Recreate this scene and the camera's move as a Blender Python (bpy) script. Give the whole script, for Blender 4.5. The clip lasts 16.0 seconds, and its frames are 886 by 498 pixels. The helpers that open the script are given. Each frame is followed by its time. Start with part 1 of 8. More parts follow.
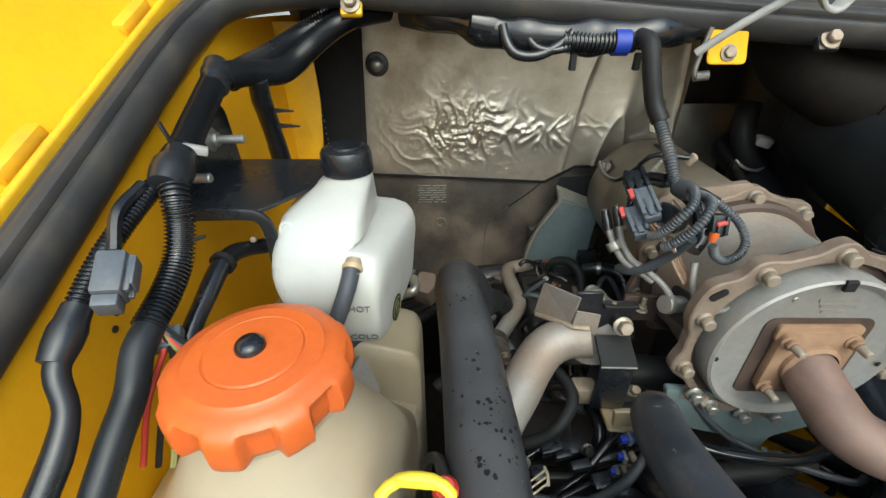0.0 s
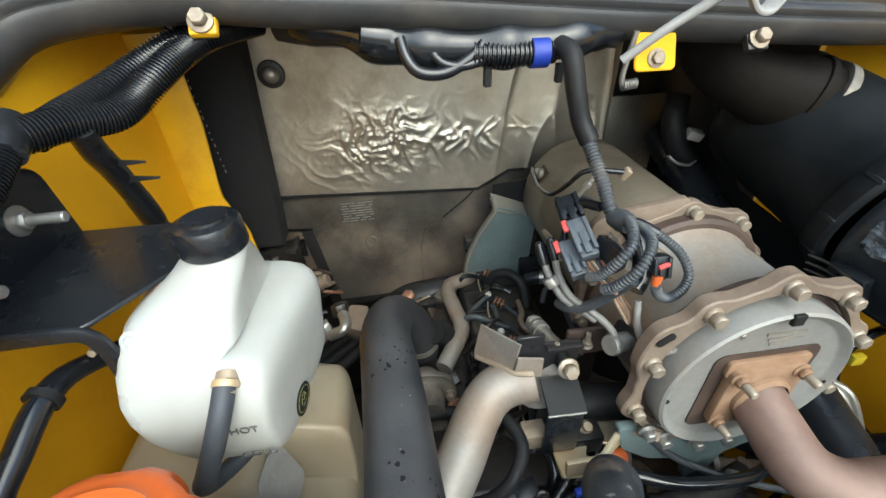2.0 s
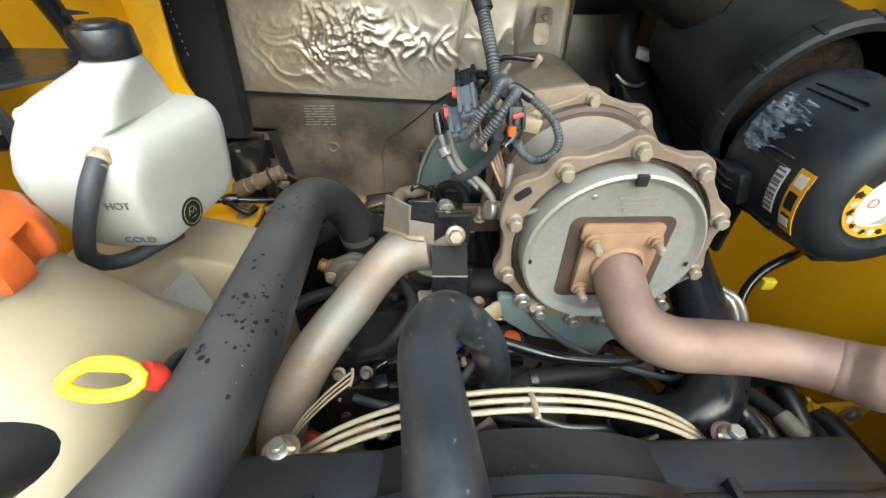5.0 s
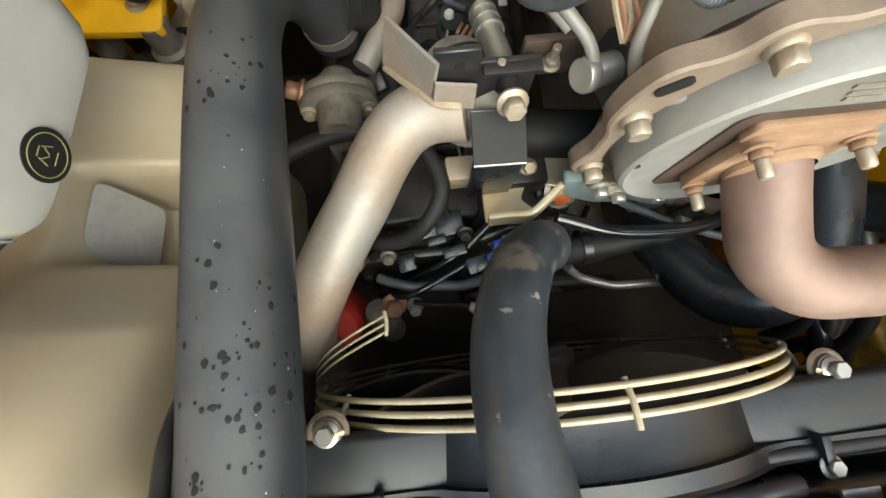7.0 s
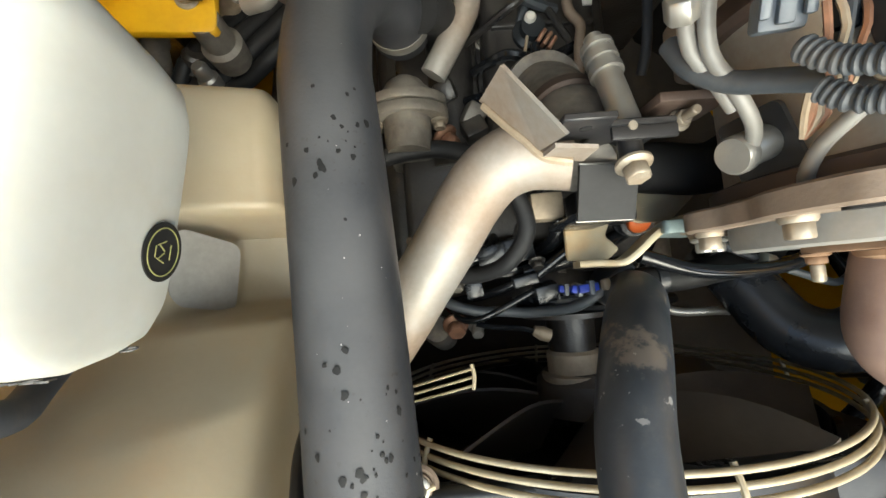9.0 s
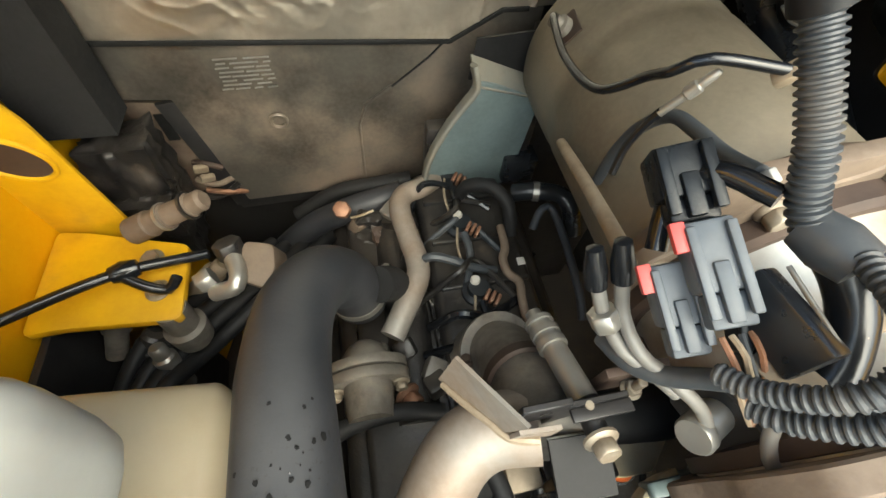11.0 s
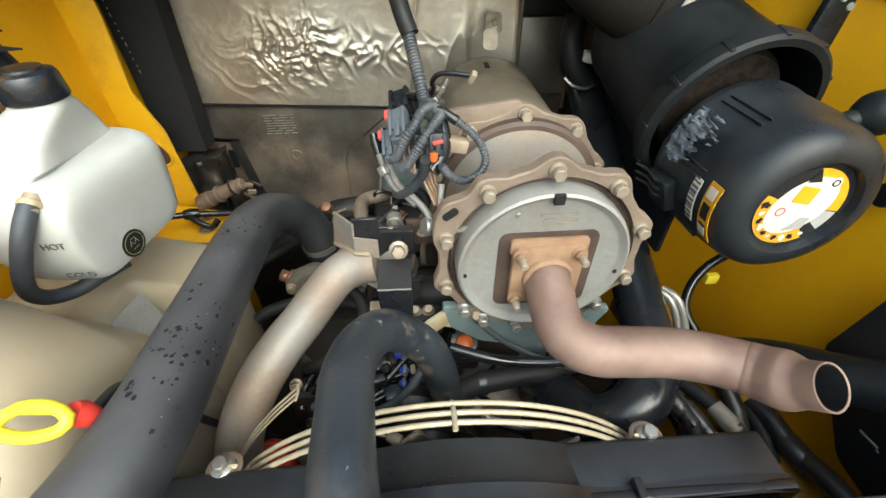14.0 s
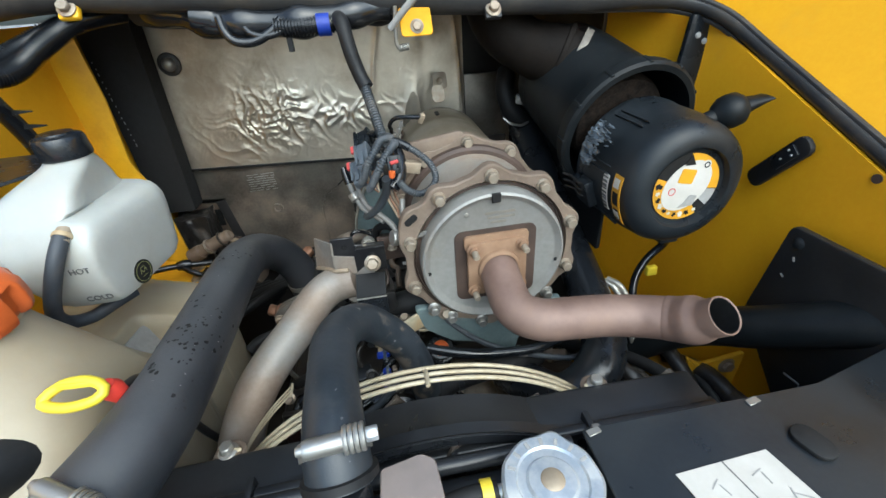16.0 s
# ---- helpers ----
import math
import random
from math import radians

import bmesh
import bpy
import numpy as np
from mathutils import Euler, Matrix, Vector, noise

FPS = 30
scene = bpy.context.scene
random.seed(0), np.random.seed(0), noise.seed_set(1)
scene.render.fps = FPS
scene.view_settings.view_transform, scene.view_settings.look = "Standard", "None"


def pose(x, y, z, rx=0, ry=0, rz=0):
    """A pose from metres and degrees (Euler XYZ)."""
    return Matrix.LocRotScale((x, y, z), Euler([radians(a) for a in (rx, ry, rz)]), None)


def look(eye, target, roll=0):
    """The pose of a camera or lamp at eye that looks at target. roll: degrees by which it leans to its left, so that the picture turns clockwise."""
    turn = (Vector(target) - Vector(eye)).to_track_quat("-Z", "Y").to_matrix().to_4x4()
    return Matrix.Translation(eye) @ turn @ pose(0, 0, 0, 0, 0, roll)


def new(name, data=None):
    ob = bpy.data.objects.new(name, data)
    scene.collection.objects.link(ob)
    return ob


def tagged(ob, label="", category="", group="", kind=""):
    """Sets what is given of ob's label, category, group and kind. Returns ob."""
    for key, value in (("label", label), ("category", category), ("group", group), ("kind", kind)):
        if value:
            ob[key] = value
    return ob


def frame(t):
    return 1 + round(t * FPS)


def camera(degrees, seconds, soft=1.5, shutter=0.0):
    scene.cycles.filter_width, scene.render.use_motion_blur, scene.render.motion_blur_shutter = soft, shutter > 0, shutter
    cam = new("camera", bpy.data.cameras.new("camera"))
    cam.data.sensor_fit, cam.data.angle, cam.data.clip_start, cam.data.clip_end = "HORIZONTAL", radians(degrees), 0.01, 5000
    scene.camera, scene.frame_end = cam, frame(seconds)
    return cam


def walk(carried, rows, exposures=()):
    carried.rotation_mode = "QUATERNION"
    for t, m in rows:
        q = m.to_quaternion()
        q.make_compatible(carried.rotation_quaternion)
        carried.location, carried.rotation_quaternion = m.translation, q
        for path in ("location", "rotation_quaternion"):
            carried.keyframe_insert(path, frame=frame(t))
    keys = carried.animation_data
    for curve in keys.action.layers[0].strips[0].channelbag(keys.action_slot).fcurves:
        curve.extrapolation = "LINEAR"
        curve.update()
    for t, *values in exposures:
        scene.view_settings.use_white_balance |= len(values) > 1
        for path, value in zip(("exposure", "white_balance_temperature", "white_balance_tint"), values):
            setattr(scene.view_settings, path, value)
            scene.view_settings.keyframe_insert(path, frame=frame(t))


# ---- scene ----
cam = camera(94.23, 16.0)
PATH = [
    (0, pose(0.0085, -0.0135, 1.0320, 58.55, 0.31, 0.64)),
    (0.5, pose(0.0018, 0.0260, 0.9976, 54.25, 0.14, -0.91)),
    (1, pose(0.0143, 0.0393, 1.0196, 56.91, 0.63, -1.61)),
    (1.5, pose(0.0193, 0.0522, 1.0558, 59.08, 1.68, -2.41)),
    (2, pose(0.0558, 0.0940, 1.0615, 55.49, 1.63, -7.96)),
    (2.5, pose(0.1821, 0.1046, 1.0445, 50.25, 1.96, -15.77)),
    (3, pose(0.3116, 0.0888, 1.0291, 45.23, 0.37, -23.83)),
    (3.5, pose(0.3902, 0.0644, 1.0021, 46.41, -1.84, -24.89)),
    (4, pose(0.3726, 0.0268, 0.9847, 49.18, -2.88, -18.10)),
    (4.5, pose(0.2900, -0.0067, 0.9789, 49.36, -2.40, -9.42)),
    (5, pose(0.1945, -0.0282, 0.9797, 51.48, -1.13, -2.51)),
    (5.2, pose(0.1686, -0.0392, 0.9809, 52.72, -0.50, -0.37)),
    (7.3, pose(0.1559, 0.2653, 0.9408, 5.30, -1.58, -7.33)),
    (7.5, pose(0.1573, 0.2815, 0.9307, 2.86, -1.71, -7.53)),
    (8, pose(0.1421, 0.2984, 0.9294, 1.06, -1.75, -7.05)),
    (8.5, pose(0.1084, 0.3041, 0.9408, 1.91, -0.80, -5.40)),
    (8.7, pose(0.0964, 0.3095, 0.9440, 2.24, -0.62, -4.65)),
    (10.8, pose(0.0813, 0.3766, 0.9720, 32.16, -3.93, -10.03)),
    (11, pose(0.1010, 0.3751, 0.9703, 32.52, -3.60, -11.29)),
    (11.5, pose(0.1655, 0.3535, 0.9651, 36.94, -3.01, -15.54)),
    (12, pose(0.2590, 0.3156, 0.9809, 38.73, -2.83, -20.80)),
    (12.5, pose(0.3620, 0.2498, 0.9841, 40.25, -3.29, -24.88)),
    (13, pose(0.3893, 0.1669, 0.9779, 41.61, -2.64, -22.53)),
    (13.5, pose(0.3112, 0.0526, 0.9877, 44.64, -0.83, -13.73)),
    (14, pose(0.2629, -0.0258, 1.0221, 49.53, 0.14, -4.40)),
    (14.5, pose(0.2364, -0.0531, 1.0360, 54.02, 1.06, 0.30)),
    (15, pose(0.2495, -0.0698, 1.0415, 56.31, 1.96, -0.81)),
    (15.5, pose(0.2729, -0.1228, 1.0180, 57.42, 2.11, -5.07)),
    (16, pose(0.2749, -0.1470, 1.0149, 57.82, 3.68, -9.77)),
]
walk(cam, PATH, [(0, 0.98, 5950, -2), (1.0, 1.12, 5800, -2), (1.6, 1.17, 5750, -2), (3, 1.53, 6050, -2), (5.2, 1.50, 6050, -2), (7.3, 1.68, 6450, -2), (8.7, 1.91, 6450, -2), (10.8, 1.80, 6600, -2), (12.2, 1.81, 6100, -2), (14, 1.48, 6150, -2), (16, 1.02, 5450, -2)])

# ---- light ----
world = bpy.data.worlds.new("sky")
scene.world = world
world.use_nodes = True
wn = world.node_tree.nodes
sky = wn.new("ShaderNodeTexSky")
sky.sky_type = "NISHITA"
sky.sun_disc = False
sky.sun_elevation = radians(46)
sky.sun_rotation = radians(164)
sky.air_density, sky.dust_density = 1.0, 4.0
world.node_tree.links.new(sky.outputs["Color"], wn["Background"].inputs["Color"])
wn["Background"].inputs["Strength"].default_value = 0.13

sun = new("sun", bpy.data.lights.new("sun", "SUN"))
sun.data.energy, sun.data.angle, sun.data.color = 1.7, radians(76), (1.0, 0.955, 0.88)
sun.matrix_world = look((0.50, -1.24, 2.42), (0.28, 0.4, 0.6))


# ---- helpers of this scene ----
def bm_to_mesh(name, bm, material, smooth=38):
    me = bpy.data.meshes.new(name)
    bmesh.ops.recalc_face_normals(bm, faces=bm.faces)
    bm.to_mesh(me)
    bm.free()
    if material:
        me.materials.append(material)
    if smooth:
        for p in me.polygons:
            p.use_smooth = True
        me.set_sharp_from_angle(angle=radians(smooth))
    return me


BASES = {}


def thing(name, base, label, category, group="", kind=""):
    """An Empty at the thing's base; its parts are built in world metres."""
    ob = new(name)
    ob.empty_display_size = 0.02
    ob.location = base
    BASES[ob] = Vector(base)
    return tagged(ob, label, category, group, kind)


def part(name, bm, material, parent, label="", smooth=38):
    return put(name, bm_to_mesh(name, bm, material, smooth), None, parent, label)


def put(name, me, m, parent, label=""):
    ob = new(name, me)
    ob.parent = parent
    if parent in BASES:
        ob.matrix_parent_inverse = Matrix.Translation(-BASES[parent])
    if m is not None:
        ob.matrix_basis = m
    if label:
        ob["label"] = label
    return ob


def solid(name, bm, material, label, category, kind="", group="", smooth=38):
    """A top-level thing of one mesh."""
    return tagged(new(name, bm_to_mesh(name, bm, material, smooth)), label, category, group, kind)


def merge(*bms):
    out = bmesh.new()
    for b in bms:
        me = bpy.data.meshes.new("tmp")
        b.to_mesh(me)
        b.free()
        out.from_mesh(me)
        bpy.data.meshes.remove(me)
    return out


def moved(bm, m):
    bmesh.ops.transform(bm, matrix=m, verts=bm.verts)
    return bm


def frame_z(origin, direction, up=(0, 0, 1)):
    """A matrix whose z axis points along direction."""
    z = Vector(direction).normalized()
    x = Vector(up).cross(z)
    if x.length < 1e-4:
        x = Vector((1, 0, 0)).cross(z)
    x.normalize()
    y = z.cross(x)
    m = Matrix((x, y, z)).transposed().to_4x4()
    m.translation = Vector(origin)
    return m


def box(x0, x1, y0, y1, z0, z1, bevel=0.003, seg=2):
    bm = bmesh.new()
    bmesh.ops.create_cube(bm, size=1)
    for v in bm.verts:
        v.co = Vector(((x0 + x1) / 2 + v.co.x * (x1 - x0), (y0 + y1) / 2 + v.co.y * (y1 - y0), (z0 + z1) / 2 + v.co.z * (z1 - z0)))
    if bevel:
        bmesh.ops.bevel(bm, geom=bm.edges[:], offset=bevel, segments=seg, affect="EDGES", profile=0.5)
    return bm


def plate(outline, thick, m=None, bevel=0.0, seg=2):
    """A flat plate from a 2D outline, from z = 0 to thick, then placed by m."""
    bm = bmesh.new()
    face = bm.faces.new([bm.verts.new((x, y, 0)) for x, y in outline])
    out = bmesh.ops.extrude_face_region(bm, geom=[face])
    bmesh.ops.translate(bm, verts=[g for g in out["geom"] if isinstance(g, bmesh.types.BMVert)], vec=(0, 0, thick))
    bmesh.ops.recalc_face_normals(bm, faces=bm.faces)
    if bevel:
        edges = [e for e in bm.edges if len(e.link_faces) == 2 and e.calc_face_angle(0) > 0.6]
        bmesh.ops.bevel(bm, geom=edges, offset=bevel, segments=seg, affect="EDGES", profile=0.5)
    return moved(bm, m) if m is not None else bm


def rounded(x0, x1, y0, y1, r, n=6):
    pts = []
    for cx, cy, a0 in ((x1 - r, y1 - r, 0), (x0 + r, y1 - r, 90), (x0 + r, y0 + r, 180), (x1 - r, y0 + r, 270)):
        for i in range(n + 1):
            a = radians(a0 + 90 * i / n)
            pts.append((cx + r * math.cos(a), cy + r * math.sin(a)))
    return pts


def rounded_poly(pts, r, n=5):
    """A polygon with its corners rounded."""
    out = []
    k = len(pts)
    for i in range(k):
        p, a, b = Vector(pts[i]), Vector(pts[i - 1]), Vector(pts[(i + 1) % k])
        da, db = (a - p), (b - p)
        q = min(r, da.length * 0.45, db.length * 0.45)
        s, e = p + da.normalized() * q, p + db.normalized() * q
        for j in range(n + 1):
            t = j / n
            out.append(tuple((1 - t) ** 2 * s + 2 * t * (1 - t) * p + t * t * e))
    return out


def lathe(profile, m=None, n=48, closed=False):
    """Turns (radius, height) pairs round z."""
    bm = bmesh.new()
    rings = []
    for r, h in profile:
        if r < 1e-6:
            rings.append([bm.verts.new((0, 0, h))])
        else:
            rings.append([bm.verts.new((r * math.cos(2 * math.pi * i / n), r * math.sin(2 * math.pi * i / n), h)) for i in range(n)])
    pairs = list(zip(rings, rings[1:]))
    if closed:
        pairs.append((rings[-1], rings[0]))
    for a, b in pairs:
        for i in range(n):
            j = (i + 1) % n
            if len(a) == 1 and len(b) == 1:
                continue
            if len(a) == 1:
                bm.faces.new((a[0], b[i], b[j]))
            elif len(b) == 1:
                bm.faces.new((a[i], a[j], b[0]))
            else:
                bm.faces.new((a[i], a[j], b[j], b[i]))
    return moved(bm, m) if m is not None else bm


def spline(points, step=0.006, closed=False):
    """Catmull-Rom through the points, evenly stepped; values past x, y, z glide along."""
    P = [np.array(p, float) for p in points]
    n = len(P)
    out = []
    for i in range(n if closed else n - 1):
        p1, p2 = P[i], P[(i + 1) % n]
        p0 = P[i - 1] if (i > 0 or closed) else 2 * p1 - p2
        p3 = P[(i + 2) % n] if (i + 2 < n or closed) else 2 * p2 - p1
        k = max(2, int(np.linalg.norm((p2 - p1)[:3]) / step))
        for j in range(k):
            t = j / k
            out.append(0.5 * (2 * p1 + (p2 - p0) * t + (2 * p0 - 5 * p1 + 4 * p2 - p3) * t * t + (3 * p1 - p0 - 3 * p2 + p3) * t ** 3))
    if not closed:
        out.append(P[-1])
    return out


def sweep(path, section, closed=False, caps=True, scale=None):
    """Sweeps a 2D section along a list of places, with frames that turn as little as can be."""
    bm = bmesh.new()
    pts = [Vector(p[:3]) for p in path]
    n = len(pts)
    tang = []
    for i in range(n):
        a, b = pts[i - 1 if (i or closed) else 0], pts[(i + 1) % n if (closed or i < n - 1) else i]
        tang.append((b - a).normalized())
    up = Vector((0, 0, 1)) if abs(tang[0].z) < 0.9 else Vector((0, 1, 0))
    x = up.cross(tang[0]).normalized()
    rings = []
    for i in range(n):
        x = (x - tang[i] * x.dot(tang[i])).normalized()
        y = tang[i].cross(x)
        s = scale(i, n) if scale else 1.0
        rings.append([bm.verts.new(pts[i] + x * (u * s) + y * (v * s)) for u, v in section])
    k = len(section)
    for i in range(n if closed else n - 1):
        a, b = rings[i], rings[(i + 1) % n]
        for j in range(k):
            bm.faces.new((a[j], a[(j + 1) % k], b[(j + 1) % k], b[j]))
    if caps and not closed:
        bm.faces.new(rings[0][::-1])
        bm.faces.new(rings[-1])
    return bm


def circle(r, n=16):
    return [(r * math.cos(2 * math.pi * i / n), r * math.sin(2 * math.pi * i / n)) for i in range(n)]


def tube(points, r, n=16, step=0.006, closed=False, caps=True, wobble=0.0, seed=0):
    path = spline(points, step, closed)
    sc = None
    if wobble:
        sc = lambda i, m: 1 + wobble * noise.noise((i * 0.15, seed * 3.7, 0.3))
    return sweep(path, circle(r, n), closed, caps, sc)


def loom(points, r, pitch=0.0045, n=14, closed=False):
    """A corrugated split conduit."""
    path = spline(points, pitch / 4, closed)
    prof = (1.0, 1.0, 0.80, 0.80)
    return sweep(path, circle(r, n), closed, True, lambda i, m: prof[i % 4])


def hollow(points, r, wall, n=28, step=0.006):
    """A pipe that is open at its far end."""
    path = [Vector(p[:3]) for p in spline(points, step)]
    outer = sweep(path, circle(r, n), caps=False)
    inner = sweep(path[len(path) // 2:], circle(r - wall, n), caps=False)
    for f in inner.faces:
        f.normal_flip()
    d = (path[-1] - path[-2]).normalized()
    ring = lathe([(r, 0), (r - wall * 0.3, wall * 0.5), (r - wall, 0)], frame_z(path[-1], d), n)
    return merge(outer, inner, ring)


def hexagon(r):
    return [(r * math.cos(radians(60 * i)), r * math.sin(radians(60 * i))) for i in range(6)]


def bolt_bm(r, h, washer=1.35, stud=0.0):
    """A hexagon head with a flange washer; z = 0 is the seat."""
    b = [lathe([(0, 0), (r * washer, 0), (r * washer, h * 0.16), (r * 1.05, h * 0.3), (0, h * 0.3)], n=20),
         plate(hexagon(r), h * 0.72, Matrix.Translation((0, 0, h * 0.28)), bevel=r * 0.14, seg=1)]
    if stud:
        b.append(lathe([(0, 0), (r * 0.55, 0), (r * 0.55, h + stud), (r * 0.42, h + stud + r * 0.15), (0, h + stud + r * 0.15)], n=14))
    return merge(*b)


def clamp_bm(center, direction, r, width=0.012, tab=(0, 0, 1)):
    """A worm-drive hose clip: band, housing and screw."""
    m = frame_z(center, direction, tab)
    band = lathe([(r, -width / 2), (r + 0.0012, -width / 2), (r + 0.0012, width / 2), (r, width / 2)], m, 40, closed=True)
    house = moved(box(-0.014, 0.014, r, r + 0.012, -width * 0.65, width * 0.65, 0.002), m)
    screw = lathe([(0, -0.016), (0.005, -0.016), (0.005, 0.020), (0.0035, 0.022), (0, 0.022)], m @ Matrix.Translation((0, r + 0.007, 0)) @ pose(0, 0, 0, 0, 90, 0), 12)
    head = plate(hexagon(0.006), 0.007, m @ Matrix.Translation((0.018, r + 0.007, 0)) @ pose(0, 0, 0, 0, 90, 0), 0.0006, 1)
    return merge(band, house, screw, head)


def spring_clamp(center, direction, r, tab, parent, width=0.013):
    """A sprung T-bolt clip as parts: band, barrel with spring washers, hexagon end."""
    m = frame_z(center, direction, tab)
    clip = part("clip", lathe([(r, -width / 2), (r + 0.0012, -width / 2), (r + 0.0016, 0), (r + 0.0012, width / 2), (r, width / 2)], m, 44, closed=True), ZINC, parent, "bright steel band clip")
    ax = m @ Matrix.Translation((0, r + 0.0055, 0)) @ pose(0, 0, 0, 0, -90, 0)
    part("barrel", lathe([(0, -0.018), (0.0060, -0.018), (0.0068, -0.016), (0.0068, 0.010), (0, 0.010)], ax, 20), ZINC, clip)
    part("saddle", moved(box(-0.012, 0.016, r + 0.0005, r + 0.0052, -width * 0.55, width * 0.55, 0.0012), m), ZINC, clip)
    for k in range(4):
        part("spring_washer", lathe([(0.003, -0.0017), (0.0098, -0.0017), (0.0105, 0.0), (0.0098, 0.0017), (0.003, 0.0017)], ax @ Matrix.Translation((0, 0, 0.0115 + 0.0040 * k)), 22, closed=True), ZINC, clip)
    part("nut", plate(hexagon(0.0056), 0.009, ax @ Matrix.Translation((0, 0, 0.0255)), 0.0006, 1), CHROME, clip)
    part("bolt_tip", lathe([(0, -0.023), (0.0030, -0.023), (0.0036, -0.022), (0.0036, -0.017), (0, -0.017)], ax, 14), ZINC, clip)
    return clip


def letters(text, size, m, material, name, parent, label="", depth=0.0004):
    cu = bpy.data.curves.new(name, "FONT")
    cu.body, cu.size, cu.extrude, cu.align_x, cu.align_y = text, size, depth, "CENTER", "CENTER"
    tmp = bpy.data.objects.new(name, cu)
    scene.collection.objects.link(tmp)
    me = bpy.data.meshes.new_from_object(tmp)
    bpy.data.objects.remove(tmp)
    me.materials.clear()
    me.materials.append(material)
    me.transform(m)
    return put(name, me, None, parent, label)


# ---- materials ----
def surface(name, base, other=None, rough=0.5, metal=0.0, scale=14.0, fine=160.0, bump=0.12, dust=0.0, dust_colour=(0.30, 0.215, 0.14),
            dust_scale=9.0, coat=0.0, sub=0.0, spots=None, grain=0.12, rough_var=0.15, streak=None, crisp=None, spec=0.5, dust_along=None, upper_tone=None):
    """A worn surface: two tones at a broad scale, grain at a fine one, patches of settled dust, and relief."""
    mt = bpy.data.materials.new(name)
    mt.use_nodes = True
    nt = mt.node_tree
    nd, lk = nt.nodes, nt.links
    bs = nd["Principled BSDF"]
    tc = nd.new("ShaderNodeTexCoord")
    src = tc.outputs["Object"]
    if streak:
        mp = nd.new("ShaderNodeMapping")
        mp.inputs["Scale"].default_value = streak
        lk.new(src, mp.inputs["Vector"])
        src = mp.outputs["Vector"]

    def nz(sc, detail=5.0, rgh=0.6):
        n = nd.new("ShaderNodeTexNoise")
        n.inputs["Scale"].default_value, n.inputs["Detail"].default_value, n.inputs["Roughness"].default_value = sc, detail, rgh
        lk.new(src, n.inputs["Vector"])
        return n.outputs["Fac"]

    def ramp(fac, a, b, va=0.0, vb=1.0):
        r = nd.new("ShaderNodeMapRange")
        r.interpolation_type = "SMOOTHSTEP"
        r.inputs["From Min"].default_value, r.inputs["From Max"].default_value = a, b
        r.inputs["To Min"].default_value, r.inputs["To Max"].default_value = va, vb
        lk.new(fac, r.inputs["Value"])
        return r.outputs["Result"]

    def mix(fac, a, b):
        m = nd.new("ShaderNodeMix")
        m.data_type = "RGBA"
        if isinstance(fac, float):
            m.inputs["Factor"].default_value = fac
        else:
            lk.new(fac, m.inputs["Factor"])
        for s, v in (("A", a), ("B", b)):
            sock = [i for i in m.inputs if i.name == s and i.type == "RGBA"][0]
            if isinstance(v, tuple):
                sock.default_value = (*v, 1)
            else:
                lk.new(v, sock)
        return [o for o in m.outputs if o.type == "RGBA"][0]

    broad, small = nz(scale), nz(fine, 3.0)
    other = other or tuple(c * 0.72 for c in base)
    col = mix(ramp(broad, 0.35, 0.65), base, other)
    col = mix(ramp(small, 0.3, 0.75, 0.0, grain), col, tuple(min(1, c * 1.7 + 0.02) for c in base))
    ro = ramp(broad, 0.3, 0.7, max(0.03, rough - rough_var * 0.5), min(1, rough + rough_var * 0.5))
    if spots:
        sp_col, sp_scale, lo, hi = spots
        s = ramp(nz(sp_scale, 4.0, 0.55), lo, hi)
        cl = nd.new("ShaderNodeMath")
        cl.operation = "MULTIPLY"
        lk.new(s, cl.inputs[0])
        lk.new(ramp(nz(13.0, 2.0), 0.50, 0.56, 0.0, 1.0), cl.inputs[1])
        col = mix(cl.outputs[0], col, sp_col)
    if dust:
        d1 = ramp(nz(dust_scale, 6.0, 0.65), 0.62 - 0.3 * dust, (0.62 - 0.3 * dust + crisp) if crisp else (0.85 - 0.25 * dust), 0.0, min(1.0, 0.35 + dust * 0.6))
        if dust_along:                              # dust that lies on one stretch only
            sp = nd.new("ShaderNodeSeparateXYZ")
            lk.new(tc.outputs["Object"], sp.inputs[0])
            pr = nd.new("ShaderNodeMath")
            pr.operation = "MULTIPLY"
            lk.new(d1, pr.inputs[0])
            lk.new(ramp(sp.outputs["Y"], dust_along[0], dust_along[1], 0.08, 1.0), pr.inputs[1])
            d1 = pr.outputs[0]
        col = mix(d1, col, dust_colour)
        rr = nd.new("ShaderNodeMix")
        lk.new(d1, rr.inputs["Factor"])
        lk.new(ro, rr.inputs["A"])
        rr.inputs["B"].default_value = 0.85
        ro = rr.outputs["Result"]
        if metal:
            me_ = nd.new("ShaderNodeMix")
            lk.new(d1, me_.inputs["Factor"])
            me_.inputs["A"].default_value, me_.inputs["B"].default_value = metal, metal * 0.15
            lk.new(me_.outputs["Result"], bs.inputs["Metallic"])
    if upper_tone:                                      # (colour, amount) of a second tone on faces turned upwards
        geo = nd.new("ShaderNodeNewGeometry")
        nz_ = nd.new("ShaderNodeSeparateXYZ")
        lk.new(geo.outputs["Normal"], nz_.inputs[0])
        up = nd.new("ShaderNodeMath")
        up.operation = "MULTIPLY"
        lk.new(ramp(nz_.outputs["Z"], 0.45, 0.98, 0.0, upper_tone[1]), up.inputs[0])
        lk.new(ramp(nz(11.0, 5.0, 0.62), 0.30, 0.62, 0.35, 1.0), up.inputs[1])
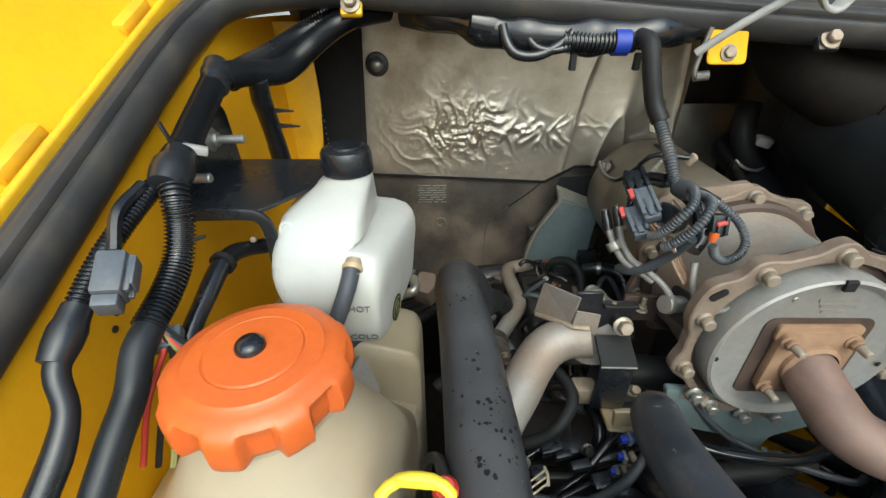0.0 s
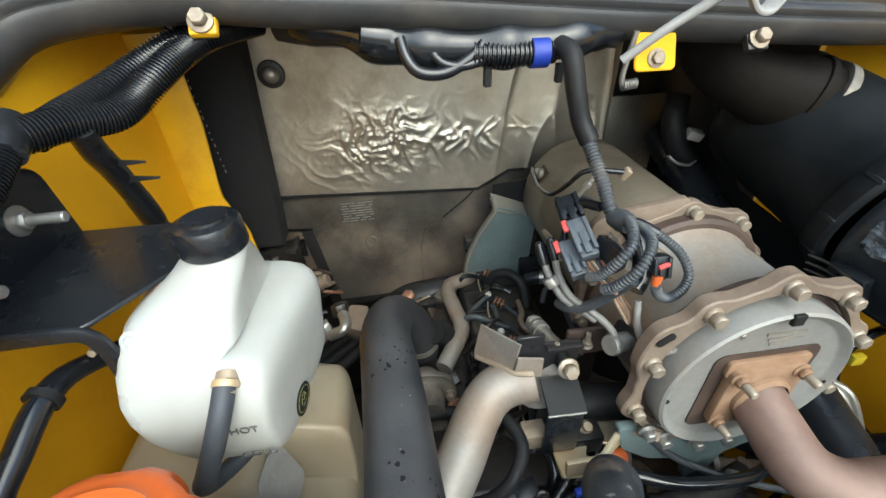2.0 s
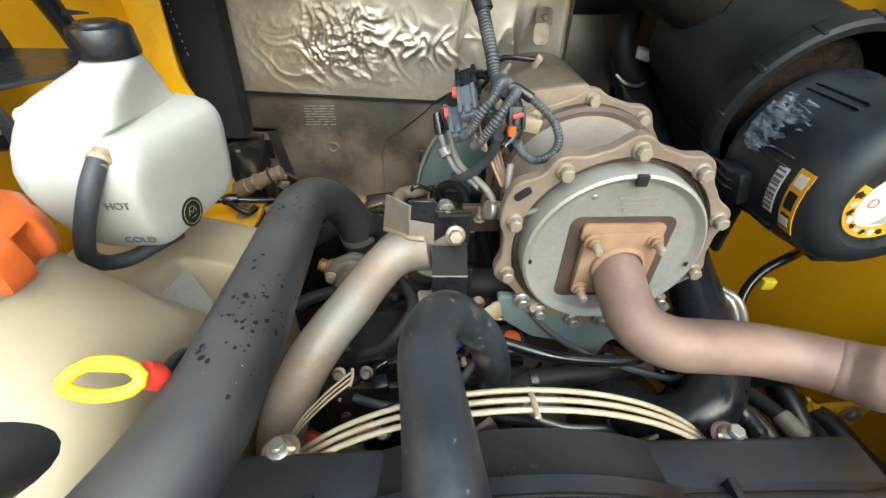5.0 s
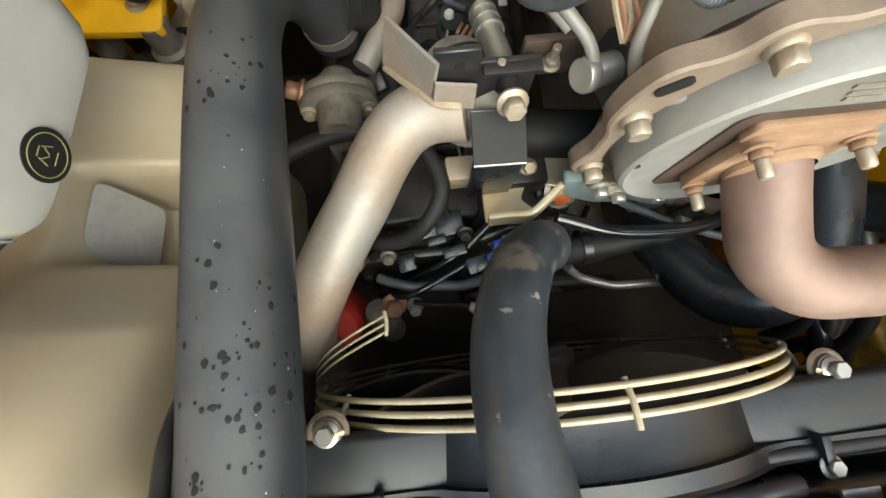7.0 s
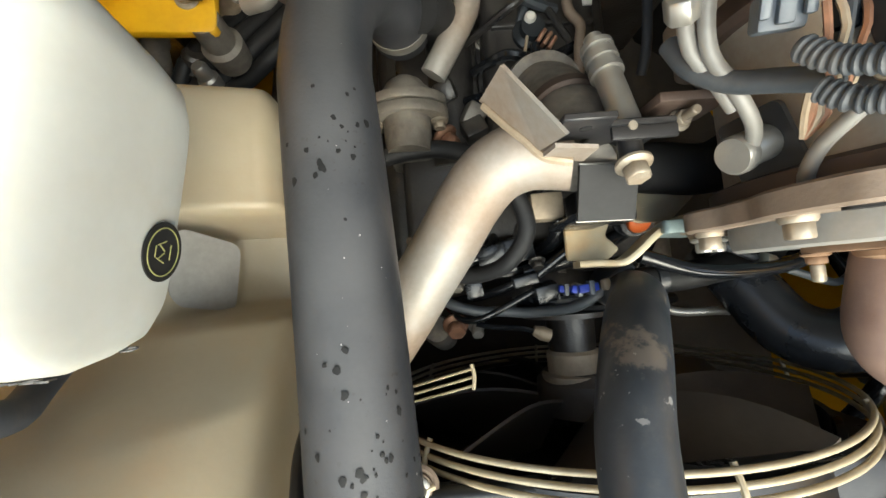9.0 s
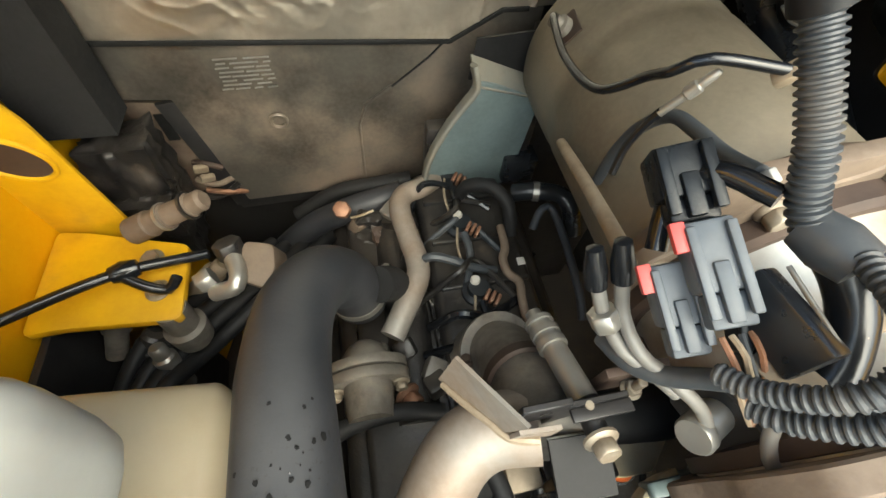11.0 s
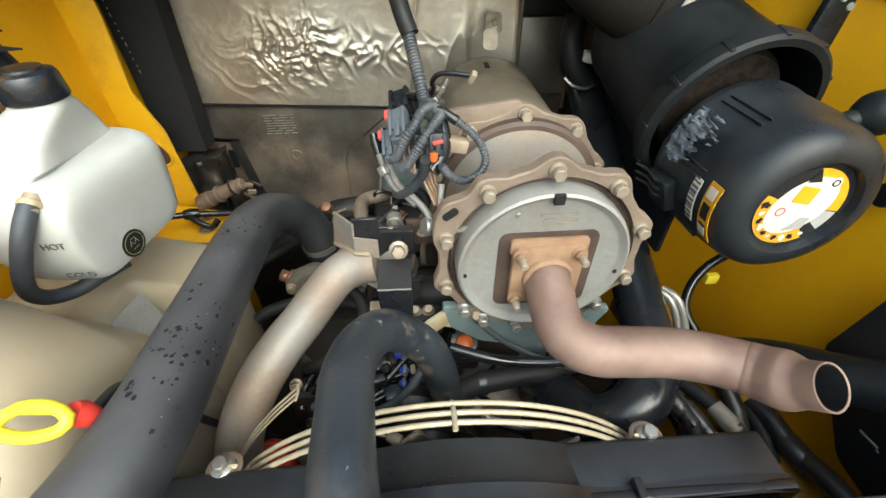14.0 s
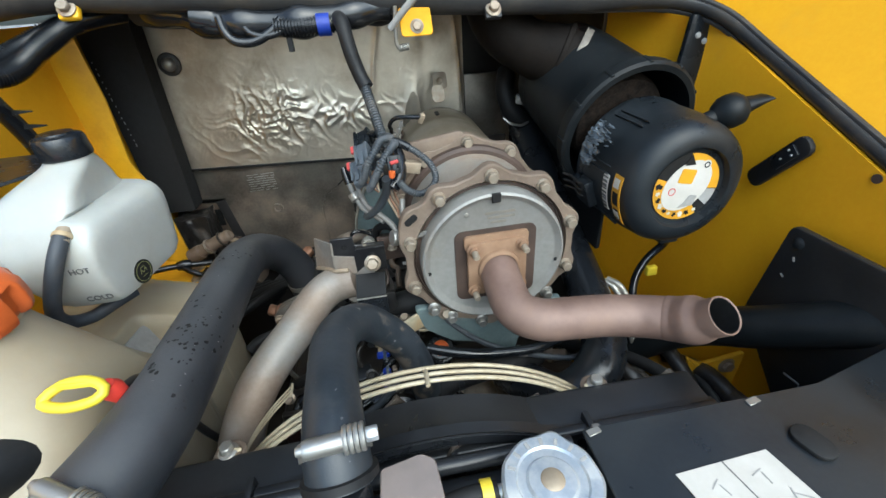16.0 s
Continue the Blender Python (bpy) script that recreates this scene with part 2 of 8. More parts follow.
        if len(upper_tone) > 2:                         # fading out along the run of a hose
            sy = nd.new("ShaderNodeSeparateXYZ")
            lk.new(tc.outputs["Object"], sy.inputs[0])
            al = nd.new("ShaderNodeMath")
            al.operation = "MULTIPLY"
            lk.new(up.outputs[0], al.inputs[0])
            lk.new(ramp(sy.outputs["Y"], upper_tone[2], upper_tone[3], 1.0, 0.08), al.inputs[1])
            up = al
        col = mix(up.outputs[0], col, upper_tone[0])
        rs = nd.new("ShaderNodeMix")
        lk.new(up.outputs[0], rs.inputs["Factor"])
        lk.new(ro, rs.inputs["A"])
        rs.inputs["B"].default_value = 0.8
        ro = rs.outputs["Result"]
    lk.new(col, bs.inputs["Base Color"])
    lk.new(ro, bs.inputs["Roughness"])
    if not (dust and metal):
        bs.inputs["Metallic"].default_value = metal
    bs.inputs["Coat Weight"].default_value = coat
    bs.inputs["Specular IOR Level"].default_value = spec
    bs.inputs["Coat Roughness"].default_value = 0.12
    if sub:
        bs.inputs["Subsurface Weight"].default_value = sub
        bs.inputs["Subsurface Radius"].default_value = (0.03, 0.022, 0.015)
        bs.inputs["Subsurface Scale"].default_value = 0.3
    if bump:
        add = nd.new("ShaderNodeMath")
        add.operation = "MULTIPLY_ADD"
        lk.new(small, add.inputs[0])
        add.inputs[1].default_value = 0.35
        lk.new(broad, add.inputs[2])
        bp = nd.new("ShaderNodeBump")
        bp.inputs["Strength"].default_value, bp.inputs["Distance"].default_value = bump, 0.004
        lk.new(add.outputs[0], bp.inputs["Height"])
        lk.new(bp.outputs["Normal"], bs.inputs["Normal"])
    return mt


YELLOW = surface("yellow_paint", (0.80, 0.402, 0.006), (0.72, 0.352, 0.006), rough=0.52, scale=4, bump=0.05, dust=0.14, dust_colour=(0.44, 0.27, 0.06), dust_scale=5, coat=0.0, grain=0.06, spec=0.2)
YELLOW_DIRTY = surface("dusty_yellow_paint", (0.72, 0.41, 0.008), (0.56, 0.30, 0.010), rough=0.45, scale=7, bump=0.08, dust=0.30, dust_colour=(0.36, 0.22, 0.06), grain=0.06)
YELLOW_MOTTLED = surface("dark_mottled_yellow_paint", (0.50, 0.25, 0.010), (0.10, 0.058, 0.015), rough=0.5, scale=16, bump=0.15, dust=0.45, dust_colour=(0.09, 0.06, 0.03), dust_scale=10, grain=0.10)
BLACK_STEEL = surface("black_painted_steel", (0.0128, 0.0128, 0.0144), (0.0224, 0.0216, 0.0208), rough=0.36, bump=0.08, dust=0.16, dust_colour=(0.052, 0.046, 0.039), spec=0.4, upper_tone=((0.050, 0.042, 0.033), 0.2))
BLACK_PLASTIC = surface("black_plastic", (0.0080, 0.0100, 0.0125), (0.0140, 0.0170, 0.0200), rough=0.36, bump=0.10, dust=0.14, dust_colour=(0.035, 0.036, 0.038), fine=420, rough_var=0.25, spec=0.28)
BLACK_GLOSS = surface("glossy_black_plastic", (0.0082, 0.0098, 0.0128), (0.012, 0.0138, 0.0168), rough=0.27, bump=0.04, dust=0.10, dust_colour=(0.06, 0.056, 0.05), dust_scale=12)
HOUSING = surface("matt_black_housing_plastic", (0.0052, 0.0066, 0.0078), (0.0095, 0.0112, 0.0125), rough=0.42, bump=0.10, dust=0.12, dust_colour=(0.020, 0.020, 0.019), fine=420, rough_var=0.25, spec=0.16)
VENT_BLACK = surface("polished_black_plug", (0.010, 0.012, 0.016), (0.012, 0.014, 0.018), rough=0.10, bump=0.0, rough_var=0.04)
LOOM = surface("black_conduit", (0.0055, 0.0065, 0.0085), (0.010, 0.011, 0.013), rough=0.20, bump=0.06, dust=0.06, dust_colour=(0.07, 0.062, 0.052), spec=0.55)
LOOM_GREY = surface("dusty_conduit", (0.030, 0.036, 0.043), (0.050, 0.055, 0.061), rough=0.5, bump=0.08, dust=0.32, dust_colour=(0.12, 0.11, 0.098), dust_scale=20)
SEAL = surface("rubber_seal", (0.028, 0.028, 0.0295), (0.040, 0.0385, 0.037), rough=0.42, bump=0.14, dust=0.34, dust_colour=(0.085, 0.068, 0.05), dust_scale=14, spec=0.3)
# Upper faces of this hose turn paler grey, less so towards the elbow.
HOSE = surface("black_rubber_hose", (0.017, 0.019, 0.023), (0.026, 0.027, 0.031), rough=0.46, bump=0.12, dust=0.22, dust_colour=(0.075, 0.064, 0.060), dust_scale=5, upper_tone=((0.072, 0.072, 0.074), 0.6, 0.42, 0.56), fine=300,
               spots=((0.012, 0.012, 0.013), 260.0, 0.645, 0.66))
HOSE_DUSTY = surface("dusty_rubber_hose", (0.0165, 0.0215, 0.028), (0.027, 0.032, 0.039), rough=0.46, bump=0.16, dust=0.24, dust_colour=(0.215, 0.172, 0.128), dust_scale=20, crisp=0.06, dust_along=(0.225, 0.285), spots=((0.16, 0.16, 0.16), 110.0, 0.66, 0.68))
RUBBER = surface("plain_rubber", (0.0095, 0.0098, 0.0108), (0.0155, 0.0155, 0.016), rough=0.5, bump=0.1, dust=0.14, dust_colour=(0.05, 0.044, 0.037), spec=0.2, upper_tone=((0.036, 0.036, 0.0355), 0.25))
GREY_RUBBER = surface("grey_rubber", (0.027, 0.033, 0.043), (0.037, 0.042, 0.050), rough=0.55, bump=0.06, dust=0.1)
WHITE_POLY = surface("white_translucent_polyethylene", (0.372, 0.382, 0.362), (0.342, 0.343, 0.315), rough=0.34, bump=0.05, scale=9, dust=0.16, dust_colour=(0.30, 0.24, 0.15), sub=0.3, grain=0.03)
CREAM_POLY = surface("cream_polyethylene", (0.37, 0.328, 0.242), (0.315, 0.264, 0.180), rough=0.40, bump=0.08, scale=5, dust=0.26, dust_colour=(0.40, 0.28, 0.16), sub=0.25, grain=0.03)
ORANGE = surface("orange_plastic", (0.54, 0.112, 0.020), (0.47, 0.095, 0.018), rough=0.40, bump=0.08, dust=0.22, dust_colour=(0.36, 0.16, 0.08), grain=0.08)
FOIL = surface("aluminium_heat_foil", (0.60, 0.555, 0.475), (0.50, 0.435, 0.345), rough=0.42, metal=0.92, scale=5, bump=0.10, fine=60, dust=0.36, dust_colour=(0.24, 0.18, 0.115), dust_scale=5)
SHEET = surface("dusty_sheet_steel", (0.150, 0.138, 0.120), (0.070, 0.062, 0.052), rough=0.36, metal=0.6, scale=4.5, bump=0.05, dust=0.50, dust_colour=(0.25, 0.19, 0.14), dust_scale=5, grain=0.10)
GREY_SHEET = surface("grey_coated_steel", (0.120, 0.158, 0.162), (0.092, 0.122, 0.125), rough=0.42, bump=0.08, dust=0.22, dust_colour=(0.19, 0.17, 0.14))
# Dust of the guard's flange, and the painted highlight on its rim.
GREY_DUST_AND_RIM = surface("dusted_grey_and_rim_highlight", (0.165, 0.155, 0.125), (0.125, 0.128, 0.115), rough=0.55, scale=20, bump=0.1, dust=0.35, dust_colour=(0.20, 0.165, 0.115))
DPF_STEEL = surface("heat_stained_steel", (0.40, 0.40, 0.375), (0.385, 0.305, 0.23), rough=0.40, metal=0.62, scale=7, bump=0.05, dust=0.40, dust_colour=(0.32, 0.255, 0.19), dust_scale=8)
DPF_REAR = surface("dusty_brown_steel", (0.215, 0.190, 0.146), (0.155, 0.130, 0.094), rough=0.5, metal=0.5, scale=6, bump=0.06, dust=0.40, dust_colour=(0.19, 0.152, 0.102), dust_scale=5)
FLANGE = surface("dusty_cast_flange", (0.180, 0.138, 0.104), (0.130, 0.096, 0.070), rough=0.66, metal=0.2, scale=14, bump=0.24, dust=0.46, dust_colour=(0.22, 0.162, 0.114), dust_scale=12)
DISC = surface("brushed_stainless_cover", (0.255, 0.252, 0.238), (0.205, 0.198, 0.182), rough=0.48, metal=0.3, scale=6, bump=0.05, dust=0.36, dust_colour=(0.22, 0.18, 0.135), dust_scale=8)
DUST_PINK = surface("pinkish_dusted_plate", (0.20, 0.165, 0.150), (0.155, 0.130, 0.118), rough=0.55, scale=20, bump=0.08, dust=0.3, dust_colour=(0.24, 0.19, 0.16))
TUBE_GREY = surface("grey_white_tube", (0.165, 0.160, 0.148), (0.115, 0.108, 0.098), rough=0.45, scale=40, bump=0.1, dust=0.3, dust_colour=(0.16, 0.135, 0.11))
STAMP = surface("faint_stamping", (0.20, 0.182, 0.155), (0.17, 0.15, 0.125), rough=0.55, metal=0.2, bump=0.05)
RUST = surface("orange_surface_rust", (0.20, 0.118, 0.068), (0.26, 0.165, 0.10), rough=0.78, metal=0.2, scale=24, bump=0.25, dust=0.35, dust_colour=(0.17, 0.105, 0.055))
# Burnt steel; also the painted shade of openings drawn as flat plates.
DARK_RUST_AND_HOLES = surface("burnt_brown_steel_and_hole_shade", (0.042, 0.028, 0.022), (0.072, 0.047, 0.035), rough=0.6, metal=0.2, scale=18, bump=0.15)
TAIL = surface("red_brown_oxidised_pipe", (0.140, 0.088, 0.069), (0.208, 0.140, 0.113), rough=0.55, metal=0.25, scale=9, bump=0.14, dust=0.42, dust_colour=(0.225, 0.140, 0.092), dust_scale=9)
ALU_PIPE = surface("silver_charge_pipe", (0.255, 0.243, 0.222), (0.215, 0.160, 0.118), rough=0.55, metal=0.3, scale=7, bump=0.10, dust=0.38, dust_colour=(0.245, 0.180, 0.125), dust_scale=6)
ZINC = surface("zinc_plated_steel", (0.36, 0.355, 0.335), (0.29, 0.275, 0.245), rough=0.36, metal=0.7, scale=40, bump=0.1, dust=0.22, dust_colour=(0.26, 0.22, 0.17))
BOLT_DUSTY = surface("dusty_bolt", (0.30, 0.262, 0.205), (0.24, 0.19, 0.14), rough=0.5, metal=0.5, scale=60, bump=0.12, dust=0.4, dust_colour=(0.33, 0.26, 0.18))
WIRE = surface("cream_coated_wire", (0.40, 0.35, 0.25), (0.33, 0.275, 0.18), rough=0.45, metal=0.2, scale=30, bump=0.06, dust=0.3, dust_colour=(0.25, 0.18, 0.11))
CASTING = surface("grey_cast_iron", (0.17, 0.155, 0.135), (0.10, 0.09, 0.075), rough=0.6, metal=0.3, scale=25, bump=0.25, dust=0.38, dust_colour=(0.27, 0.205, 0.145), dust_scale=20)
BRASS_TAN = surface("tan_dusty_alloy", (0.33, 0.27, 0.195), (0.25, 0.195, 0.135), rough=0.58, metal=0.35, scale=30, bump=0.15, dust=0.34, dust_colour=(0.24, 0.18, 0.125))
OIL_BLACK = surface("oily_black_engine", (0.0115, 0.0112, 0.0120), (0.026, 0.0235, 0.021), rough=0.34, scale=20, bump=0.3, dust=0.24, dust_colour=(0.13, 0.10, 0.07), dust_scale=18, upper_tone=((0.09, 0.072, 0.052), 0.12))
GREY_PLASTIC = surface("grey_connector_plastic", (0.085, 0.10, 0.118), (0.065, 0.076, 0.09), rough=0.45, bump=0.05, dust=0.25, dust_colour=(0.17, 0.16, 0.145))
PINK = surface("red_lock_tab", (0.50, 0.07, 0.065), (0.42, 0.06, 0.055), rough=0.45, bump=0.04, dust=0.2, dust_colour=(0.34, 0.16, 0.13))
BLUE = surface("blue_tape", (0.01, 0.035, 0.32), rough=0.45, bump=0.05)
YELLOW_PLASTIC = surface("yellow_plastic", (0.72, 0.56, 0.03), (0.64, 0.46, 0.03), rough=0.45, bump=0.1, dust=0.18, dust_colour=(0.42, 0.32, 0.09))
RED_PLASTIC = surface("red_plastic", (0.60, 0.045, 0.03), rough=0.4, bump=0.05)
LABEL_WHITE = surface("white_label", (0.52, 0.50, 0.46), (0.44, 0.42, 0.38), rough=0.5, bump=0.02, grain=0.02)
LABEL_YELLOW = surface("yellow_label", (0.62, 0.31, 0.012), rough=0.45, bump=0.02, grain=0.03)
LABEL_BLACK = surface("black_print", (0.012, 0.012, 0.012), rough=0.6, spec=0.2, bump=0.0)
LABEL_GREY = surface("grey_label", (0.30, 0.295, 0.285), (0.24, 0.235, 0.22), rough=0.5, bump=0.02)
PRINT_GREY = surface("grey_print", (0.10, 0.10, 0.10), rough=0.6, bump=0.0)
GREEN_GOLD = surface("gold_print", (0.27, 0.265, 0.10), rough=0.5, bump=0.0)
TORN = surface("torn_grey_filter_wrap", (0.115, 0.135, 0.155), (0.040, 0.050, 0.062), rough=0.45, scale=60, bump=0.15, dust=0.1)
FILTER = surface("dirty_filter_media", (0.018, 0.0125, 0.009), (0.006, 0.005, 0.0045), rough=0.95, scale=90, bump=0.5, fine=300, grain=0.3, spec=0.08)
CHROME = surface("worn_zinc_cap", (0.62, 0.645, 0.66), (0.42, 0.47, 0.53), rough=0.36, metal=0.65, scale=45, bump=0.16, dust=0.36, dust_colour=(0.60, 0.57, 0.50), dust_scale=30)
COPPER = surface("copper_fitting", (0.30, 0.155, 0.095), (0.20, 0.11, 0.07), rough=0.5, metal=0.5, scale=60, bump=0.16, dust=0.34, dust_colour=(0.24, 0.16, 0.10), dust_scale=30)
DIRT = surface("dirty_bay_floor", (0.030, 0.026, 0.022), (0.055, 0.045, 0.035), rough=0.8, scale=8, bump=0.3, dust=0.4, dust_colour=(0.10, 0.075, 0.05))
GROUND = surface("gravel_yard", (0.30, 0.28, 0.25), (0.22, 0.20, 0.18), rough=0.9, scale=2, fine=40, bump=0.5)
RADIATOR = surface("satin_black_radiator", (0.0072, 0.0084, 0.0105), (0.0120, 0.0135, 0.0160), rough=0.30, bump=0.10, dust=0.20, dust_colour=(0.036, 0.038, 0.041), upper_tone=((0.034, 0.034, 0.036), 0.15))
FAN_BROWN = surface("dusty_brown_fan_plastic", (0.060, 0.050, 0.042), (0.085, 0.07, 0.055), rough=0.6, bump=0.1, dust=0.35, dust_colour=(0.15, 0.12, 0.09))
FAN_HUB = surface("beige_dusty_hub", (0.34, 0.28, 0.20), (0.27, 0.215, 0.15), rough=0.6, bump=0.1, dust=0.3, dust_colour=(0.24, 0.18, 0.12))
ELBOW = surface("brown_dusted_rubber", (0.006, 0.005, 0.0045), (0.010, 0.008, 0.0065), rough=0.6, bump=0.12, dust=0.22, dust_colour=(0.034, 0.024, 0.018), dust_scale=10, spec=0.06)
TAN_PLATE = surface("yellow_zinc_plate", (0.46, 0.41, 0.29), (0.44, 0.30, 0.15), rough=0.45, metal=0.4, scale=20, bump=0.1, dust=0.3, dust_colour=(0.34, 0.25, 0.16))
FLAP_RUBBER = surface("worn_black_rubber_sheet", (0.010, 0.0112, 0.0128), (0.016, 0.0168, 0.018), rough=0.42, bump=0.14, dust=0.24, dust_colour=(0.06, 0.056, 0.05), dust_scale=12)
FOAM = surface("black_foam", (0.006, 0.006, 0.0065), (0.010, 0.010, 0.010), rough=0.95, scale=60, bump=0.3)
COVER = surface("scuffed_black_cover", (0.0115, 0.0135, 0.0160), (0.0175, 0.0205, 0.0235), rough=0.34, bump=0.08, dust=0.18, dust_colour=(0.05, 0.05, 0.048), dust_scale=6)


# ---- the bay: floor, walls, rims ----
def quad_sheet(corners, thick, nx=2, ny=2, bevel=0.0):
    """A sheet with thickness over four corners a, b, c, d, thick along its normal."""
    a, b, c, d = (Vector(p) for p in corners)
    nrm = (b - a).cross(d - a).normalized() * thick
    bm = bmesh.new()
    grid = {}
    for k in range(2):
        for i in range(nx):
            for j in range(ny):
                u, v = i / (nx - 1), j / (ny - 1)
                p = (a * (1 - u) + b * u) * (1 - v) + (d * (1 - u) + c * u) * v + nrm * k
                grid[k, i, j] = bm.verts.new(p)
    for k in range(2):
        for i in range(nx - 1):
            for j in range(ny - 1):
                bm.faces.new((grid[k, i, j], grid[k, i + 1, j], grid[k, i + 1, j + 1], grid[k, i, j + 1]))
    for i in range(nx - 1):
        for j in (0, ny - 1):
            bm.faces.new((grid[0, i, j], grid[0, i + 1, j], grid[1, i + 1, j], grid[1, i, j]))
    for j in range(ny - 1):
        for i in (0, nx - 1):
            bm.faces.new((grid[0, i, j], grid[0, i, j + 1], grid[1, i, j + 1], grid[1, i, j]))
    return bm


def struct(name, bm, material, label, category="wall"):
    return solid(name, bm, material, label, category, kind="structure")


g = bmesh.new()
bmesh.ops.create_grid(g, x_segments=1, y_segments=1, size=400)
struct("ground", moved(g, Matrix.Translation((0, 0, -0.62))), GROUND, "pale gravel yard under the parked machine", "ground")
struct("floor", box(-0.36, 0.93, -0.30, 0.95, -0.05, 0.0, 0), DIRT, "dirty black belly pan of the engine bay", "floor")


def rim_z(x, y):
    """Height of the sloping edge of the bay's opening."""
    u = (x + 0.28) / 1.12
    return (0.772 + 0.455 * y) * (1 - u) + (0.722 + 0.435 * y) * u


# left wall, with the flat side and the angled back corner
def wall_strip(name, plan, z0, top, material, label, thick=0.006, side=1):
    """An upright sheet along a plan line; its top follows top(x, y)."""
    bm = bmesh.new()
    rows = []
    for i, (x, y) in enumerate(plan):
        a = Vector(plan[max(0, i - 1)])
        b = Vector(plan[min(len(plan) - 1, i + 1)])
        t = (b - a).normalized()
        nx, ny = t.y * side * thick, -t.x * side * thick
        zt = top(x, y)
        rows.append([bm.verts.new(v) for v in ((x, y, z0), (x, y, zt), (x + nx, y + ny, zt), (x + nx, y + ny, z0))])
    for a, b in zip(rows, rows[1:]):
        for j in range(4):
            bm.faces.new((a[j], a[(j + 1) % 4], b[(j + 1) % 4], b[j]))
    bm.faces.new(rows[0])
    bm.faces.new(rows[-1][::-1])
    return struct(name, bm, material, label)


wall_strip("wall_left", [(-0.275, -0.28), (-0.275, 0.0), (-0.277, 0.30), (-0.280, 0.60), (-0.277, 0.745), (-0.262, 0.80), (-0.252, 0.904)], 0.0,
           lambda x, y: min(rim_z(x, y), 1.02) - 0.012, YELLOW, "bright yellow painted steel side wall of the bay", side=-1)
wall_strip("wall_right", [(0.845, -0.28), (0.842, 0.0), (0.840, 0.30), (0.838, 0.52), (0.812, 0.60), (0.752, 0.72)], 0.0,
           lambda x, y: min(rim_z(x, y), 0.99) - 0.012, YELLOW, "bright yellow painted steel side wall with angled back corner", side=1)
wall_strip("wall_corner", [(0.748, 0.727), (0.70, 0.80), (0.615, 0.860), (0.600, 0.904)], 0.0, lambda x, y: 1.024, BLACK_STEEL, "black painted corner plate behind the air cleaner", side=1)
struct("wall_back", box(-0.30, 0.92, 0.905, 0.93, 0.0, 1.02, 0), BLACK_STEEL, "dark bulkhead behind the heat shield")
struct("wall_front", box(-0.275, 0.842, -0.30, -0.28, 0.0, 0.60, 0), BLACK_STEEL, "black grille panel behind the radiator")
struct("ceiling", box(-0.30, 0.92, 0.66, 0.93, 1.032, 1.050, 0), BLACK_STEEL, "dark underside of the rear deck", "ceiling")


# yellow body panels outside the seal
def outer_panel(name, xa, sign, label, dz=0.004):
    """A body panel that rises outwards from the rim."""
    ya, yb, xb = -0.30, 0.66, xa + sign * 0.24
    pts = [(xa, ya, rim_z(xa, ya) + dz), (xa, yb, rim_z(xa, yb) + dz), (xb, yb, rim_z(xa, yb) + 0.37), (xb, ya, rim_z(xa, ya) + 0.37)]
    return struct(name, quad_sheet(pts, -0.008 if sign < 0 else 0.008, 6, 6), YELLOW, label, "body panel")


outer_panel("trim_left", -0.318, -1, "bright yellow body panel outside the rubber seal")
outer_panel("trim_right", 0.864, 1, "bright yellow body panel outside the rubber seal", 0.0)
struct("trim_back", quad_sheet([(-0.60, 0.592, 1.084), (1.14, 0.586, 0.962), (1.14, 1.30, 1.15), (-0.60, 1.30, 1.25)], 0.008), YELLOW, "yellow deck panel behind the opening", "body panel")

struct("hood", quad_sheet([(-0.60, 0.92, 1.20), (1.15, 0.92, 1.17), (1.15, 0.62, 2.00), (-0.60, 0.62, 2.02)], 0.03, 4, 4), BLACK_STEEL, "black lined underside of the raised hood", "hood")

struct("chassis", box(-0.60, 1.16, -0.26, 1.28, -0.62, -0.055, 0.01), BLACK_STEEL, "plain black machine chassis standing on the ground", "chassis")
for side_name, xo in (("body_side_left", -0.566), ("body_side_right", 1.106)):
    struct(side_name, box(xo, xo + 0.008, -0.29, 1.30, -0.30, rim_z(-0.318 if xo < 0 else 0.864, -0.3) + 0.36, 0), YELLOW, "plain yellow outer side panel of the machine", "body panel")

# folded yellow lip beside the left seal, with small stops
lip = thing("rim_lip", (-0.312, 0.2, 0.86), "orange-yellow folded steel lip beside the rubber seal", "rim", kind="structure")
part("lip", sweep([(-0.312, y, rim_z(-0.3, y) + 0.010) for y in np.linspace(-0.28, 0.56, 12)], rounded(-0.004, 0.004, -0.012, 0.012, 0.003, 3)), YELLOW_DIRTY, lip)
for yy in (0.30, 0.49):
    part("stop", moved(box(-0.016, 0.004, -0.030, 0.030, 0, 0.016, 0.005), Matrix.Translation((-0.325, yy, rim_z(-0.3, yy) + 0.012)) @ pose(0, 0, 0, 24, 0, 0)), YELLOW_DIRTY, lip)

# rear beam under the deck
struct("beam", sweep([(-0.27, 0.618, 1.052), (0.0, 0.622, 1.046), (0.30, 0.622, 1.026), (0.60, 0.622, 1.006), (0.84, 0.615, 0.985)], rounded(-0.024, 0.024, -0.020, 0.020, 0.005, 3)),
       BLACK_STEEL, "black steel cross beam along the back of the opening", "beam")

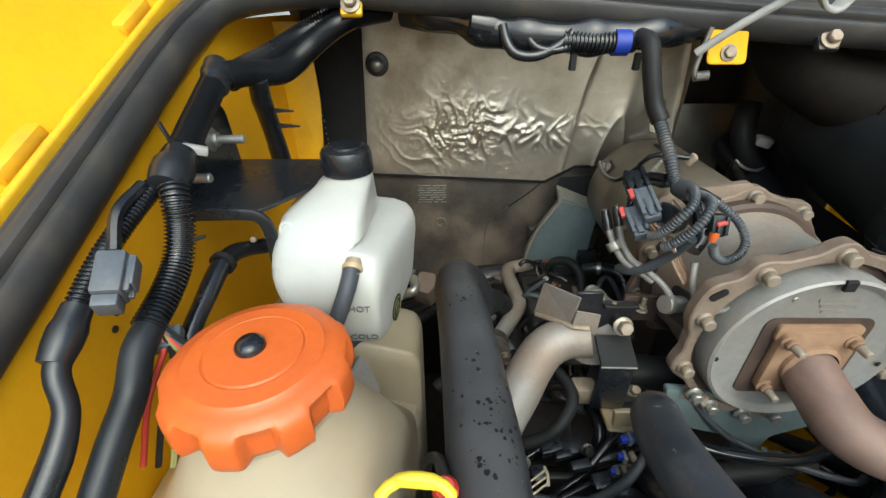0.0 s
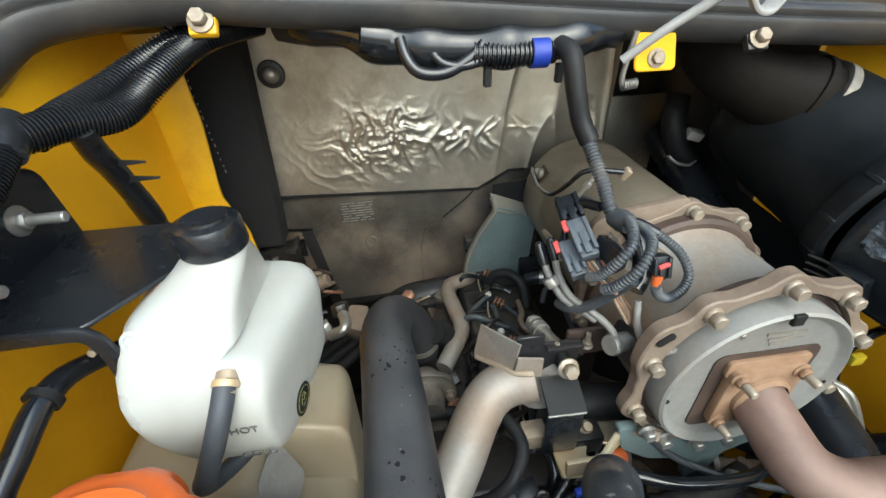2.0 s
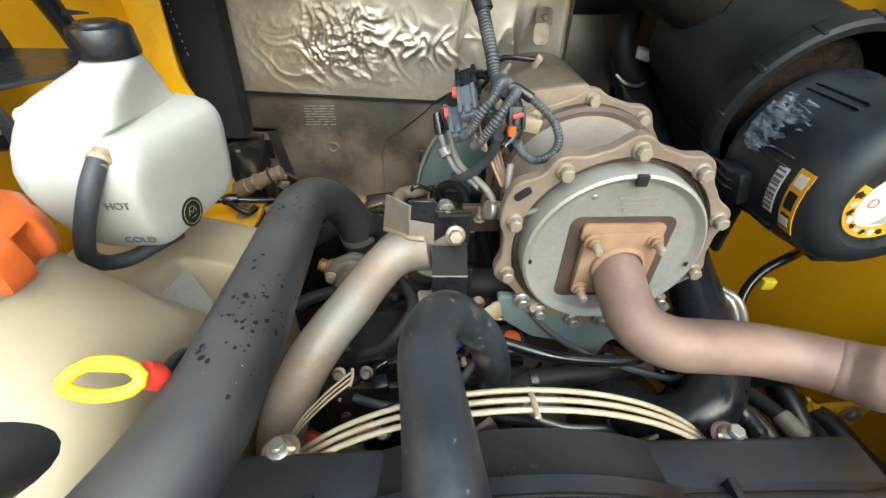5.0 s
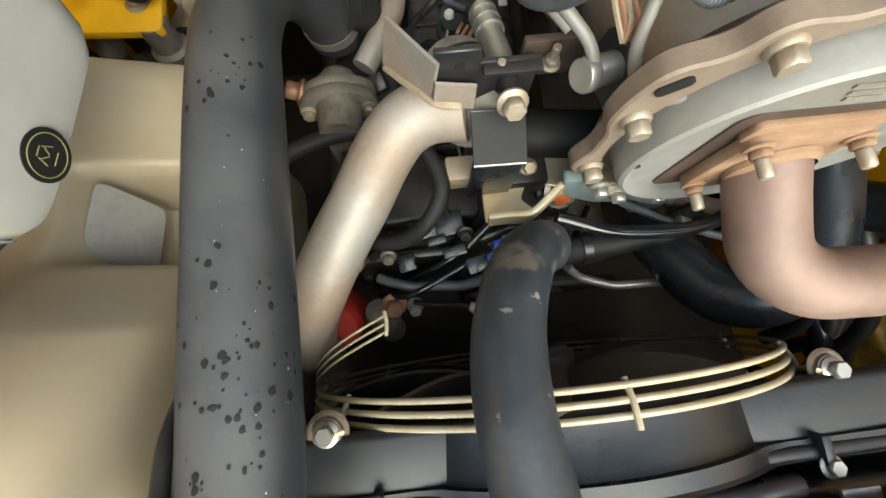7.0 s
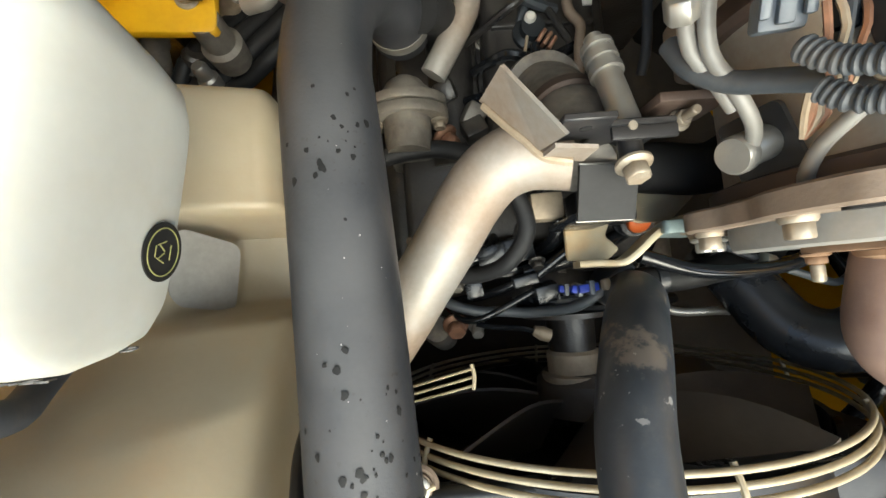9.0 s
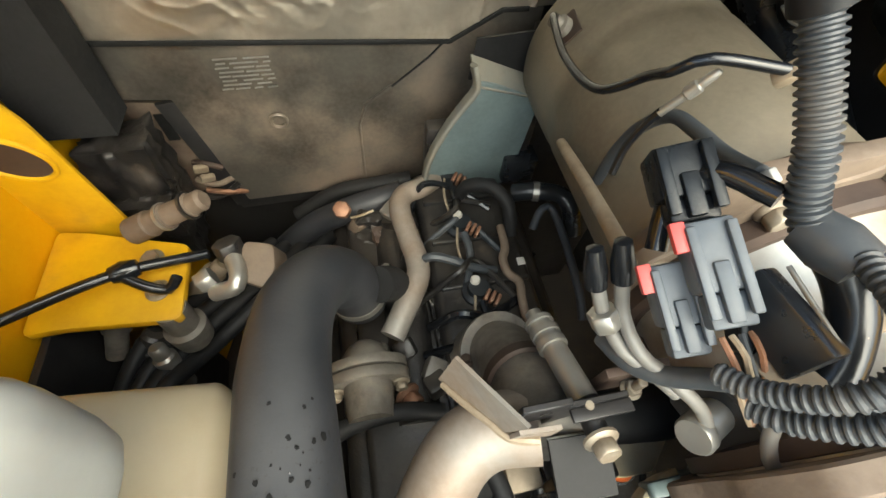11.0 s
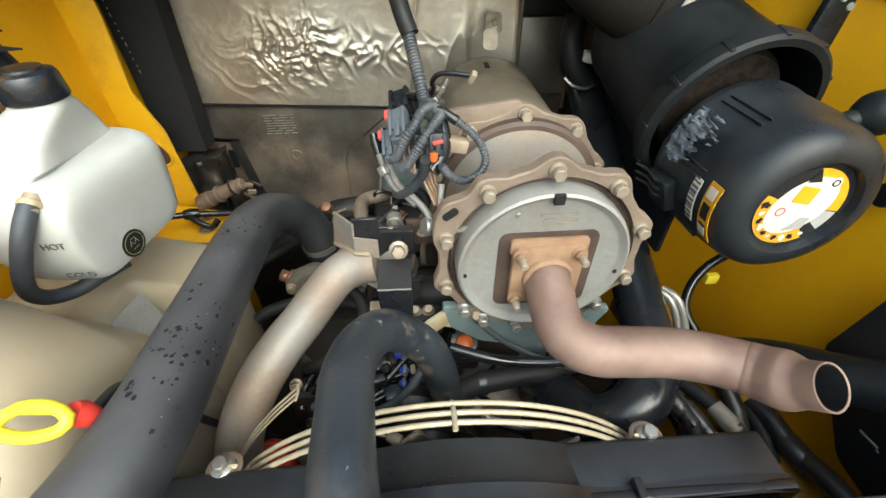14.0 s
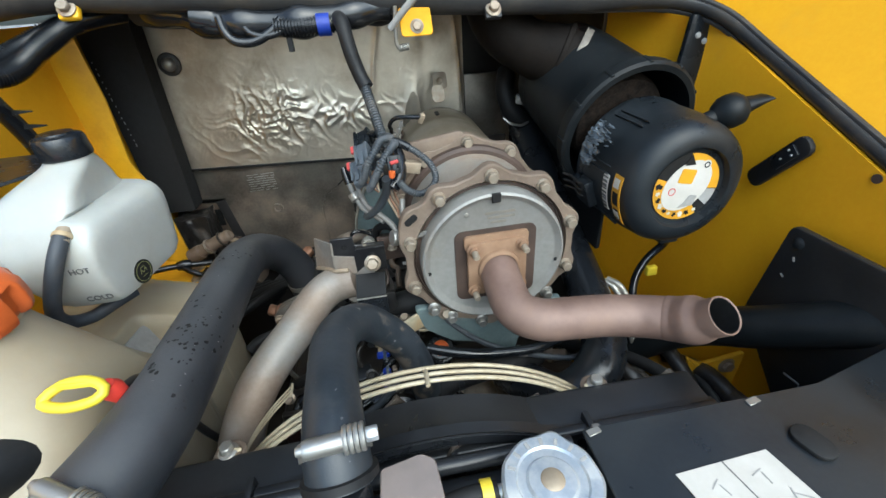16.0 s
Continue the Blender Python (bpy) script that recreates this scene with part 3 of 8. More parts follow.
# the seal: a bulb with a foot, all round the opening
SEALWAY = [(-0.288, y, rim_z(-0.29, y)) for y in (-0.28, -0.1, 0.1, 0.3, 0.45)]
SEALWAY += [(-0.285, 0.520, 1.006), (-0.262, 0.560, 1.030), (-0.205, 0.576, 1.040), (-0.12, 0.576, 1.044), (-0.02, 0.574, 1.036), (0.114, 0.572, 1.028), (0.31, 0.572, 1.012), (0.52, 0.570, 0.997), (0.70, 0.566, 0.986), (0.79, 0.555, 0.975), (0.835, 0.51, 0.952)]
SEALWAY += [(0.853, y, rim_z(0.85, y) - 0.001) for y in (0.43, 0.3, 0.1, -0.1, -0.28)]
seal = thing("rubber_seal", (-0.288, -0.28, rim_z(-0.29, -0.28)), "dusty black rubber weather seal round the hood opening", "seal", kind="structure")
seal_path = spline(SEALWAY, 0.012)
thin = lambda i, n: 1 - 0.48 * max(0.0, min(1.0, (seal_path[i][0] - 0.60) / 0.22))
SEAL_SECTION = []
for a in np.linspace(0, 2 * math.pi, 56, endpoint=False):
    dent = 1 - 0.20 * math.exp(-((a - 1.25) / 0.10) ** 2) - 0.26 * math.exp(-((a - 2.15) / 0.13) ** 2) - 0.16 * math.exp(-((a - 4.6) / 0.2) ** 2)
    SEAL_SECTION.append((0.0215 * math.cos(a) * dent, 0.0225 * math.sin(a) * dent))
part("bulb", sweep(seal_path, SEAL_SECTION, scale=thin), SEAL, seal)
part("foot", sweep([(x, y + 0.006, z - 0.014) for x, y, z in seal_path], rounded(-0.010, 0.010, -0.006, 0.006, 0.003, 3), scale=thin), SEAL, seal, "rubber foot of the seal")


# ---- foil heat shield on the back wall ----
def foil_foot(x):
    """Lower edge of the foil: falls slightly, then rises at the cut-off corner."""
    return 0.6995 - 0.0476 * (x + 0.205) if x < 0.224 else min(0.715, 0.679 + 0.57 * (x - 0.224))


def foil_sheet(x0, x1, z1, y, nx, nz):
    bm = bmesh.new()
    grid = []
    for i in range(nx + 1):
        row = []
        for j in range(nz + 1):
            x = x0 + (x1 - x0) * i / nx
            zl = foil_foot(x)
            z = zl + (z1 - zl) * j / nz
            k = math.exp(-(((x - 0.035) / 0.085) ** 2 + ((z - 0.795) / 0.055) ** 2))
            k2 = math.exp(-(((x - 0.20) / 0.10) ** 2 + ((z - 0.785) / 0.03) ** 2))
            k3 = math.exp(-(((x + 0.03) / 0.10) ** 2 + ((z - 0.76) / 0.07) ** 2))
            n1 = noise.noise((x * 7, z * 7, 1.3))
            w1, w2 = noise.noise((x * 16, z * 16, 4.0)), noise.noise((x * 16, z * 16, 8.0))
            rid = 1 - abs(noise.noise((x * 42 + 1.9 * w1, z * 38 + 1.9 * w2, 7.1)))
            fine = 1 - abs(noise.noise((x * 92 + 1.4 * w2, z * 104 + 1.4 * w1, 2.2)))
            diag = 1 - abs(noise.noise(((x * 0.8 + z) * 26 + w1, (z * 0.8 - x) * 6, 5.5)))
            lines = 1 - abs(noise.noise((x * 13, z * 2.0, 9.0)))
            d = 0.0016 * n1 + 0.0062 * k * rid ** 3 + 0.0030 * k * fine ** 3 + 0.0040 * k2 * rid ** 4 + 0.0022 * k3 * diag ** 4 + 0.005 * lines ** 14 * min(1, max(0, (x - 0.18) / 0.1)) + 0.0003 * rid ** 4
            row.append(bm.verts.new((x, y - d + 0.02 * max(0, 0.70 - z), z)))
        grid.append(row)
    for i in range(nx):
        for j in range(nz):
            bm.faces.new((grid[i][j], grid[i + 1][j], grid[i + 1][j + 1], grid[i][j + 1]))
    return bm


shield = thing("heat_shield", (0.15, 0.86, 0.69), "wrinkled silver aluminium foil heat shield, stained brown low down", "heat shield")
part("foil", foil_sheet(-0.205, 0.485, 1.02, 0.858, 330, 160), FOIL, shield, smooth=60)
part("rivet_washer", lathe([(0.012, 0.003), (0.021, 0.002), (0.0225, 0), (0.012, 0)], frame_z((-0.130, 0.852, 0.922), (0, -1, 0)), 28, closed=True), OIL_BLACK, shield, "dark rubber washer")
part("rivet", lathe([(0, 0.014), (0.006, 0.0135), (0.0115, 0.010), (0.0140, 0.003), (0.0145, 0)], frame_z((-0.130, 0.852, 0.922), (0, -1, 0)), 28), ZINC, shield, "dusty domed rivet")
part("edge_clip", moved(plate(rounded(-0.016, 0.016, -0.014, 0.022, 0.008), 0.002), frame_z((0.425, 0.835, 0.838), (0, -0.9, 0.4))), BOLT_DUSTY, shield, "small dusty mounting tab")
part("clip_bolt", moved(bolt_bm(0.006, 0.005), frame_z((0.425, 0.832, 0.842), (0, -0.9, 0.4))), BOLT_DUSTY, shield)

part("joint", sweep([(x, 0.855, foil_foot(x) - 0.0014) for x in (-0.205, -0.1, 0.0, 0.1, 0.2235, 0.225, 0.25, 0.287, 0.32)], rounded(-0.0012, 0.0012, -0.003, 0.003, 0.0008, 2)), LABEL_BLACK, shield, "dark joint under the foil")

# dusty panel under the foil, with a cut-out and louvre marks
panel = thing("lower_panel", (0.0, 0.88, 0.39), "dusty brown sheet steel panel under the foil, with faint louvre slots", "panel")
panel_m = Matrix(((1, 0, 0, 0), (0, 0, 1, 0.868), (0, 1, 0, 0), (0, 0, 0, 1)))
OUT = [(-0.205, 0.697), (0.224, 0.6765), (0.287, 0.7115), (0.345, 0.7125), (0.345, 0.50), (0.175, 0.420), (0.065, 0.415), (-0.099, 0.410), (-0.128, 0.612), (-0.192, 0.618)]
part("panel", plate(rounded_poly(OUT, 0.004), 0.004, panel_m), SHEET, panel)
part("fold", sweep([(-0.111, 0.874, 0.398), (-0.126, 0.874, 0.50), (-0.141, 0.874, 0.605)], rounded(-0.0125, 0.0125, -0.003, 0.003, 0.002, 2)), BLACK_STEEL, panel, "dark folded edge of the panel")
part("bottom_fold", sweep([(-0.118, 0.876, 0.396), (0.05, 0.876, 0.402), (0.17, 0.876, 0.404)], rounded(-0.003, 0.003, -0.012, 0.012, 0.002, 2)), BLACK_STEEL, panel, "dark folded edge of the panel")
part("crease", sweep([(0.222, 0.8645, 0.675), (0.200, 0.8645, 0.652), (0.15, 0.8645, 0.612)], circle(0.0014, 8)), LABEL_BLACK, panel, "dark open seam")
part("crease", sweep([(0.15, 0.866, 0.612), (0.112, 0.866, 0.585), (0.100, 0.866, 0.55), (0.098, 0.866, 0.42)], circle(0.0022, 8)), SHEET, panel)
part("grommet", lathe([(0.008, 0), (0.013, 0), (0.013, 0.003), (0.011, 0.0045), (0.008, 0.003)], frame_z((-0.009, 0.866, 0.570), (0, -1, 0)), 24, closed=True), SHEET, panel)
lrng = random.Random(5)
for i in range(8):
    x0 = -0.064 + lrng.uniform(0, 0.006)
    while x0 < 0.0:
        x1 = min(0.004, x0 + lrng.uniform(0.010, 0.034))
        part("louvre", sweep([(x0, 0.8655, 0.664 - i * 0.0058), (x1, 0.8655, 0.6645 - i * 0.0058)], rounded(-0.0009, 0.0009, -0.0009, 0.0009, 0.0005, 2)), ZINC, panel, "bright scraped louvre edge")
        x0 = x1 + lrng.uniform(0.002, 0.008)

# grey right end of the shield
part("end_panel", box(0.487, 0.60, 0.862, 0.868, 0.66, 0.845, 0.002), SHEET, shield, "plain dusty steel end of the shield")

# black post beside the foil
post = thing("corner_post", (-0.21, 0.80, 0.64), "matt black foam-faced steel corner post", "post", kind="structure")
part("post", quad_sheet([(-0.250, 0.800, 0.62), (-0.172, 0.800, 0.62), (-0.152, 0.805, 1.02), (-0.250, 0.805, 1.02)], -0.05, 2, 2), FOAM, post)
# Pale flecks stand in for the broken line of light leaking through.
for i in range(15):
    part("light_leak_fleck", moved(box(-0.0009, 0.0009, -0.0006, 0.0006, -0.0015, 0.0015 + 0.003 * (i % 4 == 0), 0.0003, 1), pose(-0.231 - 0.0007 * i + 0.0005 * math.sin(i * 2.1), 0.799, 0.780 + i * 0.0115, 0, -4, 0)), LABEL_GREY, post, "pale fleck painted as light leaking past the post")

# yellow inner post that runs down beside it
struct("yellow_post", plate(rounded_poly([(-0.284, 1.0), (-0.223, 1.0), (-0.2185, 0.88), (-0.229, 0.76), (-0.204, 0.69), (-0.199, 0.58), (-0.196, 0.515), (-0.196, 0.48), (-0.284, 0.48)], 0.010), 0.006, Matrix(((1, 0, 0, 0), (0, 0, 1, 0.744), (0, 1, 0, 0), (0, 0, 0, 1))), 0.0015, 2), YELLOW_DIRTY, "flat yellow folded frame face, dusty", "frame")
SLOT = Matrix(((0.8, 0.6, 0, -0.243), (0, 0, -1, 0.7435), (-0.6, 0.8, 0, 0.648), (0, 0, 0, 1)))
# Oval plate on the uncut face; its brown paints the slot's shade.
struct("post_slot", plate([(0.034 * math.cos(a), 0.024 * math.sin(a)) for a in np.linspace(0, 2 * math.pi, 40, endpoint=False)], 0.0006, SLOT), DARK_RUST_AND_HOLES, "dark brown plate drawn as the shaded slot in the yellow frame face", "hole")
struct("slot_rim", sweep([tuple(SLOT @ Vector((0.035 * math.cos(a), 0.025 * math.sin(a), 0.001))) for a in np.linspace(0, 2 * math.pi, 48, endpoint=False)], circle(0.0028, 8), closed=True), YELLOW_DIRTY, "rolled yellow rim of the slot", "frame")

# Added panel: keeps the yellow wall dark below the bracket.
struct("inner_liner", box(-0.268, -0.258, 0.36, 0.74, 0.02, 0.516, 0.003), BLACK_STEEL, "black panel added to darken the low side wall", "wall")
# Added black wall that fills the dark space behind the filter.
struct("inner_bulkhead", box(0.33, 0.585, 0.842, 0.852, 0.0, 0.70, 0.002), OIL_BLACK, "black filler wall added behind the exhaust filter", "wall")


# ---- exhaust filter ----
CX, CZ = 0.409, 0.6868
AX = frame_z((CX, 0, CZ), (0, -1, 0))          # local z runs towards -y; heights are -y


def round_y(profile, n=64, closed=False):
    """Turned round the filter's axis from (radius, y) pairs."""
    return lathe([(r, -y) for r, y in profile], AX, n, closed)


def flange_outline(r_bolt, r_low, ear=False, n=200, start=0.0):
    pts = []
    for i in range(n):
        a = 360 * i / n
        d = abs((a - start + 18) % 36 - 18)
        r = r_low + (r_bolt - r_low) * (0.5 + 0.5 * math.cos(min(d / 14.0, 1) * math.pi))
        if ear:
            e = abs((a - ear + 180) % 360 - 180)
            r += 0.020 * (0.5 + 0.5 * math.cos(min(e / 17.0, 1) * math.pi))
        pts.append((r * math.cos(radians(a)), r * math.sin(radians(a))))
    return pts


def ring_plate(outline, r_in, y0, y1, bevel=0.0018):
    """A plate with a round hole, standing across the axis from y0 to y1."""
    bm = bmesh.new()
    n = len(outline)
    inner = [(r_in * math.cos(math.atan2(y, x)), r_in * math.sin(math.atan2(y, x))) for x, y in outline]

    def shrink(o, d):
        return [(x * (1 - d / math.hypot(x, y)), y * (1 - d / math.hypot(x, y))) for x, y in o]
    loops = [(inner, y0), (shrink(outline, bevel), y0), (outline, y0 + bevel), (outline, y1 - bevel), (shrink(outline, bevel), y1), (inner, y1)]
    rows = [[bm.verts.new((CX + x, y, CZ + z)) for x, z in o] for o, y in loops]
    for k in range(6):
        a, b = rows[k], rows[(k + 1) % 6]
        for i in range(n):
            bm.faces.new((a[i], a[(i + 1) % n], b[(i + 1) % n], b[i]))
    return bm


dpf = thing("exhaust_filter", (CX, 0.56, 0.575), "dusty heat-stained steel exhaust filter canister with bolted flanges", "exhaust filter")
part("rear_shell", round_y([(0, 0.815), (0.085, 0.815), (0.100, 0.808), (0.106, 0.795), (0.106, 0.72), (0.1045, 0.717), (0.1045, 0.700), (0.106, 0.697), (0.106, 0.515), (0.100, 0.505)]), DPF_REAR, dpf)
part("seam", round_y([(0.100, 0.520), (0.112, 0.520), (0.118, 0.512), (0.118, 0.500), (0.100, 0.500)], closed=True), FLANGE, dpf)
part("rear_flange", ring_plate(flange_outline(0.134, 0.124, start=90), 0.098, 0.486, 0.500), FLANGE, dpf)
part("rear_lug", plate(rounded_poly([(0.405, 0.822), (0.398, 0.826), (0.302, 0.813), (0.286, 0.803), (0.284, 0.788), (0.298, 0.774), (0.33, 0.775), (0.40, 0.80)], 0.008), 0.012, Matrix(((1, 0, 0, 0), (0, 0, 1, 0.4875), (0, 1, 0, 0), (0, 0, 0, 1))), 0.002), FLANGE, dpf, "wide lug of the rear flange")
part("rear_flange_ring", round_y([(0.100, 0.486), (0.117, 0.486), (0.117, 0.474), (0.112, 0.470), (0.104, 0.470), (0.100, 0.474)], closed=True), DARK_RUST_AND_HOLES, dpf, "burnt brown gasket ring")
part("middle_shell", round_y([(0.100, 0.492), (0.106, 0.478), (0.106, 0.470), (0.103, 0.465), (0.1025, 0.372), (0.106, 0.366), (0.110, 0.358), (0.110, 0.345)]), DPF_STEEL, dpf)
part("front_seam", round_y([(0.104, 0.372), (0.1135, 0.368), (0.1135, 0.358), (0.104, 0.356)], closed=True), DARK_RUST_AND_HOLES, dpf)
part("front_flange", ring_plate(flange_outline(0.136, 0.124, ear=147, start=90), 0.1135, 0.340, 0.356), FLANGE, dpf)
part("gasket", round_y([(0.098, 0.3555), (0.1155, 0.3555), (0.1155, 0.3500), (0.098, 0.3500)], closed=True), DARK_RUST_AND_HOLES, dpf, "dark recessed gasket ring")
part("ear_slot", moved(plate(rounded(-0.010, 0.010, -0.0045, 0.0045, 0.004), 0.002), Matrix.Translation((0.2985, 0.3405, 0.7585)) @ pose(0, 0, 0, 90, 0, 0) @ pose(0, 0, 0, 0, 0, 38)), LABEL_BLACK, dpf, "dark slotted hole in the flange ear")

# front cover with the square window
cover = part("front_cover", round_y([(0.0, 0.330), (0.090, 0.330), (0.0935, 0.3285), (0.0965, 0.3245), (0.0995, 0.3225), (0.1025, 0.3245), (0.1040, 0.331), (0.1040, 0.352)], 80), DISC, dpf, "brushed stainless end cover, grey with faint stamping")
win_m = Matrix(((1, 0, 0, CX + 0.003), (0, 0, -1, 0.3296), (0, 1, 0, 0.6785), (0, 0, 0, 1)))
# No real cut-out: the opening's shade is the plate's dark colour.
part("window", plate(rounded(-0.0585, 0.0585, -0.0585, 0.0575, 0.012), 0.0012, win_m), DARK_RUST_AND_HOLES, dpf, "flat dark plate drawn as the shaded square opening round the outlet")
part("top_notch", moved(box(-0.006, 0.006, -0.002, 0.003, -0.0065, 0.0065, 0.001, 1), Matrix.Translation((0.411, 0.322, 0.7835))), LABEL_BLACK, dpf)
for ang in (186, 350):
    part("drain_hole", lathe([(0, 0), (0.003, 0), (0.003, 0.001), (0, 0.001)], frame_z((CX + 0.0945 * math.cos(radians(ang)), 0.3262, CZ + 0.0945 * math.sin(radians(ang))), (0, -1, 0)), 12), LABEL_BLACK, dpf)
for i in range(3):
    part("stamping", box(CX - 0.012 + 0.004 * i, CX + 0.030 - 0.012 * (i == 2), 0.3288, 0.3296, 0.757 - i * 0.007, 0.7605 - i * 0.007, 0), STAMP, dpf, "faint stamped characters")
part("weld_spot", lathe([(0, 0.001), (0.003, 0.0006), (0.0036, 0)], frame_z((0.372, 0.3295, 0.760), (0, -1, 0)), 12), ZINC, dpf)

head = bm_to_mesh("flange_bolt", bolt_bm(0.0078, 0.013, 1.22), BOLT_DUSTY)
for k in range(10):
    a = radians(90 + 36 * k)
    if 215 < (90 + 36 * k) % 360 < 325:
        continue
    put("flange_bolt", head, frame_z((CX + 0.121 * math.cos(a), 0.340, CZ + 0.121 * math.sin(a)), (0, -1, 0), (math.sin(k * 3.3), 0, math.cos(k * 3.3))), dpf)
    put("flange_bolt", head, frame_z((CX + 0.121 * math.cos(a), 0.486, CZ + 0.121 * math.sin(a)), (0, -1, 0), (math.sin(k * 2.1), 0, math.cos(k * 2.1))), dpf)
nut = bm_to_mesh("lower_nut", bolt_bm(0.0075, 0.012), ZINC)
for a in (222, 238, 262, 280, 316):
    put("lower_nut", nut, frame_z((CX + 0.122 * math.cos(radians(a)), 0.338, CZ + 0.122 * math.sin(radians(a))), (0, -1, 0)), dpf)
part("rear_tab", moved(plate(rounded(-0.014, 0.014, -0.02, 0.016, 0.010), 0.003), frame_z((0.415, 0.806, 0.822), (0, -0.95, 0.3))), BOLT_DUSTY, dpf)
part("rear_slot", moved(plate(rounded(-0.014, 0.014, -0.004, 0.004, 0.003), 0.002), frame_z((0.400, 0.742, CZ + 0.1058), (-0.08, 0.0, 1.0))), LABEL_BLACK, dpf)
part("sensor_boss", lathe([(0, 0), (0.010, 0), (0.010, 0.010), (0.007, 0.012), (0.007, 0.020), (0, 0.020)], frame_z((0.318, 0.752, 0.747), (-0.85, 0, 0.5)), 16), CASTING, dpf, "brown temperature sensor boss")
part("sensor_plate", moved(plate([(-0.016, -0.012), (0.016, -0.012), (0.020, 0.012), (-0.010, 0.016)], 0.002), frame_z((0.318, 0.752, 0.747), (-0.85, 0, 0.5))), DARK_RUST_AND_HOLES, dpf)
part("sensor_cable", tube([(0.304, 0.756, 0.757), (0.299, 0.748, 0.7603), (0.2845, 0.6801, 0.7641), (0.2823, 0.6176, 0.778), (0.2953, 0.5876, 0.8091), (0.2925, 0.5698, 0.8244), (0.3057, 0.5593, 0.8389), (0.3476, 0.542, 0.8398)], 0.0036, 10), LOOM, dpf)
part("cable_clip", moved(box(-0.004, 0.004, -0.0055, 0.0055, -0.008, 0.008, 0.002), pose(0.346, 0.5425, 0.838, 20, 25, 0)), BRASS_TAN, dpf, "orange-tan cable clip")

# lower support of the filter
cradle = thing("filter_bracket", (0.40, 0.345, 0.54), "grey-green cast support bracket under the exhaust filter", "bracket")
part("arm", plate(rounded_poly([(0.288, 0.602), (0.53, 0.578), (0.508, 0.532), (0.458, 0.506), (0.448, 0.452), (0.416, 0.452), (0.406, 0.505), (0.345, 0.522), (0.302, 0.556)], 0.008), 0.012, Matrix(((1, 0, 0, 0), (0, 0, 1, 0.345), (0, 1, 0, 0), (0, 0, 0, 1))), 0.002), GREY_SHEET, cradle)
part("strap", sweep(spline([(0.220, 0.325, 0.572), (0.240, 0.3245, 0.574), (0.258, 0.3235, 0.576), (0.272, 0.332, 0.577), (0.290, 0.346, 0.576), (0.312, 0.357, 0.575), (0.325, 0.358, 0.575)], 0.005), rounded(-0.0032, 0.0032, -0.014, 0.014, 0.0015, 2)), TAN_PLATE, cradle, "bent tan steel strap")
part("strap_bolt", moved(bolt_bm(0.008, 0.012), frame_z((0.318, 0.350, 0.592), (0.2, -0.9, 0.4))), BOLT_DUSTY, cradle)
part("strap_bolt", moved(bolt_bm(0.008, 0.012), frame_z((0.334, 0.346, 0.586), (0.2, -0.9, 0.4))), BOLT_DUSTY, cradle)

# ---- tail pipe ----
tail = thing("tail_pipe", (0.415, 0.32, 0.677), "red-brown oxidised steel tail pipe with a square rusty flange", "exhaust pipe")
TAILWAY = [(0.414, 0.330, 0.677), (0.414, 0.292, 0.663), (0.4185, 0.254, 0.651), (0.443, 0.231, 0.648), (0.4815, 0.2265, 0.646), (0.5255, 0.2245, 0.6425), (0.566, 0.2145, 0.642), (0.5955, 0.196, 0.6485)]
part("pipe", tube(TAILWAY, 0.0275, 32, 0.005), TAIL, tail)
END = [(0.591, 0.200, 0.647), (0.604, 0.186, 0.653), (0.6135, 0.168, 0.6655), (0.6195, 0.152, 0.682), (0.622, 0.1455, 0.690)]
part("sleeve", hollow(END, 0.0225, 0.0020, 32, 0.003), TAIL, tail)
# Black inner skin makes the bore's dark interior by colour alone.
part("bore", hollow(END, 0.0203, 0.0006, 32, 0.003), LABEL_BLACK, tail, "black inner tube that darkens the pipe's bore")
part("swage", sweep(spline(END[:4], 0.003), circle(0.0278, 32), caps=False, scale=lambda i, n: 0.90 + 0.12 * min(1.0, i / n / 0.10) + 0.05 * math.exp(-((i / n - 0.52) / 0.16) ** 2) - 0.20 * max(0.0, min(1.0, (i / n - 0.60) / 0.22)) ** 1.5), TAIL, tail)
part("flange", plate(rounded(-0.0425, 0.0425, -0.0435, 0.0435, 0.009), 0.010, Matrix(((1, 0, 0, 0.412), (0, 0, -1, 0.328), (0, 1, 0, 0.677), (0, 0, 0, 1))), 0.0015), RUST, tail, "square flange covered in orange rust")
part("flange_back", plate(rounded(-0.046, 0.046, 0.030, 0.052, 0.006), 0.006, Matrix(((1, 0, 0, 0.412), (0, 0, -1, 0.329), (0, 1, 0, 0.677), (0, 0, 0, 1))), 0.0012), RUST, tail)
part("weld", lathe([(0.026, 0), (0.031, 0.001), (0.030, 0.005), (0.026, 0.008)], frame_z((0.414, 0.3185, 0.676), (0, -1, 0)), 32), RUST, tail)
stud = bm_to_mesh("stud", bolt_bm(0.0072, 0.008, 1.3, 0.010), RUST)
for sx, sz in ((-0.0345, 0.0345), (0.0345, 0.0345), (-0.0345, -0.0345), (0.0345, -0.0345)):
    sd = put("stud", stud, frame_z((0.412 + sx, 0.318, 0.677 + sz), (0, -1, 0)), tail)
    part("stud_end", lathe([(0, 0), (0.0046, 0), (0.0046, 0.011), (0.0036, 0.0125), (0, 0.0125)], Matrix.Translation((0, 0, 0.009)), 14), BOLT_DUSTY, sd, "pale bare stud end")

# ---- coolant reservoir ----
res = thing("coolant_reservoir", (-0.10, 0.37, 0.722), "white translucent plastic coolant reservoir with a black screw cap", "reservoir")


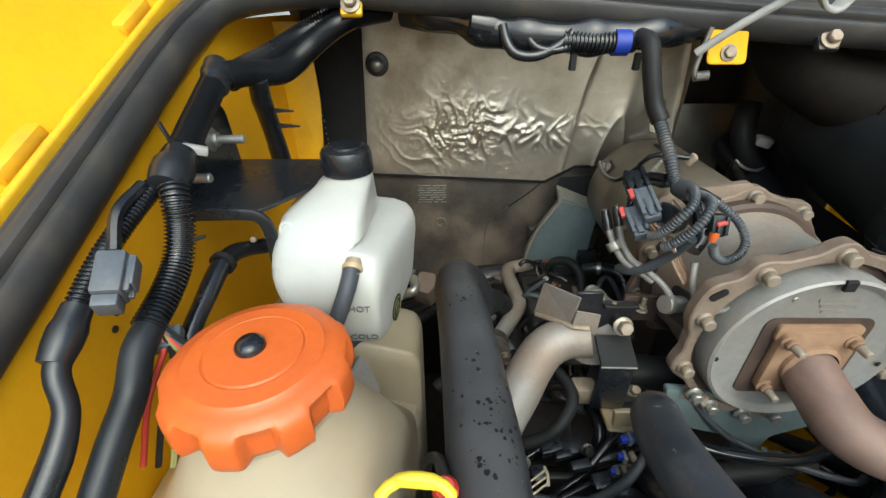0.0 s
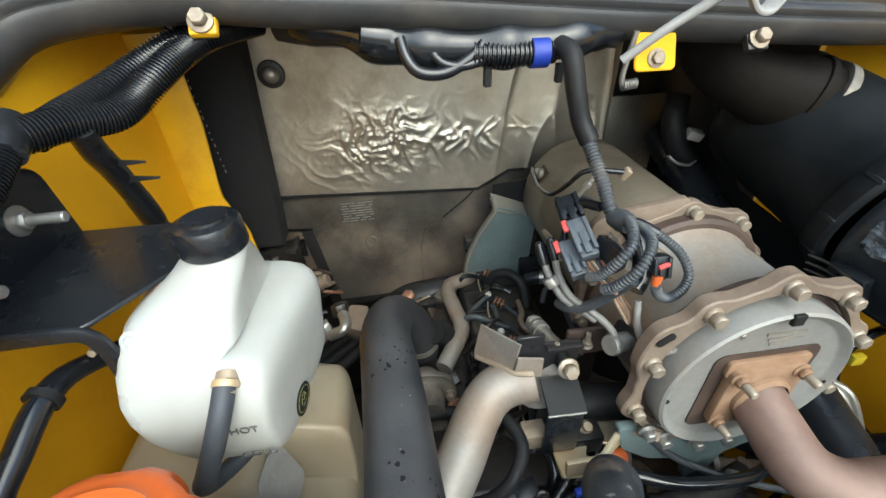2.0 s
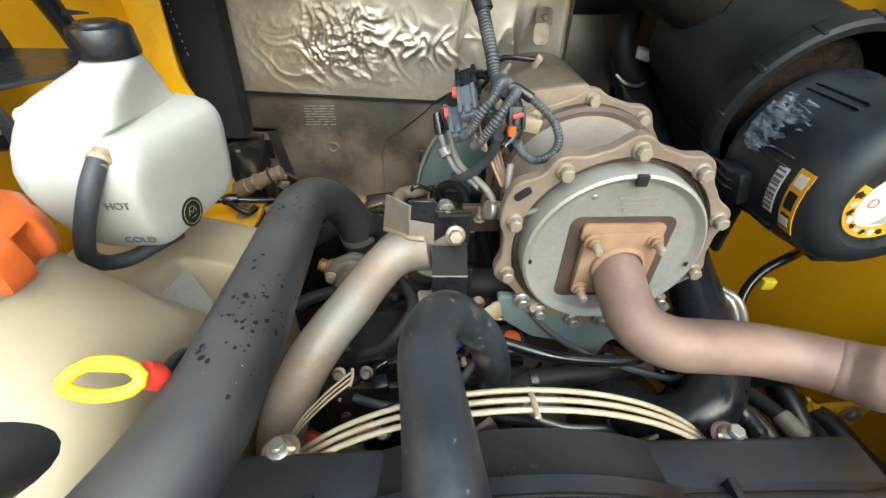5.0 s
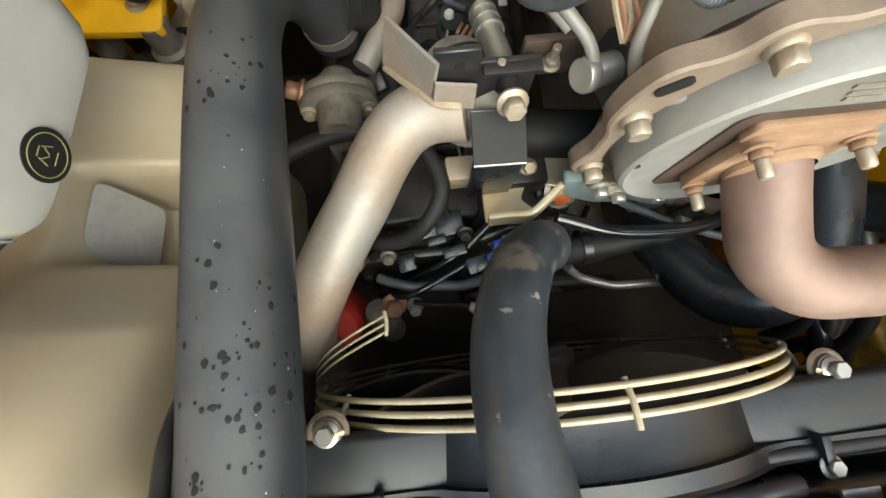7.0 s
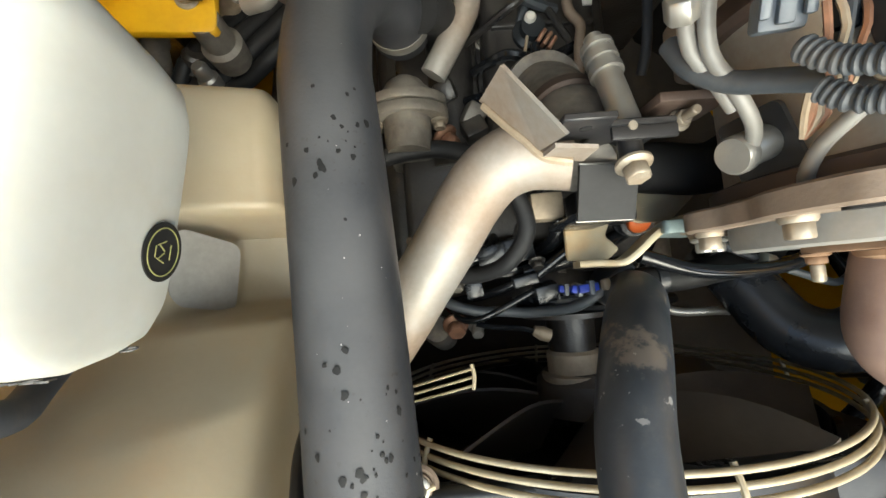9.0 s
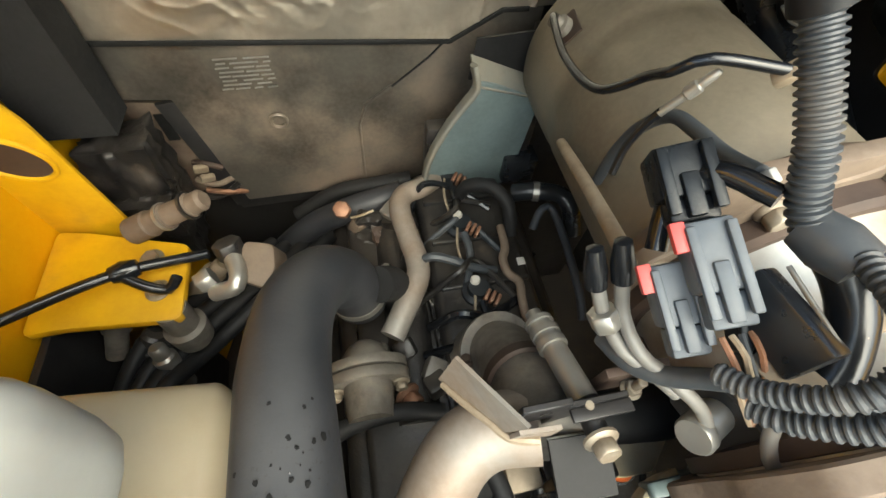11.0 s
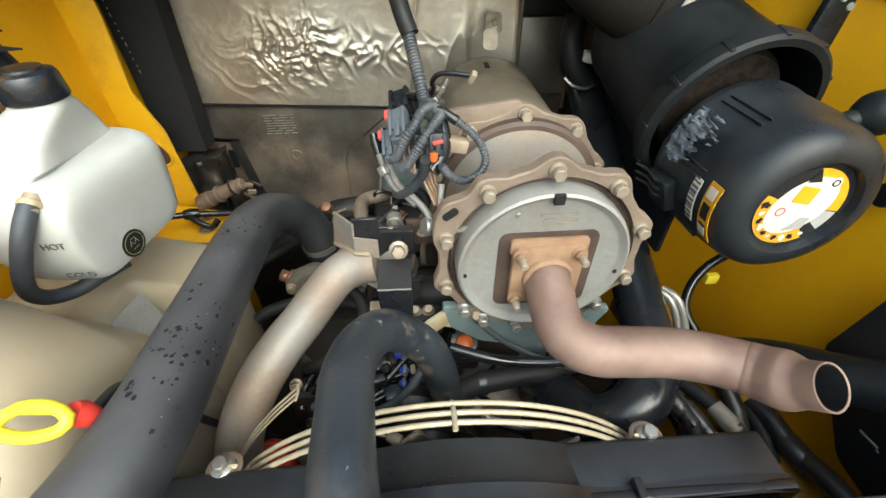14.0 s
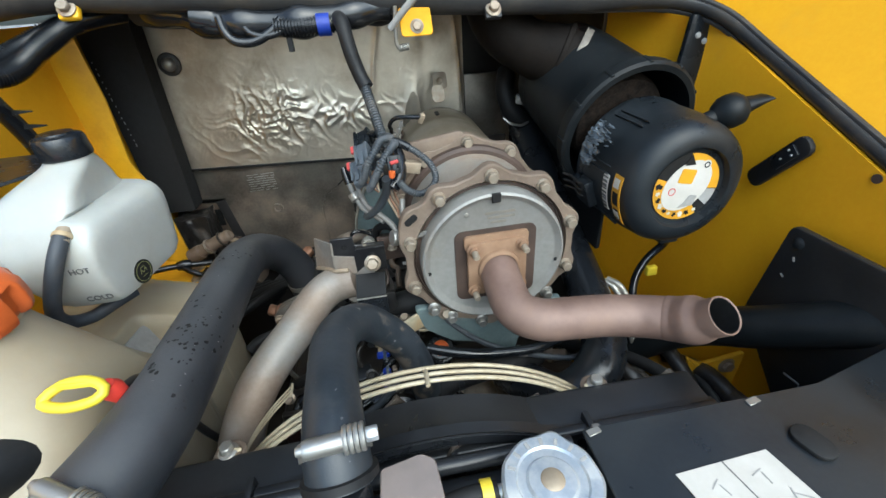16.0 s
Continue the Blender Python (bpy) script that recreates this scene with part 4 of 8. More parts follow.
def lofted(sections, n=96, skew=None):
    """Rounded rectangles (z, x0, x1, y0, y1, power) joined into one skin."""
    bm = bmesh.new()
    rows = []
    for z, x0, x1, y0, y1, p in sections:
        row = []
        for i in range(n):
            a = 2 * math.pi * i / n
            c, s = math.cos(a), math.sin(a)
            x = (x0 + x1) / 2 + (x1 - x0) / 2 * math.copysign(abs(c) ** (2 / p), c)
            y = (y0 + y1) / 2 + (y1 - y0) / 2 * math.copysign(abs(s) ** (2 / p), s)
            row.append(bm.verts.new((x if skew is None else skew(x, y, z), y, z)))
        rows.append(row)
    for a, b in zip(rows, rows[1:]):
        for i in range(n):
            bm.faces.new((a[i], a[(i + 1) % n], b[(i + 1) % n], b[i]))
    bm.faces.new(rows[0][::-1])
    bm.faces.new(rows[-1])
    return bm


def drawn_in(x, y, z):
    """The reservoir's right flank runs in towards the front."""
    if x < -0.10 or z > 0.83:
        return x
    return x - (x + 0.10) / 0.066 * 0.022 * max(0.0, min(1.0, (0.425 - y) / 0.12))


part("tank", lofted([
    (0.7155, -0.118, -0.054, 0.332, 0.415, 4), (0.7165, -0.124, -0.045, 0.320, 0.428, 5), (0.720, -0.131, -0.0395, 0.309, 0.436, 6), (0.730, -0.138, -0.0365, 0.302, 0.442, 8),
    (0.750, -0.146, -0.0350, 0.297, 0.446, 9), (0.772, -0.155, -0.033, 0.294, 0.448, 9), (0.790, -0.161, -0.031, 0.296, 0.449, 9), (0.803, -0.164, -0.031, 0.301, 0.449, 9),
    (0.813, -0.1645, -0.033, 0.307, 0.448, 8), (0.820, -0.164, -0.038, 0.311, 0.447, 8), (0.8245, -0.163, -0.047, 0.314, 0.446, 7), (0.8265, -0.1625, -0.060, 0.316, 0.445, 7), (0.8275, -0.162, -0.071, 0.317, 0.445, 7),
    (0.832, -0.161, -0.0738, 0.321, 0.444, 7), (0.846, -0.1575, -0.0738, 0.334, 0.440, 6), (0.851, -0.152, -0.0735, 0.339, 0.438, 5), (0.860, -0.138, -0.073, 0.352, 0.433, 4), (0.867, -0.127, -0.0725, 0.365, 0.429, 2.8),
    (0.871, -0.1225, -0.0725, 0.373, 0.427, 2.2), (0.874, -0.1225, -0.0725, 0.376, 0.426, 2), (0.884, -0.1205, -0.0745, 0.378, 0.424, 2)], skew=drawn_in), WHITE_POLY, res, smooth=32)
part("cap", lathe([(0.0, 0.0285), (0.017, 0.0285), (0.0175, 0.0265), (0.0205, 0.026), (0.0245, 0.0245), (0.0262, 0.021), (0.027, 0.002), (0.0262, 0), (0.0, 0)], Matrix.Translation((-0.0975, 0.401, 0.8755)), 48), BLACK_GLOSS, res, "glossy black screw cap")
part("nipple", lathe([(0.0085, -0.004), (0.0085, 0.002), (0.0065, 0.003), (0.0065, 0.012), (0, 0.012)], frame_z((-0.081, 0.311, 0.816), (0.0, -0.75, -0.35)), 20), BRASS_TAN, res, "brass hose nipple")
part("hose_clip", lathe([(0.0078, -0.0025), (0.0095, -0.0025), (0.0100, 0.0), (0.0095, 0.0025), (0.0078, 0.0025)], frame_z((-0.0815, 0.3065, 0.8145), (-0.05, -0.75, -0.40)), 24, closed=True), TAN_PLATE, res, "yellow zinc spring clip")
part("lug", lathe([(0, 0), (0.0070, 0), (0.0075, 0.0012), (0.0045, 0.0016), (0.004, 0.0006), (0, 0.0005)], frame_z((-0.147, 0.3335, 0.8425), (0, -0.8, 0.55)), 18), WHITE_POLY, res)
FRONT = Matrix(((1, 0, 0, 0), (0, 0, -1, 0.2932), (0, 1, 0, 0), (0, 0, 0, 1)))
letters("HOT", 0.0100, Matrix.Translation((-0.077, 0, 0.7755)) @ FRONT, PRINT_GREY, "level_mark_hot", res, "printed word on the tank front")
letters("COLD", 0.0105, pose(-0.077, 0.2990, 0.7345, 101, 0, 0), PRINT_GREY, "level_mark_cold", res, "printed word on the tank front")
SIDE = frame_z((-0.0492, 0.347, 0.735), (0.98, -0.18, -0.04))
badge = part("badge", lathe([(0, 0.0008), (0.0155, 0.0008), (0.0155, 0), (0, 0)], SIDE, 36), LABEL_BLACK, res, "round black badge with a gold mark")
part("badge_ring", lathe([(0.0122, 0.0008), (0.0122, 0.0011), (0.0128, 0.0011), (0.0128, 0.0008)], SIDE, 36, closed=True), GREEN_GOLD, badge)
part("badge_mark", merge(*[moved(box(-w, w, -0.0003, 0.0003, 0.0008, 0.0011, 0), SIDE @ pose(px, py, 0, 0, 0, r)) for w, px, py, r in ((0.0035, -0.0045, 0.002, 70), (0.0035, 0.0045, 0.002, 110), (0.0028, -0.002, 0.0015, 125), (0.0028, 0.002, 0.0015, 55), (0.0040, 0.0, -0.0055, 0), (0.0030, 0.0, 0.0065, 0))]), GREEN_GOLD, badge)

over = thing("overflow_hose", (-0.11, 0.28, 0.66), "short grey rubber overflow hose on the reservoir", "hose")
part("hose", tube([(-0.082, 0.306, 0.815), (-0.085, 0.291, 0.802), (-0.094, 0.280, 0.779), (-0.107, 0.276, 0.751), (-0.119, 0.283, 0.727), (-0.121, 0.297, 0.708), (-0.112, 0.318, 0.697), (-0.096, 0.338, 0.699), (-0.080, 0.36, 0.70)], 0.0080, 18), GREY_RUBBER, over)

brk = thing("reservoir_bracket", (-0.24, 0.40, 0.80), "black painted folded steel bracket holding the reservoir", "bracket")
part("shelf", plate(rounded_poly([(-0.252, 0.325), (-0.168, 0.325), (-0.125, 0.395), (-0.140, 0.470), (-0.252, 0.470)], 0.012), 0.004, Matrix.Translation((0, 0, 0.861)), 0.001, 1), BLACK_GLOSS, brk)
part("front_lip", sweep(spline([(-0.252, 0.326, 0.860), (-0.19, 0.326, 0.862), (-0.168, 0.328, 0.858), (-0.162, 0.330, 0.838), (-0.163, 0.331, 0.80)], 0.006), rounded(-0.003, 0.003, -0.006, 0.006, 0.002, 2)), BLACK_GLOSS, brk)
part("upright", plate(rounded_poly([(0.325, 0.845), (0.480, 0.845), (0.470, 0.930), (0.420, 0.945), (0.345, 0.900)], 0.014), 0.004, Matrix(((0, 0, 1, -0.252), (1, 0, 0, 0), (0, 1, 0, 0), (0, 0, 0, 1))), 0.001, 1), BLACK_GLOSS, brk)
sb = bm_to_mesh("stud", bolt_bm(0.0085, 0.009, 1.5, 0.026), ZINC)
put("stud", sb, frame_z((-0.248, 0.345, 0.889), (1, 0, 0.02)), brk, "bright zinc stud and nut")
put("stud", sb, frame_z((-0.248, 0.425, 0.902), (1, 0, 0.02)), brk, "bright zinc stud and nut")
for p in ((-0.190, 0.350, 0.822), (-0.172, 0.345, 0.828)):
    part("small_bolt", lathe([(0, 0), (0.0032, 0), (0.0032, 0.004), (0, 0.005)], frame_z(p, (0, -1, 0.2)), 12), BRASS_TAN, brk)

# ---- filler tank with the orange cap ----
tank = thing("hydraulic_tank", (-0.13, 0.30, 0.30), "cream translucent plastic fluid tank with an orange screw cap", "tank")


def tank_top(x, y):
    """Height of the tank's moulded top: a dome under the filler, a notch at the side."""
    r = math.hypot(x + 0.122, y - 0.187)
    z = 0.648 + 0.150 * max(0.0, min(1.0, 1 - (r - 0.046) / 0.118)) ** 1.9
    z -= 0.030 * max(0.0, min(1.0, (x + 0.15) / 0.10)) * max(0.0, min(1.0, (y - 0.25) / 0.05))
    s = lambda t: max(0.0, min(1.0, t)) ** 2 * (3 - 2 * max(0.0, min(1.0, t)))
    z -= 0.085 * s((x + 0.124) / 0.030) * s((y - 0.300) / 0.016) * s((0.392 - y) / 0.016)
    return z


bm = bmesh.new()
NX, NY = 96, 150
rows = []
for i in range(NX + 1):
    row = []
    for j in range(NY + 1):
        u, v = 2 * i / NX - 1, 2 * j / NY - 1
        x, y = -0.146 + 0.116 * u, 0.240 + 0.262 * v
        edge = max(0.0, abs(u) - 0.80) / 0.20, max(0.0, abs(v) - 0.80) / 0.20
        k = min(1.0, math.hypot(*edge))
        if k >= 1.0 and math.hypot(*edge) > 1:      # round the plan's corners
            f = 1 / math.hypot(*edge)
            x = -0.146 + 0.116 * math.copysign(0.80 + 0.20 * edge[0] * f, u) if edge[0] else x
            y = 0.240 + 0.262 * math.copysign(0.80 + 0.20 * edge[1] * f, v) if edge[1] else y
        z = tank_top(x, y) - 0.024 * (1 - math.sqrt(max(0.0, 1 - k * k)))
        row.append(bm.verts.new((x, y, z)))
    rows.append(row)
for i in range(NX):
    for j in range(NY):
        bm.faces.new((rows[i][j], rows[i + 1][j], rows[i + 1][j + 1], rows[i][j + 1]))
rim = [rows[i][0] for i in range(NX)] + [rows[NX][j] for j in range(NY)] + [rows[i][NY] for i in range(NX, 0, -1)] + [rows[0][j] for j in range(NY, 0, -1)]
low = [bm.verts.new((v.co.x, v.co.y, 0.30)) for v in rim]
for i in range(len(rim)):
    j = (i + 1) % len(rim)
    bm.faces.new((rim[i], rim[j], low[j], low[i]))
bm.faces.new(low)
part("body", bm, CREAM_POLY, tank, smooth=55)
# The recess's shadow is put in as a flat grey plate.
part("pocket", plate(rounded_poly([(-0.030, 0.032), (-0.032, -0.022), (-0.022, -0.031), (0.026, -0.031), (0.030, -0.024), (0.030, 0.030)], 0.011), 0.003, Matrix(((0.15, 0.385, 0.911, -0.1020), (0.975, -0.20, -0.079, 0.3440), (0.0, -0.90, 0.405, 0.6000), (0, 0, 0, 1)))), LABEL_GREY, tank, "grey plate painted as the shadowed pocket in the tank flank")
part("neck", lathe([(0.050, -0.02), (0.050, 0.006), (0.054, 0.008), (0.054, 0.012), (0.047, 0.013), (0.047, 0.03), (0, 0.03)], Matrix.Translation((-0.122, 0.187, 0.780)), 48), CREAM_POLY, tank)


def cap_bm(cx, cy, z0, h, r):
    """A screw cap: notched skirt, a round top edge and three shallow steps on top."""
    bm = bmesh.new()
    n = 240
    ang = [2 * math.pi * i / n for i in range(n)]

    def notch(a):
        d = abs((math.degrees(a) + 10) % 40 - 20)
        return 0.0085 * max(0.0, min(1.0, (11.5 - d) / 4.0))
    rows = []
    for z, dr, k in ((0.0, -0.004, 1.0), (0.002, -0.0015, 1.0), (0.008, 0.0, 1.0), (h * 0.50, 0.0, 1.0), (h * 0.62, -0.0005, 0.9), (h * 0.72, -0.001, 0.55), (h * 0.80, -0.003, 0.2), (h * 0.88, -0.007, 0.0), (h * 0.93, -0.012, 0.0)):
        rows.append([bm.verts.new((cx + (r + dr - notch(a) * k) * math.cos(a), cy + (r + dr - notch(a) * k) * math.sin(a), z0 + z)) for a in ang])
    for rr, dz in ((0.047, -0.0012), (0.0462, -0.0004), (0.0455, 0.0004), (0.034, 0.0016), (0.0332, 0.0010), (0.0325, 0.0010), (0.0315, 0.0024), (0.016, 0.0036), (0.010, 0.0036)):
        rows.append([bm.verts.new((cx + rr * math.cos(a), cy + rr * math.sin(a), z0 + h + dz)) for a in ang])
    for a, b in zip(rows, rows[1:]):
        for i in range(n):
            j = (i + 1) % n
            bm.faces.new((a[i], a[j], b[j], b[i]))
    bm.faces.new(rows[0][::-1])
    bm.faces.new(rows[-1])
    return bm


ocap = part("orange_cap", cap_bm(-0.122, 0.187, 0.790, 0.038, 0.064), ORANGE, tank, "bright orange ribbed screw cap")
part("vent_plug", lathe([(0, 0.0078), (0.006, 0.0074), (0.0088, 0.0052), (0.0100, 0.003), (0.0102, 0), (0, 0)], Matrix.Translation((-0.1245, 0.187, 0.8315)), 36), VENT_BLACK, ocap, "glossy black vent plug")

# ---- fat black charge-air hose ----
fat = thing("charge_air_hose", (0.03, 0.3, 0.6), "fat black rubber charge-air hose with flaking spots", "hose")
FATWAY = [(-0.045, -0.06, 0.680), (-0.020, -0.01, 0.688), (0.009, 0.05, 0.696), (0.028, 0.09, 0.702), (0.0385, 0.13, 0.704), (0.0405, 0.17, 0.701), (0.0395, 0.21, 0.698), (0.0355, 0.29, 0.689), (0.0310, 0.37, 0.680), (0.0255, 0.44, 0.667),
          (0.0215, 0.485, 0.653), (0.025, 0.545, 0.629), (0.041, 0.592, 0.592), (0.060, 0.611, 0.550), (0.070, 0.614, 0.510), (0.072, 0.615, 0.485)]
fat_path = spline(FATWAY, 0.006)
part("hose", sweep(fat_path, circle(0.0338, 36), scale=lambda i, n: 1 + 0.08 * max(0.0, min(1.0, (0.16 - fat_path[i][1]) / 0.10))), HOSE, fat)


def flakes(way, r, count, seed, size, centres, material, name, label):
    """Small uneven patches lying on a hose, gathered round some places along it."""
    frng = random.Random(seed)
    path = [Vector(p[:3]) for p in spline(way, 0.003)]
    bm = bmesh.new()
    for _ in range(count):
        c, spread = frng.choice(centres)
        i = int(max(1, min(len(path) - 2, frng.gauss(c, spread) * len(path))))
        d = (path[i + 1] - path[i - 1]).normalized()
        side = d.cross(Vector((0, 0, 1))).normalized()
        up = side.cross(d)
        a0 = frng.gauss(0.35, 0.55)
        sz = size * frng.uniform(0.35, 1.0) ** 1.6
        n = 9
        ring = []
        for k in range(n):
            a = 2 * math.pi * k / n
            q = sz * (0.65 + 0.55 * frng.random())
            u, v = q * math.cos(a), q * math.sin(a) * 0.8
            t = a0 + v / r
            ring.append(path[i] + d * u + (side * math.sin(t) + up * math.cos(t)) * (r + 0.0005))
        mid = sum(ring, Vector()) / n
        cv = bm.verts.new(mid + (mid - path[i]).normalized() * 0.0003)
        vs = [bm.verts.new(p) for p in ring]
        for k in range(n):
            bm.faces.new((vs[k], vs[(k + 1) % n], cv))
    ob = part(name, bm, material, fat, label)
    ob["kind"] = "stuff"
    return ob


flakes(FATWAY, 0.0338, 95, 31, 0.0032, ((0.355, 0.028), (0.355, 0.03), (0.33, 0.06), (0.60, 0.022), (0.43, 0.09)), LABEL_BLACK, "flaking", "dark flaked spots")
flakes(FATWAY, 0.0338, 34, 32, 0.0009, ((0.42, 0.18), (0.30, 0.08)), LABEL_GREY, "grit", "pale specks of grit")
part("clip", clamp_bm((0.0705, 0.614, 0.507), (0.15, 0.05, -1.0), 0.0345, 0.012, (0.3, 0, 1)), ZINC, fat, "bright steel band clip")
spring_clamp((0.013, 0.058, 0.697), (0.45, 0.88, 0.12), 0.0368, (0.1, -0.45, 0.9), fat)

# ---- silver charge pipe ----
alu = thing("charge_pipe", (0.03, 0.25, 0.40), "silver metal charge pipe, heat-tinted, with a welded tab", "pipe")
part("pipe", tube([(0.010, 0.215, 0.40), (0.014, 0.222, 0.455), (0.022, 0.236, 0.497), (0.036, 0.260, 0.531), (0.055, 0.287, 0.558), (0.077, 0.319, 0.5745), (0.101, 0.352, 0.586), (0.124, 0.386, 0.599), (0.146, 0.408, 0.612), (0.172, 0.416, 0.622), (0.205, 0.412, 0.630)], 0.0285, 32, 0.005), ALU_PIPE, alu)
part("tab", quad_sheet([(0.144, 0.459, 0.687), (0.177, 0.403, 0.704), (0.173, 0.409, 0.655), (0.136, 0.461, 0.630)], 0.003, 2, 2), ALU_PIPE, alu, "flat welded tab, dull silver")
part("tab_leg", quad_sheet([(0.1765, 0.4025, 0.682), (0.208, 0.4015, 0.676), (0.208, 0.4015, 0.646), (0.1745, 0.4045, 0.646)], 0.003, 2, 2), ALU_PIPE, alu, "bent leg of the tab, tan at its edge")
part("weld", tube([(0.139, 0.456, 0.632), (0.152, 0.436, 0.642), (0.166, 0.418, 0.650), (0.176, 0.405, 0.654), (0.196, 0.399, 0.656)], 0.0035, 8), BRASS_TAN, alu, "tan weld bead")

elbow = thing("turbo_elbow", (0.18, 0.47, 0.55), "dull olive-black metal elbow behind the charge pipe", "pipe")
part("elbow", tube([(0.205, 0.405, 0.628), (0.215, 0.435, 0.612), (0.218, 0.470, 0.580), (0.215, 0.50, 0.54), (0.20, 0.52, 0.48)], 0.034, 28), CASTING, elbow)

part("band", lathe([(0.0345, -0.007), (0.0385, -0.006), (0.0385, 0.006), (0.0345, 0.007)], frame_z((0.2165, 0.452, 0.598), (0.05, 0.72, -0.68)), 36, closed=True), DARK_RUST_AND_HOLES, elbow, "brown rusty clamp band")
part("flange", lathe([(0.034, -0.004), (0.044, -0.004), (0.044, 0.004), (0.034, 0.004)], frame_z((0.215, 0.500, 0.540), (-0.1, 0.4, -0.9)), 36, closed=True), CASTING, elbow)
for k in range(3):
    part("bolt", moved(bolt_bm(0.006, 0.008), frame_z((0.2165 + 0.040 * math.cos(1.2 + 2.1 * k), 0.500 + 0.040 * math.sin(1.2 + 2.1 * k) * 0.9, 0.546), (-0.1, 0.4, 0.9))), DARK_RUST_AND_HOLES, elbow)

# ---- support bracket with box and bolts ----
sup = thing("support_bracket", (0.225, 0.40, 0.50), "black painted steel support bracket with a bolted box", "bracket")
part("face", plate([(0.176, 0.706), (0.210, 0.706), (0.211, 0.691), (0.256, 0.690), (0.256, 0.640), (0.205, 0.640), (0.205, 0.668), (0.176, 0.668)], 0.005, Matrix(((1, 0, 0, 0), (0, 0, 1, 0.411), (0, 1, 0, 0), (0, 0, 0, 1))), 0.001, 1), BLACK_STEEL, sup)
part("spacer_tube", lathe([(0, 0), (0.0085, 0), (0.0085, 0.018), (0, 0.018)], frame_z((0.235, 0.411, 0.6655), (0, -1, 0)), 20), BLACK_STEEL, sup)
part("plate_hole", lathe([(0, 0), (0.0042, 0), (0.0042, 0.0008), (0, 0.0008)], frame_z((0.195, 0.4112, 0.690), (0, -1, 0)), 18), LABEL_BLACK, sup, "dark bolt hole")
part("top_lip", box(0.212, 0.256, 0.402, 0.411, 0.686, 0.690, 0.001), BLACK_STEEL, sup)
part("side_plate", box(0.246, 0.296, 0.425, 0.432, 0.648, 0.690, 0.0015), DARK_RUST_AND_HOLES, sup, "rusty brown side plate")
part("box_top", quad_sheet([(0.2055, 0.400, 0.642), (0.251, 0.398, 0.642), (0.2495, 0.3575, 0.6275), (0.2045, 0.359, 0.627)], -0.004, 2, 2), RUBBER, sup, "black folded cover")
part("box_front", box(0.2045, 0.2495, 0.359, 0.366, 0.545, 0.6265, 0.002), BLACK_GLOSS, sup)
# Thin bright strips paint the highlight along both folds of the cover.
part("crease", sweep([(0.2045, 0.3585, 0.6272), (0.2495, 0.3572, 0.6277)], circle(0.0014, 8)), ZINC, sup, "bright strip drawn as the fold's highlight")
part("crease", sweep([(0.2055, 0.400, 0.6425), (0.251, 0.398, 0.6425)], circle(0.0012, 8)), ZINC, sup)
part("bolt", moved(bolt_bm(0.0095, 0.014), frame_z((0.235, 0.392, 0.667), (0, -0.92, 0.4))), BOLT_DUSTY, sup)
part("rear_bolt", lathe([(0, 0.002), (0.003, 0.0018), (0.0036, 0)], Matrix.Translation((0.226, 0.411, 0.689)), 12), BOLT_DUSTY, sup)
part("stud", moved(bolt_bm(0.006, 0.008, 1.3, 0.012), Matrix.Translation((0.268, 0.418, 0.672))), BOLT_DUSTY, sup)
part("lug", box(0.232, 0.292, 0.364, 0.398, 0.520, 0.554, 0.004), BLACK_STEEL, sup)
for bx in (0.252, 0.271):
    part("lug_bolt", moved(bolt_bm(0.0072, 0.012), frame_z((bx, 0.381, 0.554), (0, -0.45, 1))), BOLT_DUSTY, sup)
part("spacer", box(0.185, 0.216, 0.370, 0.396, 0.540, 0.568, 0.003), BRASS_TAN, sup, "tan alloy spacer block")
part("shelf_plate", plate(rounded_poly([(0.222, 0.372), (0.222, 0.330), (0.262, 0.327), (0.276, 0.338), (0.262, 0.352), (0.272, 0.372), (0.300, 0.362), (0.330, 0.362), (0.362, 0.390), (0.295, 0.398)], 0.004), 0.005, Matrix.Translation((0, 0, 0.536)), 0.001, 1), TAN_PLATE, sup, "tan plated steel angle under the box")
part("web", box(0.212, 0.262, 0.400, 0.408, 0.50, 0.60, 0.002), BLACK_STEEL, sup)

# ---- upper radiator hose ----
rad_hose = thing("radiator_hose", (0.205, 0.06, 0.66), "dusty black radiator hose with a worm-drive clip", "hose")
part("hose", sweep(spline([(0.208, 0.036, 0.704), (0.2065, 0.056, 0.724), (0.203, 0.0946, 0.728), (0.199, 0.136, 0.720), (0.196, 0.179, 0.711), (0.202, 0.220, 0.695), (0.218, 0.256, 0.671), (0.240, 0.279, 0.633), (0.265, 0.291, 0.588), (0.281, 0.294, 0.536), (0.29, 0.30, 0.47)], 0.006), circle(0.0232, 30), scale=lambda i, n: 1 + 0.13 * max(0.0, 1 - i / n * 6)), HOSE_DUSTY, rad_hose)
part("collar", lathe([(0.0255, -0.004), (0.0295, -0.003), (0.0295, 0.003), (0.0255, 0.004)], frame_z((0.2078, 0.040, 0.708), (-0.05, 0.60, 0.75)), 32, closed=True), RUBBER, rad_hose, "black rolled hose end")
spring_clamp((0.2065, 0.055, 0.7235), (-0.06, 0.82, 0.50), 0.0264, (0.05, -0.45, 0.85), rad_hose)
part("neck", tube([(0.208, 0.026, 0.60), (0.2075, 0.028, 0.66), (0.206, 0.036, 0.706)], 0.0225, 24), RADIATOR, rad_hose)

